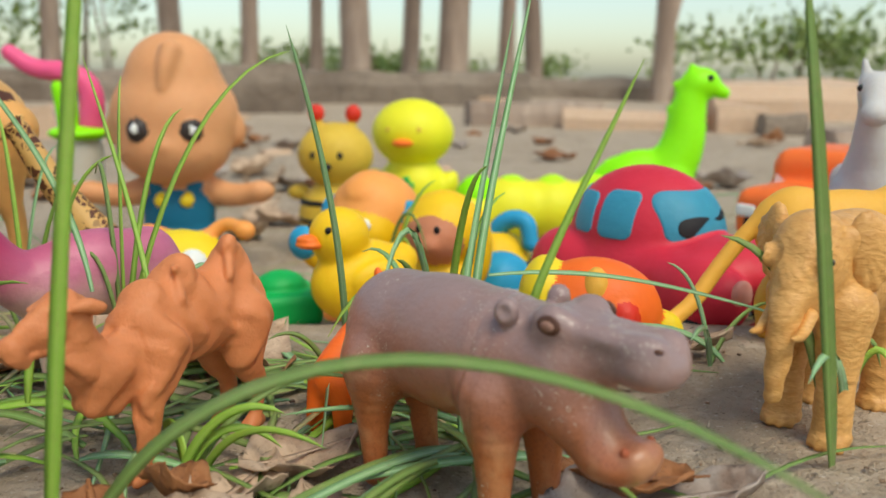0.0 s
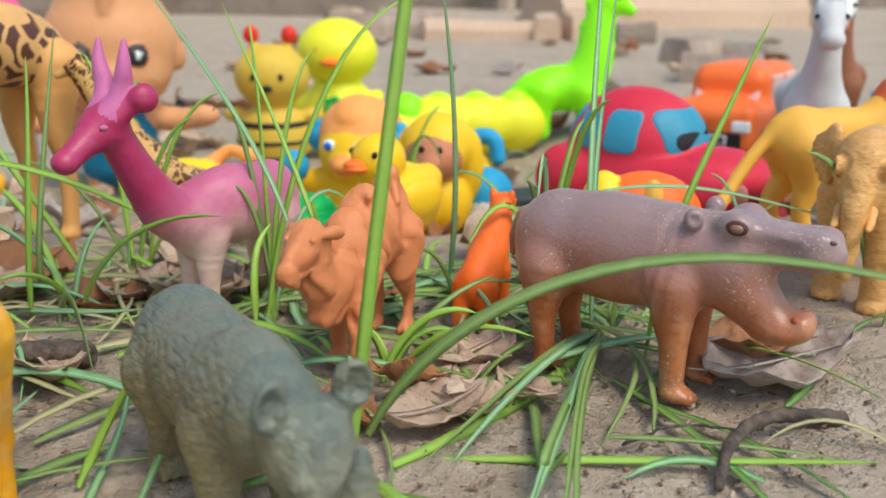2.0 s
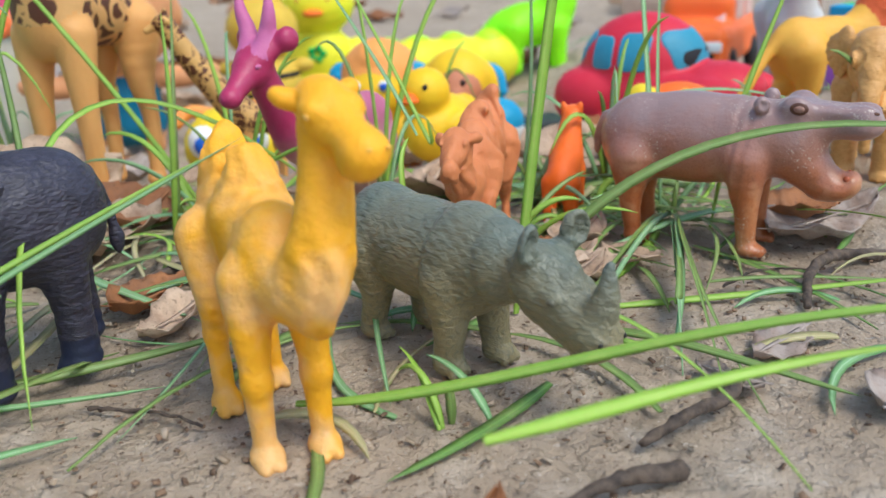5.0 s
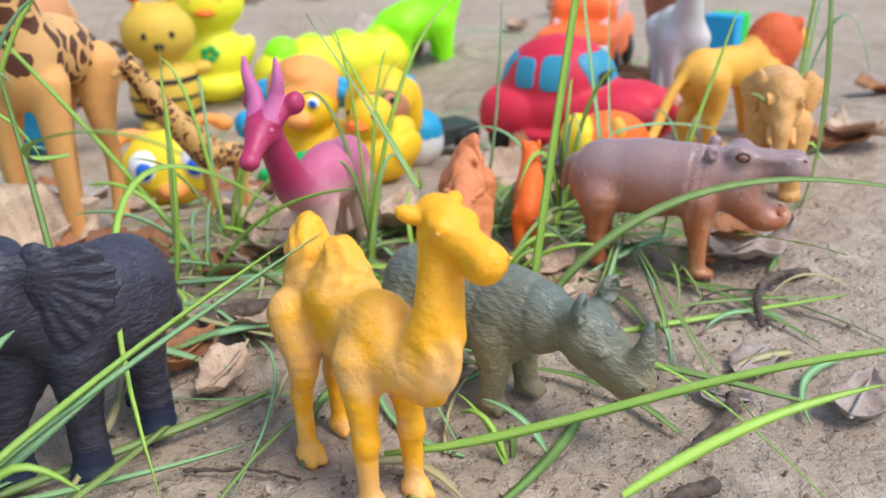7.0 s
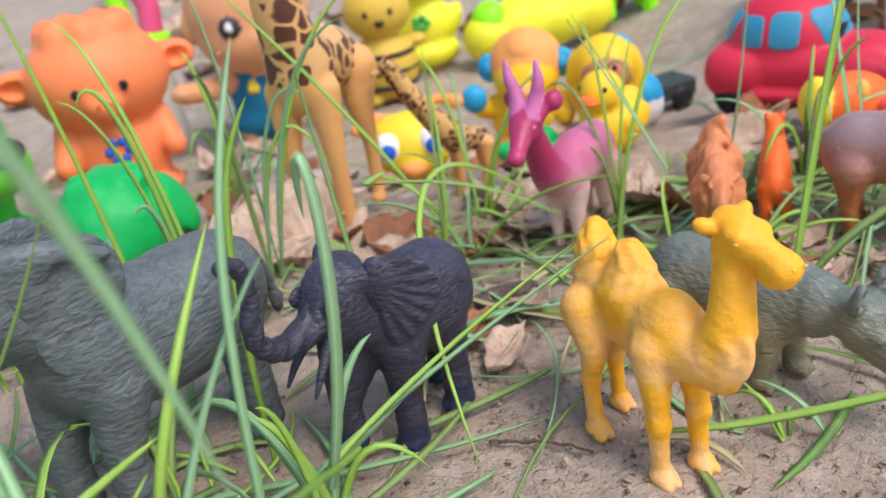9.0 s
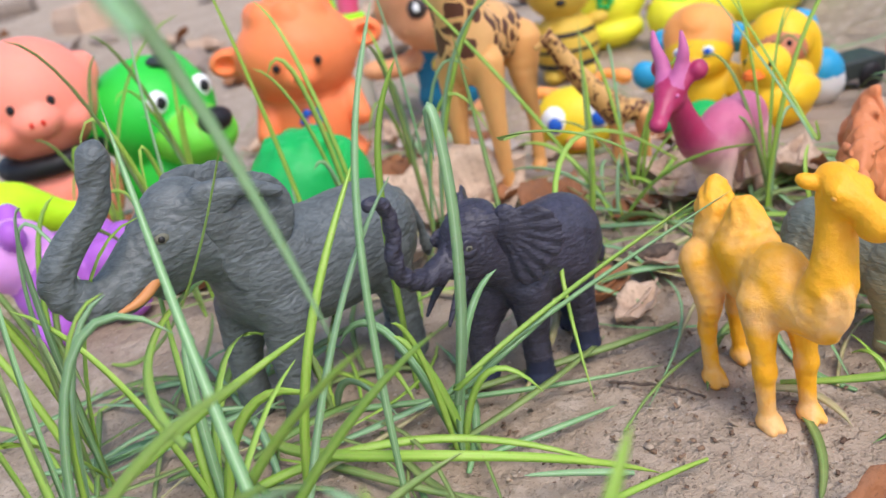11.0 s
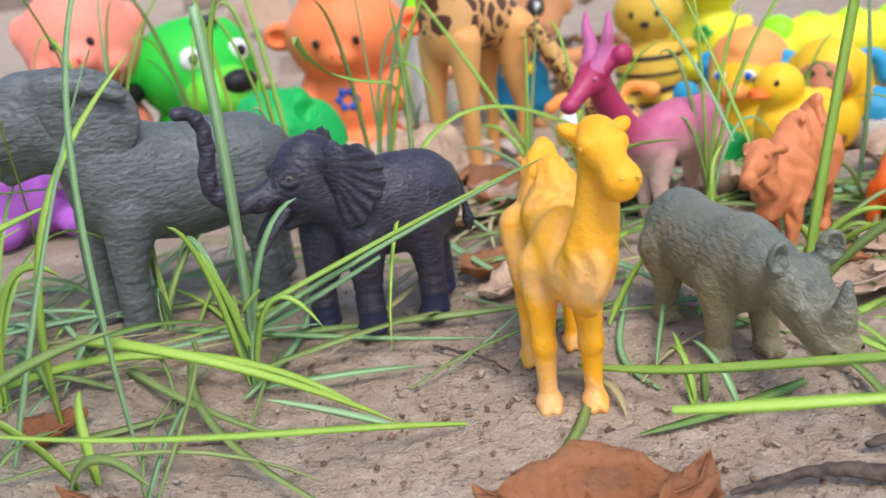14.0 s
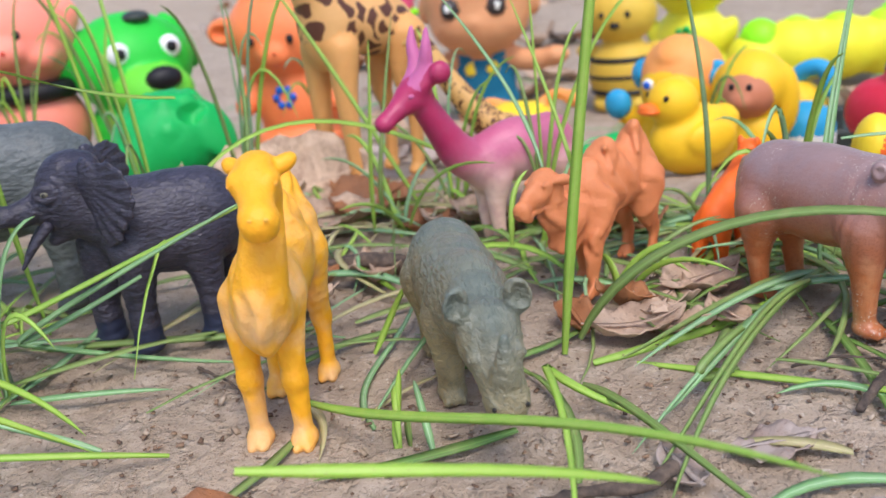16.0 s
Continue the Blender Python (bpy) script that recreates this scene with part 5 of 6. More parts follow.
def green_base():
    P = [B((0, 0, 0.9), (2.4, 2.2, 0.9), rnd=0.5), E((0.4, 0, 1.9), (1.4, 1.3, 0.9))]
    toy("green_toy", "small dark green plastic toy", "toy", P, ("green",), (-0.04, 0.520, gz(-0.04, 0.520)), 20, 0.12, 0.2)


green_base()


def truck():
    P = [B((0, 0, 2.0), (4.6, 1.9, 0.9), rnd=0.3), B((2.8, 0, 3.6), (1.5, 1.7, 1.1), rnd=0.3)]
    ob = toy("toy_truck", "dark green and black plastic toy truck", "toy truck", P, ("dark_plastic",), (0.135, 0.70, gz(0.135, 0.70)), 190, 0.14, 0.2)
    for s in (1, -1):
        for x in (2.8, -2.8):
            w = part("wheel", ob, [E((x, 1.9 * s, 1.2), (1.25, 0.5, 1.25))], "black", 0.12)


truck()


def fish_toy():
    P = [E((0, 0, 2.4), (3.0, 2.0, 2.4)), E((-2.2, 0, 2.8), (1.2, 1.6, 2.0), m=1), E((3.0, 0.4, 1.4), (1.0, 0.7, 1.1), m=1), E((1.4, -1.6, 2.4), (0.6, 0.5, 0.8), m=2)]
    toy("fish_toy", "orange plastic fish toy with yellow fins", "toy fish", P, ("orange_neon", "yellow", "red"), (0.115, 0.388, 0.004), 348, 0.11, 0.25, scale=0.88)


fish_toy()


def blocks():
    base = toy("toy_block", "purple plastic toy block", "toy block", [B((0, 0, 1.6), (1.6, 1.6, 1.6), rnd=0.2)], ("purple",), (0.425, 0.635, gz(0.425, 0.635)), 25, 0.12, 0.1, group="stacked blocks")
    b = toy("toy_block", "green and blue plastic toy block", "toy block", [B((0, -0.8, 2.0), (1.7, 0.9, 2.0), rnd=0.2), B((0, 0.9, 2.0), (1.7, 0.9, 2.0), rnd=0.2, m=1)], ("green_dog", "sky_blue"),
            (0.425, 0.635, gz(0.425, 0.635) + 0.032), 25 + 90, 0.12, 0.02, group="stacked blocks")
    part("panel", b, [B((1.7, 0.9, 2.2), (0.1, 0.5, 1.0), rnd=0.06)], "neon_green", 0.06)


blocks()


def cup():
    P = [C((0, 0, 1.2), (0, 0, 9.5), 1.9, 1.9)]
    ob = toy("toy_bottle", "whitish plastic toy bottle with green and pink top", "toy bottle", P, ("clear_grey",), (-0.318, 0.93, gz(-0.318, 0.93)), 0, 0.16, 0.2, scale=1.15)
    part("rim", ob, [E((0, 0, 12.6), (3.0, 3.0, 0.8))], "neon_green", 0.16, label="neon green rim")
    part("tube", ob, [C((-0.9, 0, 12.8), (-1.5, 0, 17.0), 1.0, 1.0)], "neon_green", 0.16)
    part("handle", ob, [T([(1.2, 0, 13.4), (1.6, 0, 17.0), (-0.6, 0, 18.6), (-4.2, 0, 18.8), (-6.4, 0, 20.4)], (1.2, 1.2, 1.1, 0.9, 0.8))], "pink", 0.16, label="bent pink handle")


cup()


# ---- grass ----
def grass_paint(name, a, b, tip):
    m = Mat(name, a, 0.5)
    r = m.n("ShaderNodeObjectInfo").outputs["Random"]
    m.mix(r, b)
    g = m.n("ShaderNodeNewGeometry").outputs["Random Per Island"]
    m.mix(m.band(g, 0.2, 1.0, 0, 0.5), tip)
    m.mix(m.band(m.noise(140, 3), 0.5, 0.75, 0, 0.45), tip)
    m.mix(m.band(m.noise(900, 2), 0.66, 0.72, 0, 0.5), lin(150, 130, 80))
    m.relief(m.noise(500, 2), 0.0002)
    m.b.inputs["Subsurface Weight"].default_value = 0.15
    m.b.inputs["Subsurface Radius"].default_value = (0.001, 0.002, 0.0005)
    return m.done()


GRASS = [grass_paint("grass_fresh", lin(150, 190, 62), lin(126, 170, 62), lin(170, 196, 92)),
         grass_paint("grass_blue", lin(112, 160, 96), lin(138, 176, 128), lin(152, 184, 132)),
         grass_paint("grass_dark", lin(96, 132, 58), lin(120, 146, 74), lin(150, 156, 96)),
         grass_paint("grass_dry", lin(170, 160, 110), lin(146, 142, 92), lin(190, 180, 140))]
RIB = [grass_paint("rib_fresh", lin(158, 188, 74), lin(140, 176, 76), lin(176, 194, 96)),
       grass_paint("rib_blue", lin(146, 182, 132), lin(156, 188, 146), lin(172, 196, 154)),
       grass_paint("rib_dark", lin(114, 152, 72), lin(126, 158, 86), lin(152, 166, 100)),
       grass_paint("rib_dry", lin(186, 176, 128), lin(166, 160, 110), lin(198, 188, 148))]
rg = random.Random(5)


def strip(a, b, c, d, w, segs=18, facing=(0.15, -1.0, 0.8), twist=0.0):
    """A long grass blade along a bezier line: folded at the midrib, thin, tapering to its tip."""
    a, b, c, d = (np.array(p, float) for p in (a, b, c, d))
    s = np.linspace(0, 1, segs + 1)[:, None]
    P = (1 - s) ** 3 * a + 3 * (1 - s) ** 2 * s * b + 3 * (1 - s) * s * s * c + s ** 3 * d
    tan = np.gradient(P, axis=0)
    tan /= np.linalg.norm(tan, axis=1)[:, None] + 1e-9
    n = np.array(facing) / np.linalg.norm(facing)
    side = np.cross(tan, n)
    side /= np.linalg.norm(side, axis=1)[:, None] + 1e-9
    up = np.cross(side, tan)
    ang = twist * s
    side, up = side * np.cos(ang) + up * np.sin(ang), up * np.cos(ang) - side * np.sin(ang)
    width = w * 0.0128 * np.minimum(1, 0.55 + s * 2.5) * np.sqrt(np.maximum(1 - s ** 2.6, 0.0)) + 0.0001
    h, th = width * 0.5, 0.00018
    ring = [P - side * h + up * h * 0.25, P - side * h * 0.14 + up * th, P + side * h * 0.14 + up * th, P + side * h + up * h * 0.25, P - up * th - up * 0.0001]
    V = np.stack(ring, 1).reshape(-1, 3)
    f = []
    for i in range(segs):
        for j in range(5):
            k = (j + 1) % 5
            f.append((5 * i + j, 5 * i + k, 5 * i + 5 + k, 5 * i + 5 + j))
    return V, f


def blade(a, b, c, d, w, root=False, paint=None):
    """One long blade lying or standing on its own; root: its foot is carried down to the ground."""
    if root:
        foot = (a[0] + 0.25 * (a[0] - b[0]), a[1] + 0.012, float(ground_z(a[0], a[1])))
        c = tuple((2 * x + y) / 3 for x, y in zip(b, c))
        b = tuple(0.6 * x + 0.4 * y for x, y in zip(a, b))
        a = foot
    V, f = strip(a, b, c, d, w, twist=rg.uniform(-0.5, 0.5))
    paint = rg.choice((0, 0, 0, 1, 1, 2)) if paint is None else paint
    ob = new("grass_plant")
    ob.location = tuple(a)
    leafy = new("blade", mesh_of("blade", V - np.array(a), f, [GRASS[paint], RIB[paint]], [0, 1, 0, 0, 0] * (len(f) // 5)))
    leafy.parent = ob
    return tagged(ob, ("fresh yellow-green long grass", "bluish green long grass", "dark green long grass", "dry straw-coloured grass")[paint] + " curving over the clay", "grass", "long grass")


def tuft(x, y, n, tall, spread, w=0.2, toward=None, paints=(0, 0, 1, 2)):
    """A rooted clump of grass whose blades arch outwards."""
    z = float(ground_z(x, y))
    ob = new("grass_tuft")
    ob.location = (x, y, z - 0.001)
    tagged(ob, "clump of long green grass growing from the clay", "grass", "grass tufts")
    for i in range(n):
        ang = rg.uniform(0, 6.283) if toward is None else toward + rg.gauss(0, 0.7)
        L, out = tall * rg.uniform(0.55, 1.1), spread * rg.uniform(0.2, 1.0)
        dx, dy = math.cos(ang), math.sin(ang)
        o = rg.uniform(-0.004, 0.004)
        droop = rg.choice((1.0, 1.0, 0.75, 0.45))
        V, f = strip((o, o * 0.5, 0), (dx * out * 0.15 + o, dy * out * 0.15, L * 0.5), (dx * out * 0.5, dy * out * 0.5, L * 0.95),
                     (dx * out, dy * out, max(0.004, L * droop)), w * rg.uniform(0.7, 1.2), 12, (rg.uniform(-.4, .4), -1, 0.5), rg.uniform(-.6, .6))
        c = rg.choice(paints)
        p = new("blade", mesh_of("blade", V, f, [GRASS[c], RIB[c]], [0, 1, 0, 0, 0] * (len(f) // 5)))
        p.parent = ob
    return ob


def litter_grass(name, label, count, box, zmax, paints, seed, lmin=0.03, lmax=0.11):
    r = random.Random(seed)
    Vs, fs, ms, base = [], [], [], 0
    for i in range(count):
        x, y = r.uniform(box[0], box[1]), r.uniform(box[2], box[3])
        a, L = r.uniform(0, 6.283), r.uniform(lmin, lmax)
        z, lift = float(ground_z(x, y)) + 0.001, r.uniform(0.001, zmax)
        dx, dy = math.cos(a) * L, math.sin(a) * L
        z2 = float(ground_z(x + dx, y + dy)) + 0.001
        bend = r.uniform(-0.25, 0.25)
        V, f = strip((x, y, z), (x + dx * 0.33 - dy * bend, y + dy * 0.33 + dx * bend, z + lift), (x + dx * 0.66 - dy * bend, y + dy * 0.66 + dx * bend, z + lift), (x + dx, y + dy, z2),
                     r.uniform(0.08, 0.3), 8, (0.1, -0.5, 1.0), r.uniform(-.5, .5))
        Vs.append(V)
        fs += [tuple(k + base for k in q) for q in f]
        c = r.randrange(len(paints))
        ms += [c, c + len(paints), c, c, c] * (len(f) // 5)
        base += len(V)
    ob = new(name, mesh_of(name, np.concatenate(Vs), fs, [GRASS[p] for p in paints] + [RIB[p] for p in paints], ms))
    tagged(ob, label, "grass", kind="stuff")


blade((-0.032, 0.233, 0.0), (-0.026, 0.232, 0.06), (-0.016, 0.230, 0.13), (-0.002, 0.228, 0.22), 0.30, paint=0)
blade((-0.027, 0.240, 0.003), (-0.005, 0.227, 0.056), (0.065, 0.228, 0.074), (0.114, 0.155, 0.059), 0.30)
blade((0.169, 0.287, 0.001), (0.155, 0.263, 0.039), (0.147, 0.257, 0.088), (0.139, 0.260, 0.142), 0.34)
blade((0.066, 0.313, 0.052), (0.061, 0.322, 0.036), (0.074, 0.342, 0.077), (0.088, 0.387, 0.150), 0.24, root=True)
blade((0.062, 0.295, 0.057), (0.058, 0.314, 0.038), (0.072, 0.330, 0.068), (0.078, 0.340, 0.135), 0.2, root=True)
blade((0.076, 0.275, 0.059), (0.074, 0.273, 0.048), (0.091, 0.278, 0.073), (0.108, 0.280, 0.120), 0.2, root=True)
blade((-0.039, 0.322, 0.053), (-0.034, 0.320, 0.024), (-0.039, 0.332, 0.055), (-0.069, 0.358, 0.121), 0.16)
blade((-0.048, 0.304, 0.051), (-0.057, 0.317, 0.077), (-0.072, 0.317, 0.101), (-0.090, 0.308, 0.129), 0.15)
blade((0.071, 0.324, 0.053), (0.114, 0.338, 0.055), (0.150, 0.344, 0.041), (0.191, 0.347, 0.030), 0.14)
blade((0.020, 0.360, 0.021), (0.021, 0.356, 0.060), (0.019, 0.342, 0.096), (0.008, 0.325, 0.130), 0.2, root=True)
blade((-0.146, 0.372, 0.017), (-0.151, 0.350, 0.001), (-0.143, 0.365, 0.025), (-0.137, 0.393, 0.111), 0.22, root=True)
blade((-0.090, 0.394, 0.019), (-0.162, 0.329, 0.096), (-0.192, 0.250, 0.096), (-0.182, 0.187, 0.010), 0.22)
blade((-0.189, 0.214, 0.039), (-0.267, 0.183, 0.001), (-0.261, 0.205, 0.013), (-0.119, 0.205, 0.078), 0.22)
blade((-0.221, 0.172, 0.045), (-0.252, 0.179, 0.018), (-0.218, 0.203, 0.037), (-0.126, 0.219, 0.072), 0.2)
blade((-0.238, 0.188, 0.005), (-0.208, 0.152, 0.112), (-0.222, 0.163, 0.177), (-0.222, 0.172, 0.122), 0.3)
blade((-0.320, 0.228, 0.001), (-0.288, 0.119, 0.050), (-0.227, 0.101, 0.073), (-0.168, 0.145, 0.007), 0.3)
blade((-0.150, 0.155, 0.001), (-0.189, 0.126, 0.019), (-0.225, 0.093, 0.031), (-0.259, 0.068, 0.054), 0.18)
blade((-0.114, 0.181, 0.008), (-0.063, 0.152, 0.015), (-0.019, 0.135, 0.043), (0.042, 0.096, 0.049), 0.24)
blade((-0.002, 0.192, 0.001), (-0.055, 0.192, 0.021), (-0.017, 0.185, 0.040), (-0.011, 0.100, 0.011), 0.22)
blade((-0.086, 0.095, 0.042), (-0.051, 0.110, 0.034), (-0.020, 0.115, 0.035), (0.008, 0.101, 0.042), 0.26)
blade((-0.021, 0.227, -0.000), (0.023, 0.255, 0.000), (0.055, 0.284, 0.001), (0.065, 0.312, 0.003), 0.32)
blade((0.028, 0.225, 0.001), (-0.000, 0.182, 0.010), (0.021, 0.208, 0.023), (0.062, 0.297, 0.004), 0.24)
blade((0.093, 0.296, 0.001), (0.103, 0.266, 0.014), (0.104, 0.233, 0.022), (0.103, 0.197, 0.026), 0.22)
blade((-0.241, -0.007, 0.200), (-0.262, 0.024, 0.222), (-0.255, 0.049, 0.204), (-0.244, 0.054, 0.130), 0.24, paint=1)
blade((-0.250, 0.113, 0.123), (-0.244, 0.126, 0.140), (-0.239, 0.138, 0.158), (-0.229, 0.149, 0.177), 0.18, root=True)
blade((-0.215, -0.008, 0.107), (-0.210, -0.004, 0.116), (-0.204, 0.001, 0.126), (-0.198, 0.006, 0.136), 0.3, root=True)
blade((-0.282, 0.125, 0.068), (-0.267, 0.129, 0.098), (-0.255, 0.142, 0.115), (-0.246, 0.167, 0.130), 0.24, root=True)
blade((-0.277, 0.051, 0.116), (-0.323, 0.126, 0.094), (-0.338, 0.215, 0.078), (-0.328, 0.310, 0.048), 0.24)
blade((-0.248, 0.024, 0.077), (-0.266, 0.037, 0.026), (-0.284, 0.087, 0.063), (-0.310, 0.155, 0.165), 0.34, root=True)
blade((-0.223, -0.006, 0.098), (-0.214, -0.010, 0.126), (-0.229, -0.004, 0.139), (-0.245, 0.018, 0.126), 0.3, root=True)
blade((-0.223, -0.018, 0.107), (-0.228, -0.015, 0.124), (-0.229, -0.010, 0.135), (-0.233, -0.007, 0.144), 0.28, root=True)
blade((-0.325, 0.115, 0.066), (-0.307, 0.123, 0.076), (-0.288, 0.130, 0.084), (-0.268, 0.138, 0.090), 0.24)
blade((-0.290, 0.256, 0.000), (-0.294, 0.307, 0.001), (-0.317, 0.347, 0.019), (-0.312, 0.391, 0.069), 0.2, root=True)
blade((-0.392, 0.281, 0.001), (-0.342, 0.225, 0.051), (-0.296, 0.174, 0.093), (-0.274, 0.131, 0.153), 0.2, root=True)
blade((-0.199, 0.304, 0.057), (-0.202, 0.344, 0.047), (-0.198, 0.358, 0.074), (-0.206, 0.347, 0.127), 0.22, root=True)
blade((-0.250, 0.215, 0.107), (-0.245, 0.215, 0.122), (-0.239, 0.213, 0.136), (-0.229, 0.209, 0.149), 0.22, root=True)
blade((-0.150, 0.360, 0.001), (-0.146, 0.351, 0.031), (-0.142, 0.356, 0.064), (-0.142, 0.367, 0.101), 0.2)
blade((-0.187, 0.259, 0.098), (-0.214, 0.212, 0.108), (-0.188, 0.166, 0.136), (-0.171, 0.114, 0.133), 0.2)
blade((0.044, 0.334, 0.001), (0.049, 0.339, 0.017), (0.062, 0.331, 0.019), (0.085, 0.317, 0.024), 0.24)
blade((-0.176, 0.155, 0.001), (-0.188, 0.152, 0.007), (-0.201, 0.149, 0.012), (-0.214, 0.145, 0.017), 0.2)
blade((-0.063, 0.165, 0.001), (-0.066, 0.169, 0.011), (-0.070, 0.177, 0.015), (-0.075, 0.188, 0.013), 0.2)
blade((-0.087, 0.178, 0.000), (-0.112, 0.207, 0.000), (-0.093, 0.233, 0.000), (-0.097, 0.267, 0.011), 0.22)
blade((-0.104, 0.227, 0.001), (-0.099, 0.233, 0.011), (-0.094, 0.232, 0.022), (-0.085, 0.227, 0.034), 0.2)
blade((-0.192, 0.437, 0.001), (-0.169, 0.432, 0.001), (-0.147, 0.428, 0.001), (-0.125, 0.425, 0.005), 0.2)
blade((-0.178, 0.409, 0.001), (-0.144, 0.403, 0.004), (-0.111, 0.396, 0.004), (-0.078, 0.387, 0.002), 0.24)
blade((-0.157, 0.367, 0.001), (-0.128, 0.335, 0.011), (-0.105, 0.300, 0.022), (-0.088, 0.262, 0.037), 0.22)
blade((-0.059, 0.282, 0.024), (-0.059, 0.285, 0.038), (-0.060, 0.290, 0.047), (-0.053, 0.297, 0.052), 0.2)
blade((-0.006, 0.230, -0.001), (0.041, 0.218, 0.001), (0.076, 0.209, 0.003), (0.102, 0.192, 0.010), 0.2)
blade((-0.135, 0.40, 0.0), (-0.16, 0.40, 0.05), (-0.19, 0.41, 0.10), (-0.235, 0.42, 0.16), 0.2, paint=0)
blade((-0.30, 0.36, 0.0), (-0.305, 0.36, 0.06), (-0.31, 0.36, 0.12), (-0.32, 0.35, 0.19), 0.2, paint=0)
blade((-0.369, 0.115, 0.012), (-0.343, 0.098, 0.051), (-0.298, 0.065, 0.109), (-0.249, 0.017, 0.148), 0.34, paint=0)
blade((-0.334, 0.114, 0.012), (-0.316, 0.096, 0.042), (-0.287, 0.064, 0.088), (-0.253, 0.021, 0.126), 0.32, paint=0)
blade((-0.305, 0.114, 0.012), (-0.287, 0.109, 0.042), (-0.257, 0.097, 0.087), (-0.226, 0.071, 0.119), 0.26, paint=0)
blade((-0.349, 0.115, 0.012), (-0.326, 0.093, 0.045), (-0.287, 0.055, 0.095), (-0.243, 0.006, 0.136), 0.30, paint=1)
blade((-0.288, 0.114, 0.012), (-0.277, 0.123, 0.049), (-0.259, 0.132, 0.103), (-0.233, 0.126, 0.136), 0.20, paint=1)
blade((-0.322, 0.114, 0.012), (-0.304, 0.103, 0.045), (-0.273, 0.081, 0.096), (-0.237, 0.046, 0.133), 0.24, paint=0)
# long bundles lying from the hippopotamus towards open clay, and before the elephants
for i in range(4):
    o, q = 0.0014 * (i - 2) + rg.uniform(-0.0015, 0.0015), rg.uniform(-0.008, 0.008)
    blade((0.068 + o, 0.300 + q, 0.004), (0.046 + o + q, 0.262, 0.016 + 0.002 * i), (0.026 + o * 1.5, 0.215 + q, 0.014), (0.008 + o * 4 + q, (0.168, 0.142, 0.185, 0.156, 0.176)[i], 0.003), 0.17 + 0.03 * (i % 3), paint=(1, 2, 1, 2)[i % 4])
for i in range(2):
    blade((0.062 + 0.004 * i, 0.302, 0.004), (0.040 + 0.003 * i, 0.275, 0.016), (0.014, 0.248 - 0.002 * i, 0.008), (-0.012 + 0.006 * i, 0.224 - 0.004 * i, 0.003), 0.2, paint=(2, 1)[i % 2])
blade((-0.022, 0.205, 0.004), (-0.006, 0.186, 0.012), (0.010, 0.165, 0.008), (0.036, 0.141, 0.003), 0.22, paint=2)
blade((0.040, 0.226, 0.004), (0.056, 0.219, 0.007), (0.076, 0.212, 0.006), (0.100, 0.205, 0.004), 0.12, paint=2)
blade((-0.070, 0.290, 0.003), (-0.080, 0.258, 0.012), (-0.085, 0.215, 0.008), (-0.088, 0.180, 0.003), 0.18, paint=1)
blade((-0.135, 0.244, 0.003), (-0.180, 0.222, 0.006), (-0.262, 0.222, 0.006), (-0.325, 0.186, 0.003), 0.24, paint=2)
blade((-0.350, 0.232, 0.004), (-0.290, 0.212, 0.016), (-0.225, 0.200, 0.010), (-0.150, 0.214, 0.003), 0.22, paint=1)
blade((-0.340, 0.150, 0.010), (-0.290, 0.176, 0.030), (-0.230, 0.180, 0.020), (-0.185, 0.160, 0.003), 0.28, paint=0)
blade((-0.300, 0.196, 0.003), (-0.280, 0.170, 0.020), (-0.250, 0.146, 0.014), (-0.205, 0.142, 0.003), 0.26, paint=2)
tuft(-0.236, 0.180, 5, 0.07, 0.06, 0.26)
tuft(-0.286, 0.215, 4, 0.06, 0.07, 0.24)
tuft(-0.315, 0.150, 6, 0.085, 0.10, 0.26)
tuft(-0.352, 0.120, 7, 0.13, 0.09, 0.26)
tuft(-0.375, 0.190, 7, 0.13, 0.10, 0.24)
tuft(-0.300, 0.070, 4, 0.08, 0.09, 0.28)
tuft(-0.262, 0.050, 5, 0.07, 0.07, 0.28)
tuft(-0.335, 0.090, 6, 0.11, 0.09, 0.28)
tuft(-0.262, 0.110, 3, 0.04, 0.09, 0.26)
tuft(-0.42, 0.270, 6, 0.13, 0.10, 0.22)
tuft(-0.36, 0.330, 6, 0.16, 0.06, 0.2)
tuft(-0.27, 0.345, 5, 0.15, 0.06, 0.2)
tuft(-0.235, 0.390, 6, 0.15, 0.08, 0.2)
tuft(-0.135, 0.360, 6, 0.06, 0.10, 0.2)
tuft(-0.115, 0.400, 6, 0.10, 0.08, 0.18)
tuft(-0.015, 0.285, 5, 0.04, 0.05, 0.24, paints=(0, 2, 2))
tuft(0.020, 0.350, 6, 0.05, 0.09, 0.18, paints=(2, 1, 2))
tuft(0.055, 0.345, 6, 0.10, 0.06, 0.2)
tuft(0.075, 0.315, 4, 0.03, 0.08, 0.24, paints=(2, 1))
tuft(0.175, 0.300, 5, 0.06, 0.07, 0.22)
tuft(0.225, 0.350, 5, 0.13, 0.07, 0.2)
tuft(-0.055, 0.345, 6, 0.12, 0.06, 0.16)
tuft(-0.075, 0.170, 3, 0.02, 0.03, 0.2)
tuft(-0.45, 0.47, 6, 0.14, 0.08, 0.2)
tuft(-0.40, 0.50, 5, 0.15, 0.07, 0.2)
tuft(-0.25, 0.55, 5, 0.12, 0.10, 0.2)
tuft(0.02, 0.55, 3, 0.10, 0.05, 0.2)
tuft(0.16, 0.37, 4, 0.04, 0.09, 0.18, paints=(2, 1))
litter_grass("flattened_grass", "flattened green grass blades lying on the clay", 90, (-0.07, 0.10, 0.29, 0.40), 0.012, (2, 2, 1, 0), 11)
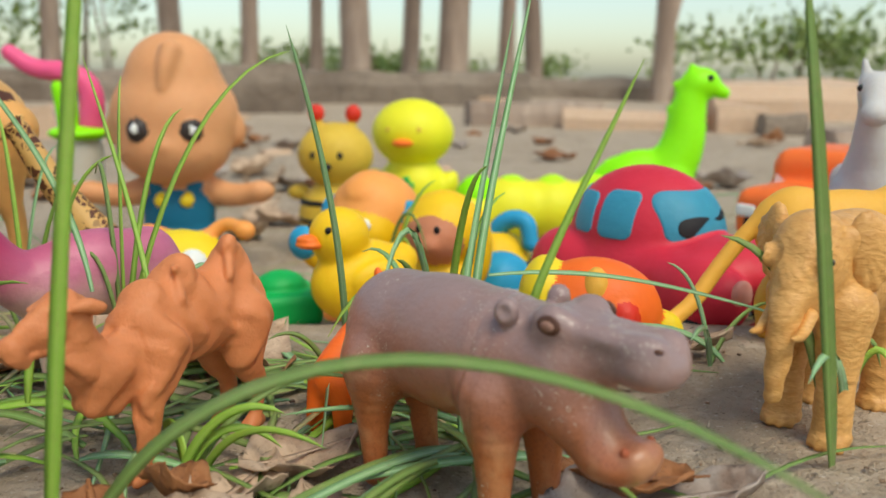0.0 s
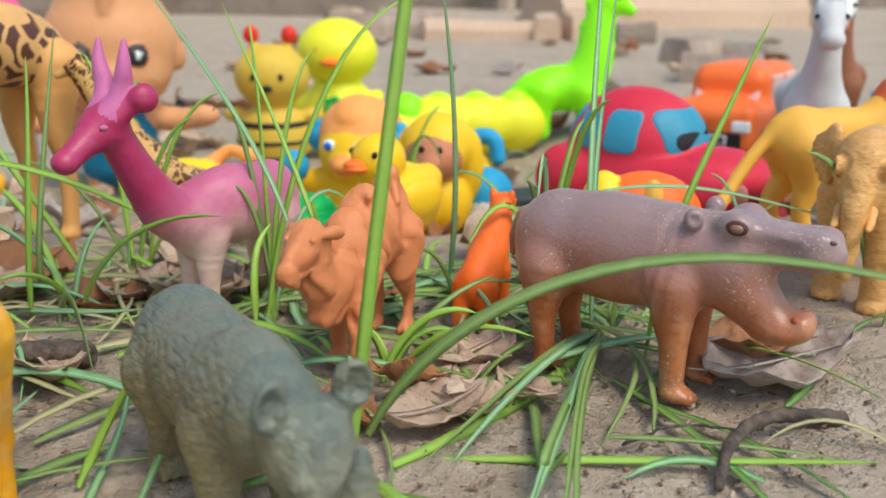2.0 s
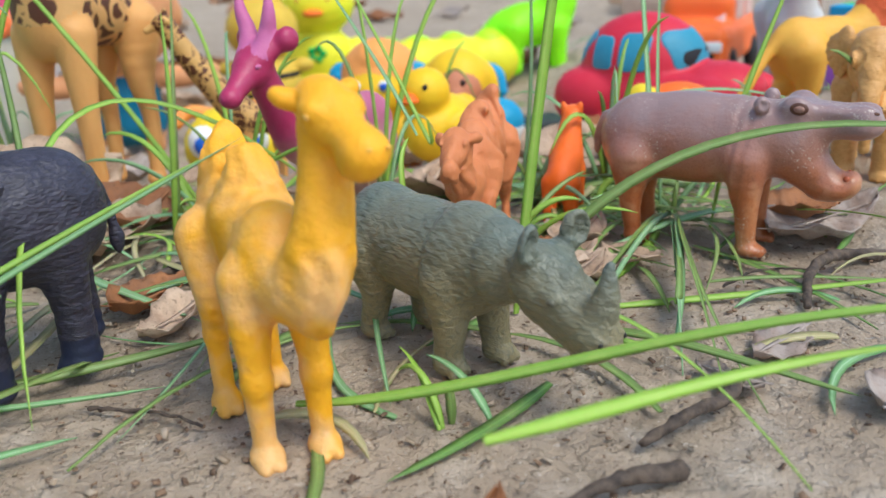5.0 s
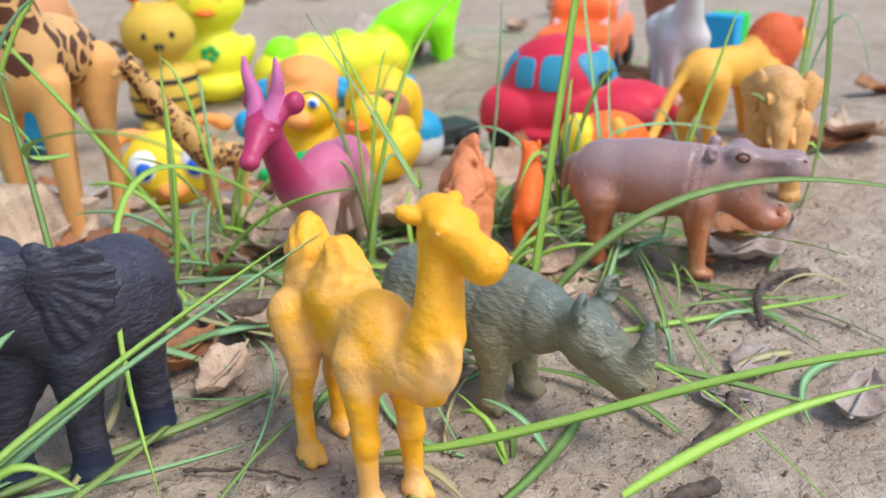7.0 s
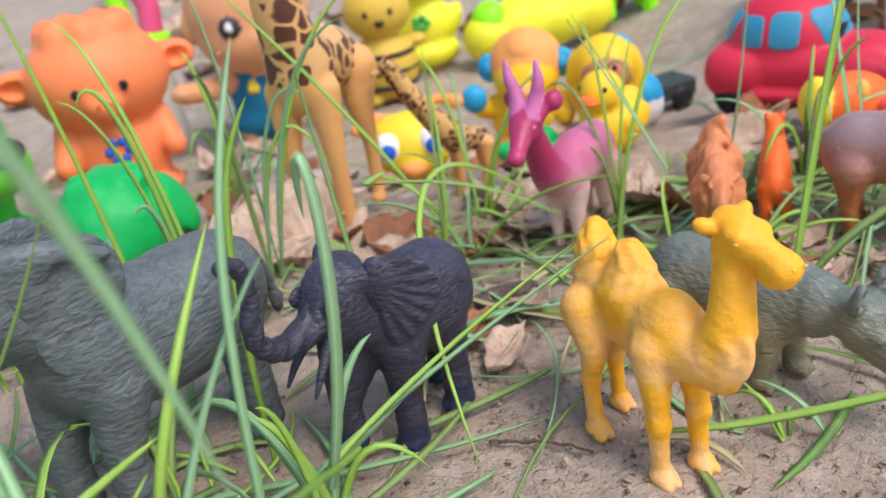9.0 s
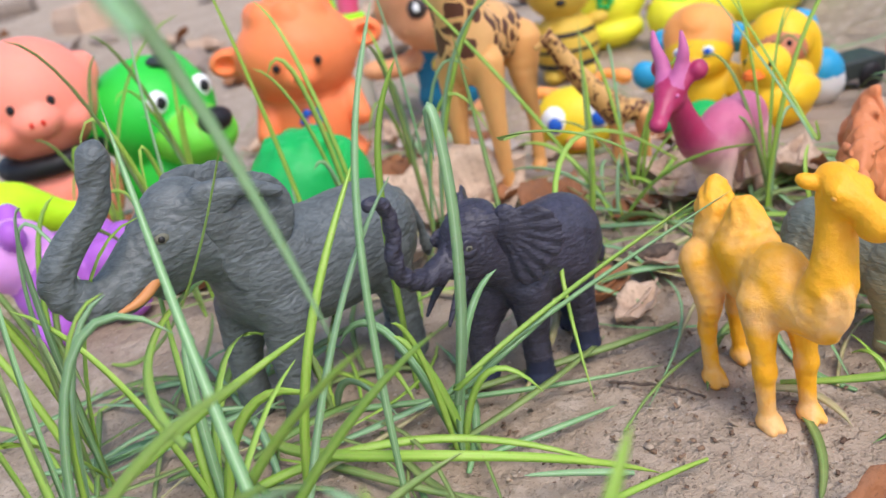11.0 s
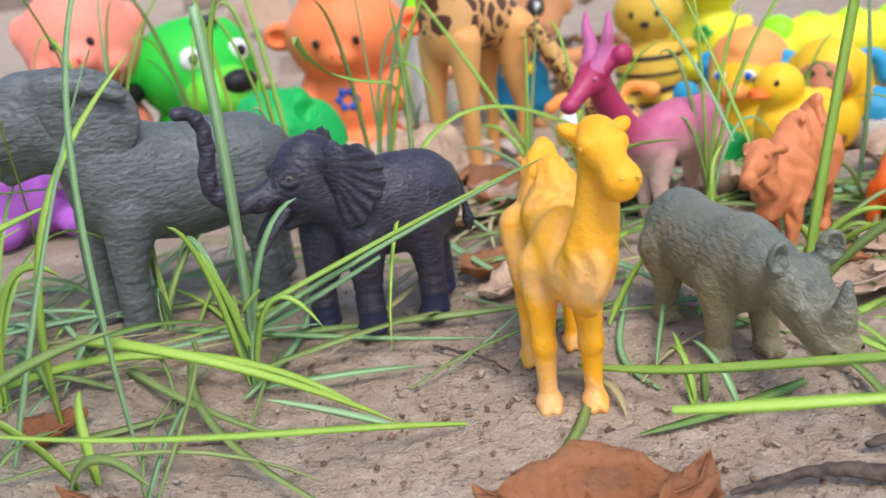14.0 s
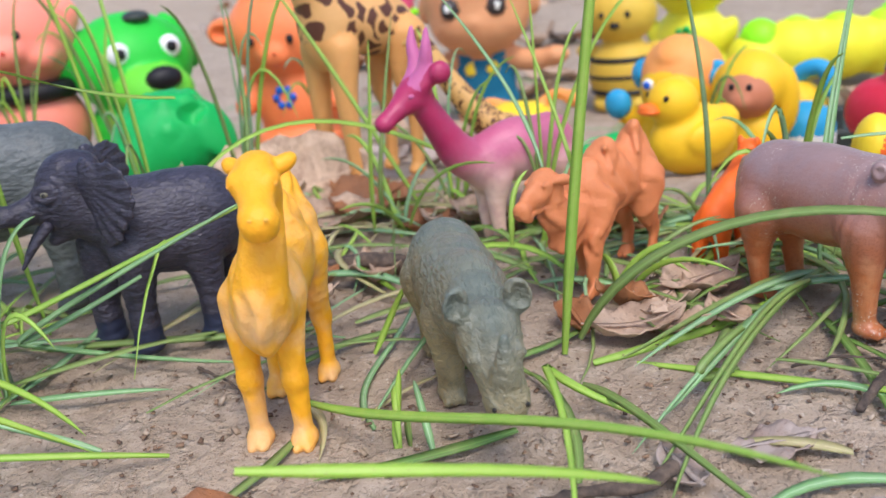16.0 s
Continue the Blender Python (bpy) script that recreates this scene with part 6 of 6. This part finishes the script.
litter_grass("flattened_grass", "flattened green grass between the elephants and antelope", 60, (-0.33, -0.08, 0.30, 0.46), 0.016, (2, 1, 0, 3), 12)
litter_grass("flattened_grass", "sparse green grass lying beneath the large elephant", 34, (-0.42, -0.22, 0.16, 0.27), 0.014, (0, 1, 2), 13)
litter_grass("flattened_grass", "tangled green and dry grass lying round the antelope", 50, (-0.2, 0.06, 0.29, 0.40), 0.012, (3, 1, 2, 2, 2), 16, 0.05, 0.13)
litter_grass("flattened_grass", "long flattened grass lying under the hippopotamus", 8, (0.01, 0.06, 0.25, 0.30), 0.008, (2, 2), 17, 0.04, 0.1)
litter_grass("flattened_grass", "long grass blades lying before the elephants", 16, (-0.36, -0.16, 0.15, 0.26), 0.010, (2, 1, 2), 18, 0.06, 0.14)
litter_grass("flattened_grass", "long tangled grass lying in front of the large elephant", 20, (-0.44, -0.27, 0.06, 0.24), 0.02, (2, 1, 2, 3), 19, 0.07, 0.16)
litter_grass("flattened_grass", "sparse grass blades lying on open clay", 24, (-0.13, 0.16, 0.15, 0.29), 0.006, (1, 2, 3), 14, 0.02, 0.07)
litter_grass("flattened_grass", "dry and green grass strewn behind the toys", 130, (-0.6, 0.5, 0.46, 1.2), 0.02, (3, 2, 1), 15, 0.04, 0.14)


# ---- dry leaves, twigs and crumbs ----
def leaf_paint(name, a, b):
    m = Mat(name, a, 0.7)
    m.mix(m.n("ShaderNodeObjectInfo").outputs["Random"], b)
    m.mix(m.band(m.noise(80, 5), 0.45, 0.7, 0, 0.7), lin(120, 88, 66))
    m.mix(m.band(m.noise(700, 3), 0.6, 0.68, 0, 0.5), lin(84, 58, 42))
    w = m.n("ShaderNodeTexWave", Vector=m.co, Scale=70.0, Distortion=2.0).outputs["Fac"]
    m.relief(w, 0.00015).relief(m.noise(260, 5), 0.0009)
    return m.done()


LEAF = [leaf_paint("leaf_tan", lin(208, 180, 152), lin(188, 160, 134)), leaf_paint("leaf_brown", lin(146, 92, 54), lin(166, 110, 66)), leaf_paint("leaf_grey", lin(186, 172, 160), lin(168, 152, 140))]


def leaf(x, y, z, turn, L, W, curl=0.3, bend=0.15, tilt=(0, 0), paint=0, seed=0):
    """A dry leaf, pointed oval with a stalk, curled across and bent along its length, with real thickness."""
    nu, nv = 16, 8
    r = random.Random(seed + int(x * 1000))
    u, v = np.meshgrid(np.linspace(0, 1, nu + 1), np.linspace(-1, 1, nv + 1), indexing="ij")
    prof = np.sin(np.pi * np.clip(u, 0.0, 1) ** 0.8) ** 0.75 + 0.015
    ph = r.uniform(0, 6)
    wav = 1 + (0.08 * np.sin(u * 23 + ph) + 0.1 * np.sin(u * 7 + ph * 2)) * np.abs(v)
    X = (u - 0.5) * L
    Y = v * prof * W * 0.5 * wav * np.cos(curl * 0.6 * np.abs(v))
    Z = curl * W * 0.5 * (v * prof) ** 2 + bend * L * (u - 0.5) ** 2 * 2 + 0.07 * W * np.sin(u * 9 + v * 3 + ph) + 0.03 * W * np.sin(u * 21 - v * 7 + ph) + 0.02 * W * np.sin(u * 40) * np.abs(v)
    Z -= Z.min()
    th = 0.0005
    top = np.stack([X, Y, Z + th], -1).reshape(-1, 3)
    bot = np.stack([X, Y, Z], -1).reshape(-1, 3)
    n = len(top)
    f = []
    for i in range(nu):
        for j in range(nv):
            a = i * (nv + 1) + j
            f += [(a, a + nv + 1, a + nv + 2, a + 1), (n + a, n + a + 1, n + a + nv + 2, n + a + nv + 1)]
    for i in range(nu):
        a, b = i * (nv + 1), (i + 1) * (nv + 1)
        f.append((a, n + a, n + b, b))
        a, b = a + nv, b + nv
        f.append((a, b, n + b, n + a))
    ob = new("dry_leaf", mesh_of("dry_leaf", np.concatenate([top, bot]), f, [LEAF[paint]]))
    ob.matrix_world = pose(x, y, float(ground_z(x, y)) + z, tilt[0], tilt[1], turn)
    tagged(ob, ("dry tan leaf, curled, lying on the clay", "dark brown curled dry leaf lying on clay", "pale grey dry leaf lying on the clay")[paint], "leaf", "fallen dry leaves")
    k = strip((-L * 0.6, 0, float(Z[0].mean()) + 0.001), (-L * 0.3, 0, float(Z[4, 4]) + 0.0012), (L * 0.1, 0, float(Z[9, 4]) + 0.0012), (L * 0.45, 0, float(Z[15, 4]) + 0.001), 0.16, 12, (0, 0, 1))
    s = new("midrib", mesh_of("midrib", k[0], k[1], [LEAF[paint]]))
    s.parent = ob
    return ob


leaf(-0.006, 0.248, 0.002, 20, 0.036, 0.020, 0.6, 0.4, (10, -4), 0)
leaf(0.004, 0.270, 0.002, 75, 0.040, 0.024, 0.4, 0.2, (-6, 4), 0)
leaf(0.026, 0.262, 0.001, 120, 0.028, 0.016, 0.4, 0.3, (0, 0), 0)
leaf(-0.014, 0.262, 0.006, 150, 0.026, 0.016, 0.9, 0.4, (18, 0), 1)
leaf(0.012, 0.252, 0.001, 200, 0.022, 0.014, 0.7, 0.3, (10, 6), 0)
leaf(0.016, 0.290, 0.002, 40, 0.040, 0.024, 0.4, 0.3, (4, 0), 0)
leaf(-0.030, 0.255, 0.001, 300, 0.024, 0.016, 0.7, 0.4, (0, 8), 1)
leaf(0.112, 0.258, 0.001, 10, 0.060, 0.032, 0.3, 0.25, (0, -4), 2)
leaf(0.104, 0.270, 0.004, 160, 0.040, 0.024, 0.6, 0.3, (0, 0), 1)
leaf(-0.225, 0.425, 0.0, 25, 0.105, 0.075, 0.55, 0.3, (34, -6), 0)
leaf(-0.165, 0.400, 0.0, 60, 0.06, 0.04, 0.5, 0.3, (16, 0), 1)
leaf(-0.100, 0.420, 0.0, 110, 0.06, 0.04, 0.6, 0.2, (10, 0), 0)
leaf(0.068, 0.425, 0.0, 10, 0.075, 0.045, 0.3, 0.25, (34, 4), 0)
leaf(-0.055, 0.375, 0.0, 200, 0.06, 0.035, 0.5, 0.3, (8, 0), 0)
leaf(-0.104, 0.106, 0.0, 14, 0.058, 0.030, 0.9, 0.4, (12, 4), 1)
leaf(-0.082, 0.108, 0.002, 70, 0.03, 0.018, 0.9, 0.5, (10, -8), 1)
leaf(-0.124, 0.108, 0.0, 170, 0.034, 0.020, 0.5, 0.3, (4, 0), 1)
leaf(0.036, 0.178, 0.0, 200, 0.026, 0.016, 0.2, 0.15, (0, 3), 2)
leaf(0.050, 0.140, 0.0, 30, 0.036, 0.02, 0.5, 0.3, (6, 0), 2)
leaf(0.010, 0.165, 0.0, 120, 0.022, 0.013, 0.2, 0.2, (0, 0), 2)
leaf(-0.285, 0.132, 0.0, 60, 0.024, 0.016, 0.8, 0.3, (10, 0), 1)
leaf(-0.245, 0.098, 0.001, 170, 0.04, 0.010, 0.3, 0.3, (0, 0), 1)
leaf(-0.158, 0.285, 0.001, 40, 0.034, 0.022, 0.7, 0.4, (8, 0), 1)
leaf(-0.148, 0.262, 0.001, 220, 0.03, 0.02, 0.7, 0.4, (0, 8), 0)
leaf(-0.13, 0.30, 0.001, 120, 0.04, 0.024, 0.6, 0.4, (6, 4), 0)
lr = random.Random(21)
for i in range(46):
    x, y = lr.uniform(-0.62, 0.5), lr.uniform(0.34, 1.15)
    leaf(x, y, 0.001, lr.uniform(0, 360), lr.uniform(0.04, 0.085), lr.uniform(0.025, 0.05), lr.uniform(0.2, 0.9), lr.uniform(0.1, 0.5), (lr.uniform(-10, 22), lr.uniform(-8, 8)), lr.choice((0, 0, 0, 1, 2)), i)

for i in range(38):
    x, y = lr.uniform(-0.42, 0.14), lr.uniform(0.35, 0.72)
    leaf(x, y, 0.001, lr.uniform(0, 360), lr.uniform(0.03, 0.06), lr.uniform(0.018, 0.035), lr.uniform(0.3, 1.0), lr.uniform(0.1, 0.5), (lr.uniform(-8, 18), lr.uniform(-8, 8)), lr.choice((0, 0, 2, 1)), i + 60)

m = Mat("bark_twig", lin(104, 88, 74), 0.85)
m.mix(m.band(m.noise(260, 4), 0.4, 0.65), lin(64, 54, 48))
m.relief(m.noise(400, 5), 0.0012)
M["twig"] = m.done()


def twig(points, r0, r1, label="grey-brown dry twig lying on the clay"):
    v, q, _ = surface([T([[c * 100 for c in p] for p in points], np.linspace(r0, r1, len(points)))], 0.05, 0.05)
    v = v * 0.01
    v += np.array([[0.0006 * noise.noise(Vector(p) * 320), 0.0006 * noise.noise(Vector(p) * 320 + Vector((7, 0, 0))), 0.0006 * noise.noise(Vector(p) * 320 + Vector((0, 9, 0)))] for p in v])
    tagged(new("twig", mesh_of("twig", v, q, [M["twig"]])), label, "twig", "twigs")


twig([(-0.030, 0.140, 0.003), (-0.012, 0.146, 0.006), (0.0, 0.150, 0.004), (0.008, 0.158, 0.006)], 0.14, 0.24)
twig([(-0.070, 0.118, 0.002), (-0.045, 0.126, 0.005), (-0.028, 0.126, 0.003)], 0.10, 0.26)
twig([(0.062, 0.200, 0.002), (0.072, 0.215, 0.007), (0.090, 0.226, 0.008), (0.115, 0.228, 0.003)], 0.14, 0.26)
twig([(-0.165, 0.300, 0.003), (-0.140, 0.312, 0.006), (-0.120, 0.310, 0.004)], 0.3, 0.5, "pale broken twig lying behind the elephant")
twig([(-0.172, 0.212, 0.001), (-0.150, 0.200, 0.002), (-0.140, 0.19, 0.001)], 0.07, 0.05)
twig([(-0.270, 0.125, 0.002), (-0.245, 0.140, 0.003), (-0.225, 0.143, 0.002)], 0.09, 0.05, "thin straw lying on the clay")
twig([(0.045, 0.225, 0.002), (0.065, 0.232, 0.004), (0.085, 0.226, 0.002)], 0.06, 0.05, "thin straw lying on the clay")


def crumbs(name, label, count, spots, size, paint, seed):
    r = random.Random(seed)
    Vs, fs, base = [], [], 0
    for i in range(count):
        cx, cy, sx, sy = r.choice(spots)
        x, y = r.gauss(cx, sx), r.gauss(cy, sy)
        s = size * r.uniform(0.3, 1.0) ** 1.5
        R = np.array(Euler((r.uniform(-.5, .5), r.uniform(-.5, .5), r.uniform(0, 6.28))).to_matrix())
        box = np.array([(a, b, c) for a in (-1, 1) for b in (-1, 1) for c in (-1, 1)], float)
        box *= np.array([r.uniform(0.5, 1.2), r.uniform(0.3, 0.8), r.uniform(0.08, 0.28)]) * s
        box += np.array([[r.uniform(-.3, .3) * s for _ in range(3)] for _ in range(8)]) * 0.6
        Vs.append(box @ R.T + (x, y, float(ground_z(x, y)) + 0.0004))
        fs += [tuple(base + k for k in q) for q in ((0, 1, 3, 2), (4, 6, 7, 5), (0, 4, 5, 1), (2, 3, 7, 6), (0, 2, 6, 4), (1, 5, 7, 3))]
        base += 8
    ob = new(name, mesh_of(name, np.concatenate(Vs), fs, [paint], smooth=False))
    tagged(ob, label, "debris", kind="stuff")


m = Mat("crumb_dark", lin(96, 74, 58), 0.9)
m.mix(m.n("ShaderNodeNewGeometry").outputs["Random Per Island"], lin(150, 122, 96))
M["crumb"] = m.done()
m = Mat("crumb_clay", lin(196, 178, 156), 0.95)
m.mix(m.n("ShaderNodeNewGeometry").outputs["Random Per Island"], lin(160, 140, 116))
M["crumb_clay"] = m.done()
OPEN = [(0.03, 0.235, 0.045, 0.03), (-0.15, 0.19, 0.03, 0.035), (-0.06, 0.15, 0.05, 0.03), (-0.16, 0.30, 0.03, 0.03), (0.08, 0.22, 0.03, 0.03), (-0.2, 0.15, 0.06, 0.04), (-0.05, 0.22, 0.12, 0.06), (-0.15, 0.42, 0.2, 0.12), (0.2, 0.3, 0.1, 0.1)]
crumbs("leaf_crumbs", "scattered dark crumbs of leaf and bark", 1500, OPEN, 0.0012, M["crumb"], 3)
crumbs("clay_crumbs", "scattered pale lumps of dry clay", 260, OPEN, 0.0018, M["crumb_clay"], 4)


# ---- yard behind: low wall, rubble, trees and bushes ----
m = Mat("mud_wall", lin(150, 134, 118), 0.95)
m.mix(m.band(m.noise(2.5, 5), 0.4, 0.65), lin(120, 104, 90))
m.relief(m.noise(8, 6), 0.05)
M["mud"] = m.done()
m = Mat("tree_bark", lin(150, 128, 112), 0.9)
m.mix(m.band(m.noise(6, 5, co=m.stretch(1, 1, 0.25)), 0.4, 0.65), lin(186, 164, 146))
m.relief(m.noise(14, 6, co=m.stretch(1, 1, 0.2)), 0.04)
M["bark"] = m.done()
m = Mat("tree_leaf", lin(96, 122, 56), 0.6)
m.mix(m.n("ShaderNodeNewGeometry").outputs["Random Per Island"], lin(140, 156, 84))
M["leaf"] = m.done()
GROUND_FAR = float(ground_z(0, 6))


def slab(name, label, category, x, y, L, W, H, turn, paint, kind="", seed=1):
    r = random.Random(seed)
    nx, nz = max(4, int(L / 0.12)), 5
    prof = [(-W / 2, 0), (-W / 2, H * 0.6), (-W * 0.4, H * 0.95), (0, H), (W * 0.4, H * 0.95), (W / 2, H * 0.6), (W / 2, 0)]
    V = []
    for i in range(nx + 1):
        for py, pz in prof:
            k = 1 + 0.16 * noise.noise((i * 0.33 + seed * 9, py * 4, pz * 4))
            V.append((-L / 2 + L * i / nx, py * k, pz * k - 0.02))
    p = len(prof)
    f = [(i * p + j, i * p + j + 1, (i + 1) * p + j + 1, (i + 1) * p + j) for i in range(nx) for j in range(p - 1)]
    bm = bmesh.new()
    vs = [bm.verts.new(v) for v in V]
    for q in f:
        bm.faces.new([vs[k] for k in q])
    bm.faces.new([vs[k] for k in range(p)])
    bm.faces.new([vs[nx * p + k] for k in range(p)][::-1])
    me = bpy.data.meshes.new(name)
    bm.to_mesh(me)
    bm.free()
    me.materials.append(M[paint])
    ob = new(name, me)
    ob.matrix_world = pose(x, y, GROUND_FAR, 0, 0, turn)
    return tagged(ob, label, category, kind=kind)


slab("wall_back", "low weathered mud wall at the end of the yard", "wall", -4.2, 6.4, 9.5, 0.35, 0.24, -3, "mud", "structure", 2)
slab("wall_side", "low weathered mud bank under the trees", "wall", 6.5, 8.2, 12.0, 0.6, 0.2, 4, "mud", "structure", 3)
M["brick_pale"] = rubber("brick_pale", lin(206, 176, 150), 0.9, 0.4)
slab("sand_mound", "pale sandy rubble heap", "rubble", 1.75, 4.2, 1.3, 0.5, 0.20, 8, "brick_pale", "", 4)
slab("sand_mound", "low pale brick heap on the ground", "rubble", 0.75, 3.4, 0.6, 0.25, 0.09, -5, "brick_pale", "", 5)
slab("log", "dark weathered log lying on the ground", "log", 0.30, 3.6, 0.42, 0.14, 0.12, 12, "bark", "", 6)
slab("stone", "dark stone on the yard ground", "stone", 1.02, 2.3, 0.14, 0.1, 0.09, 30, "bark", "", 7)
slab("stone", "grey stone block at the yard's edge", "stone", -0.95, 4.4, 0.5, 0.3, 0.26, 5, "mud", "", 8)


yr = random.Random(77)
for i in range(26):
    d = yr.uniform(1.5, 5.2)
    x = yr.uniform(-0.62, 0.62) * d + 0.1
    w = yr.uniform(0.05, 0.16) * (0.5 + d * 0.3)
    slab("rubble_piece", ("broken brown brick lying on the yard", "weathered clay lump on the yard", "dark wood scrap lying on the yard")[i % 3], "rubble", x, d, w, w * yr.uniform(0.4, 0.8), w * yr.uniform(0.25, 0.6), yr.uniform(0, 180), ("brick_pale", "mud", "bark")[i % 3], "", 20 + i)
for i in range(60):
    d = yr.uniform(1.15, 3.2)
    leaf(yr.uniform(-0.6, 0.6) * d, d, 0.002, yr.uniform(0, 360), yr.uniform(0.06, 0.13), yr.uniform(0.04, 0.075), yr.uniform(0.2, 0.9), yr.uniform(0.1, 0.5), (yr.uniform(-10, 25), yr.uniform(-10, 10)), yr.choice((0, 1, 1, 2)), 200 + i)


def leaf_cloud(r, count, centre, spread, size):
    V, f = [], []
    for i in range(count):
        c = Vector([r.gauss(centre[k], spread[k]) for k in range(3)])
        R = Euler((r.uniform(0, 6.3), r.uniform(0, 6.3), r.uniform(0, 6.3))).to_matrix()
        s = size * r.uniform(0.6, 1.3)
        b = len(V)
        for q in ((-1, 0, 0), (-0.2, -0.42, 0.1), (1, 0, 0), (-0.2, 0.42, 0.1)):
            V.append(c + R @ Vector(q) * s)
        f.append((b, b + 1, b + 2, b + 3))
    return V, f


def tree(x, y, r0, H, leanx, fork, seed):
    r = random.Random(seed)
    ob = new("tree")
    ob.location = (x, y, GROUND_FAR - 0.05)
    tagged(ob, "tall tree with pale brown bark and thin crown", "tree", "trees behind the yard")
    lines = [[(0, 0, 0), (leanx * 0.3, 0, H * 0.3), (leanx * 0.6, r.uniform(-.1, .1), H * 0.65), (leanx, 0, H)]]
    rad = [[r0 * 1.25, r0, r0 * 0.75, r0 * 0.3]]
    if fork:
        lines.append([(leanx * 0.05, 0, H * 0.09), (fork * 0.3, 0.1, H * 0.25), (fork, 0.2, H * 0.8)])
        rad.append([r0 * 0.7, r0 * 0.6, r0 * 0.25])
    for i in range(4):
        a, z = r.uniform(0, 6.28), H * r.uniform(0.55, 0.85)
        lines.append([(leanx * z / H, 0, z), (leanx * z / H + math.cos(a) * 0.5, math.sin(a) * 0.5, z + 0.5), (leanx * z / H + math.cos(a) * 1.2, math.sin(a) * 1.2, z + 0.9)])
        rad.append([r0 * 0.35, r0 * 0.2, r0 * 0.08])
    for i, (ln, rd) in enumerate(zip(lines, rad)):
        seg, V, f = 10, [], []
        pts = np.array(ln, float)
        s = np.linspace(0, len(pts) - 1, 5 * (len(pts) - 1) + 1)
        P = np.stack([np.interp(s, range(len(pts)), pts[:, k]) for k in range(3)], -1)
        R = np.interp(s, range(len(pts)), rd)
        for j, (p, q) in enumerate(zip(P, R)):
            for k in range(seg):
                a = 6.2832 * k / seg
                w = q * (1 + 0.14 * noise.noise((math.cos(a) * 1.5 + seed, math.sin(a) * 1.5, j * 0.5)))
                V.append((p[0] + w * math.cos(a), p[1] + w * math.sin(a), p[2]))
        for j in range(len(P) - 1):
            for k in range(seg):
                l = (k + 1) % seg
                f.append((j * seg + k, j * seg + l, (j + 1) * seg + l, (j + 1) * seg + k))
        t = new("trunk" if i == 0 else "limb", mesh_of("trunk", V, f, [M["bark"]]))
        t.parent = ob
    V, f = [], []
    for i in range(7):
        v2, f2 = leaf_cloud(r, 110, (leanx + r.uniform(-1.2, 1.2), r.uniform(-1.2, 1.2), H * r.uniform(0.8, 1.1)), (0.45, 0.45, 0.35), 0.09)
        b = len(V)
        V += v2
        f += [tuple(k + b for k in q) for q in f2]
    c = new("crown", mesh_of("crown", [tuple(p) for p in V], f, [M["leaf"]], smooth=False))
    c.parent = ob


TR = ((-3.4, 7.6, .10, 0.2, 0), (-2.6, 8.4, .13, -0.2, 0), (-1.62, 7.2, .085, 0.1, 0), (-1.12, 7.4, .07, 0.1, 0), (-0.74, 7.0, .14, -0.1, 0), (-0.42, 8.6, .10, 0.2, 0),
      (0.0, 7.6, .15, 0.1, 0), (0.46, 8.0, .085, 0.15, 0), (0.78, 8.6, .10, -0.3, 0), (1.66, 7.2, .10, 0.15, 0.8), (4.6, 8.8, .12, 0.2, 0), (-4.6, 8.0, .12, 0, 0))
for i, (x, y, r0, ln, fk) in enumerate(TR):
    tree(x, y, r0 * 0.72, 5.5, ln, fk, 40 + i)


def bush(x, y, w, h, n, seed):
    r = random.Random(seed)
    V, f = [], []
    for i in range(9):
        v2, f2 = leaf_cloud(r, n // 9, (r.uniform(-w, w), r.uniform(-0.3, 0.3), h * r.uniform(0.25, 0.8)), (w * 0.2, 0.2, h * 0.16), 0.06)
        b = len(V)
        V += v2
        f += [tuple(k + b for k in q) for q in f2]
    ob = new("bush", mesh_of("bush", [tuple(p) for p in V], f, [M["leaf"]], smooth=False))
    ob.location = (x, y, GROUND_FAR)
    tagged(ob, "loose green bush beyond the yard wall", "bush", "bushes behind the yard")
    for i in range(5):
        sx, tx = r.uniform(-w, w) * 0.6, r.uniform(-0.2, 0.2)
        k = strip((sx, 0, -0.03), (sx, 0, h * 0.3), (sx + tx, 0, h * 0.5), (sx + tx, 0, h * 0.8), 2.5, 6)
        s = new("stem", mesh_of("stem", k[0], k[1], [M["bark"]]))
        s.parent = ob


for i, (x, y, w, h) in enumerate(((3.6, 9.0, 1.2, 0.8), (5.4, 9.5, 1.4, 1.6), (-1.9, 12.0, 1.4, 0.7), (-4.4, 9.6, 1.4, 1.7), (-6.4, 9.0, 1.5, 1.8), (0.2, 13.0, 1.2, 0.5), (7.5, 10.0, 1.6, 1.8))):
    bush(x, y, w, h, 1100, 70 + i)
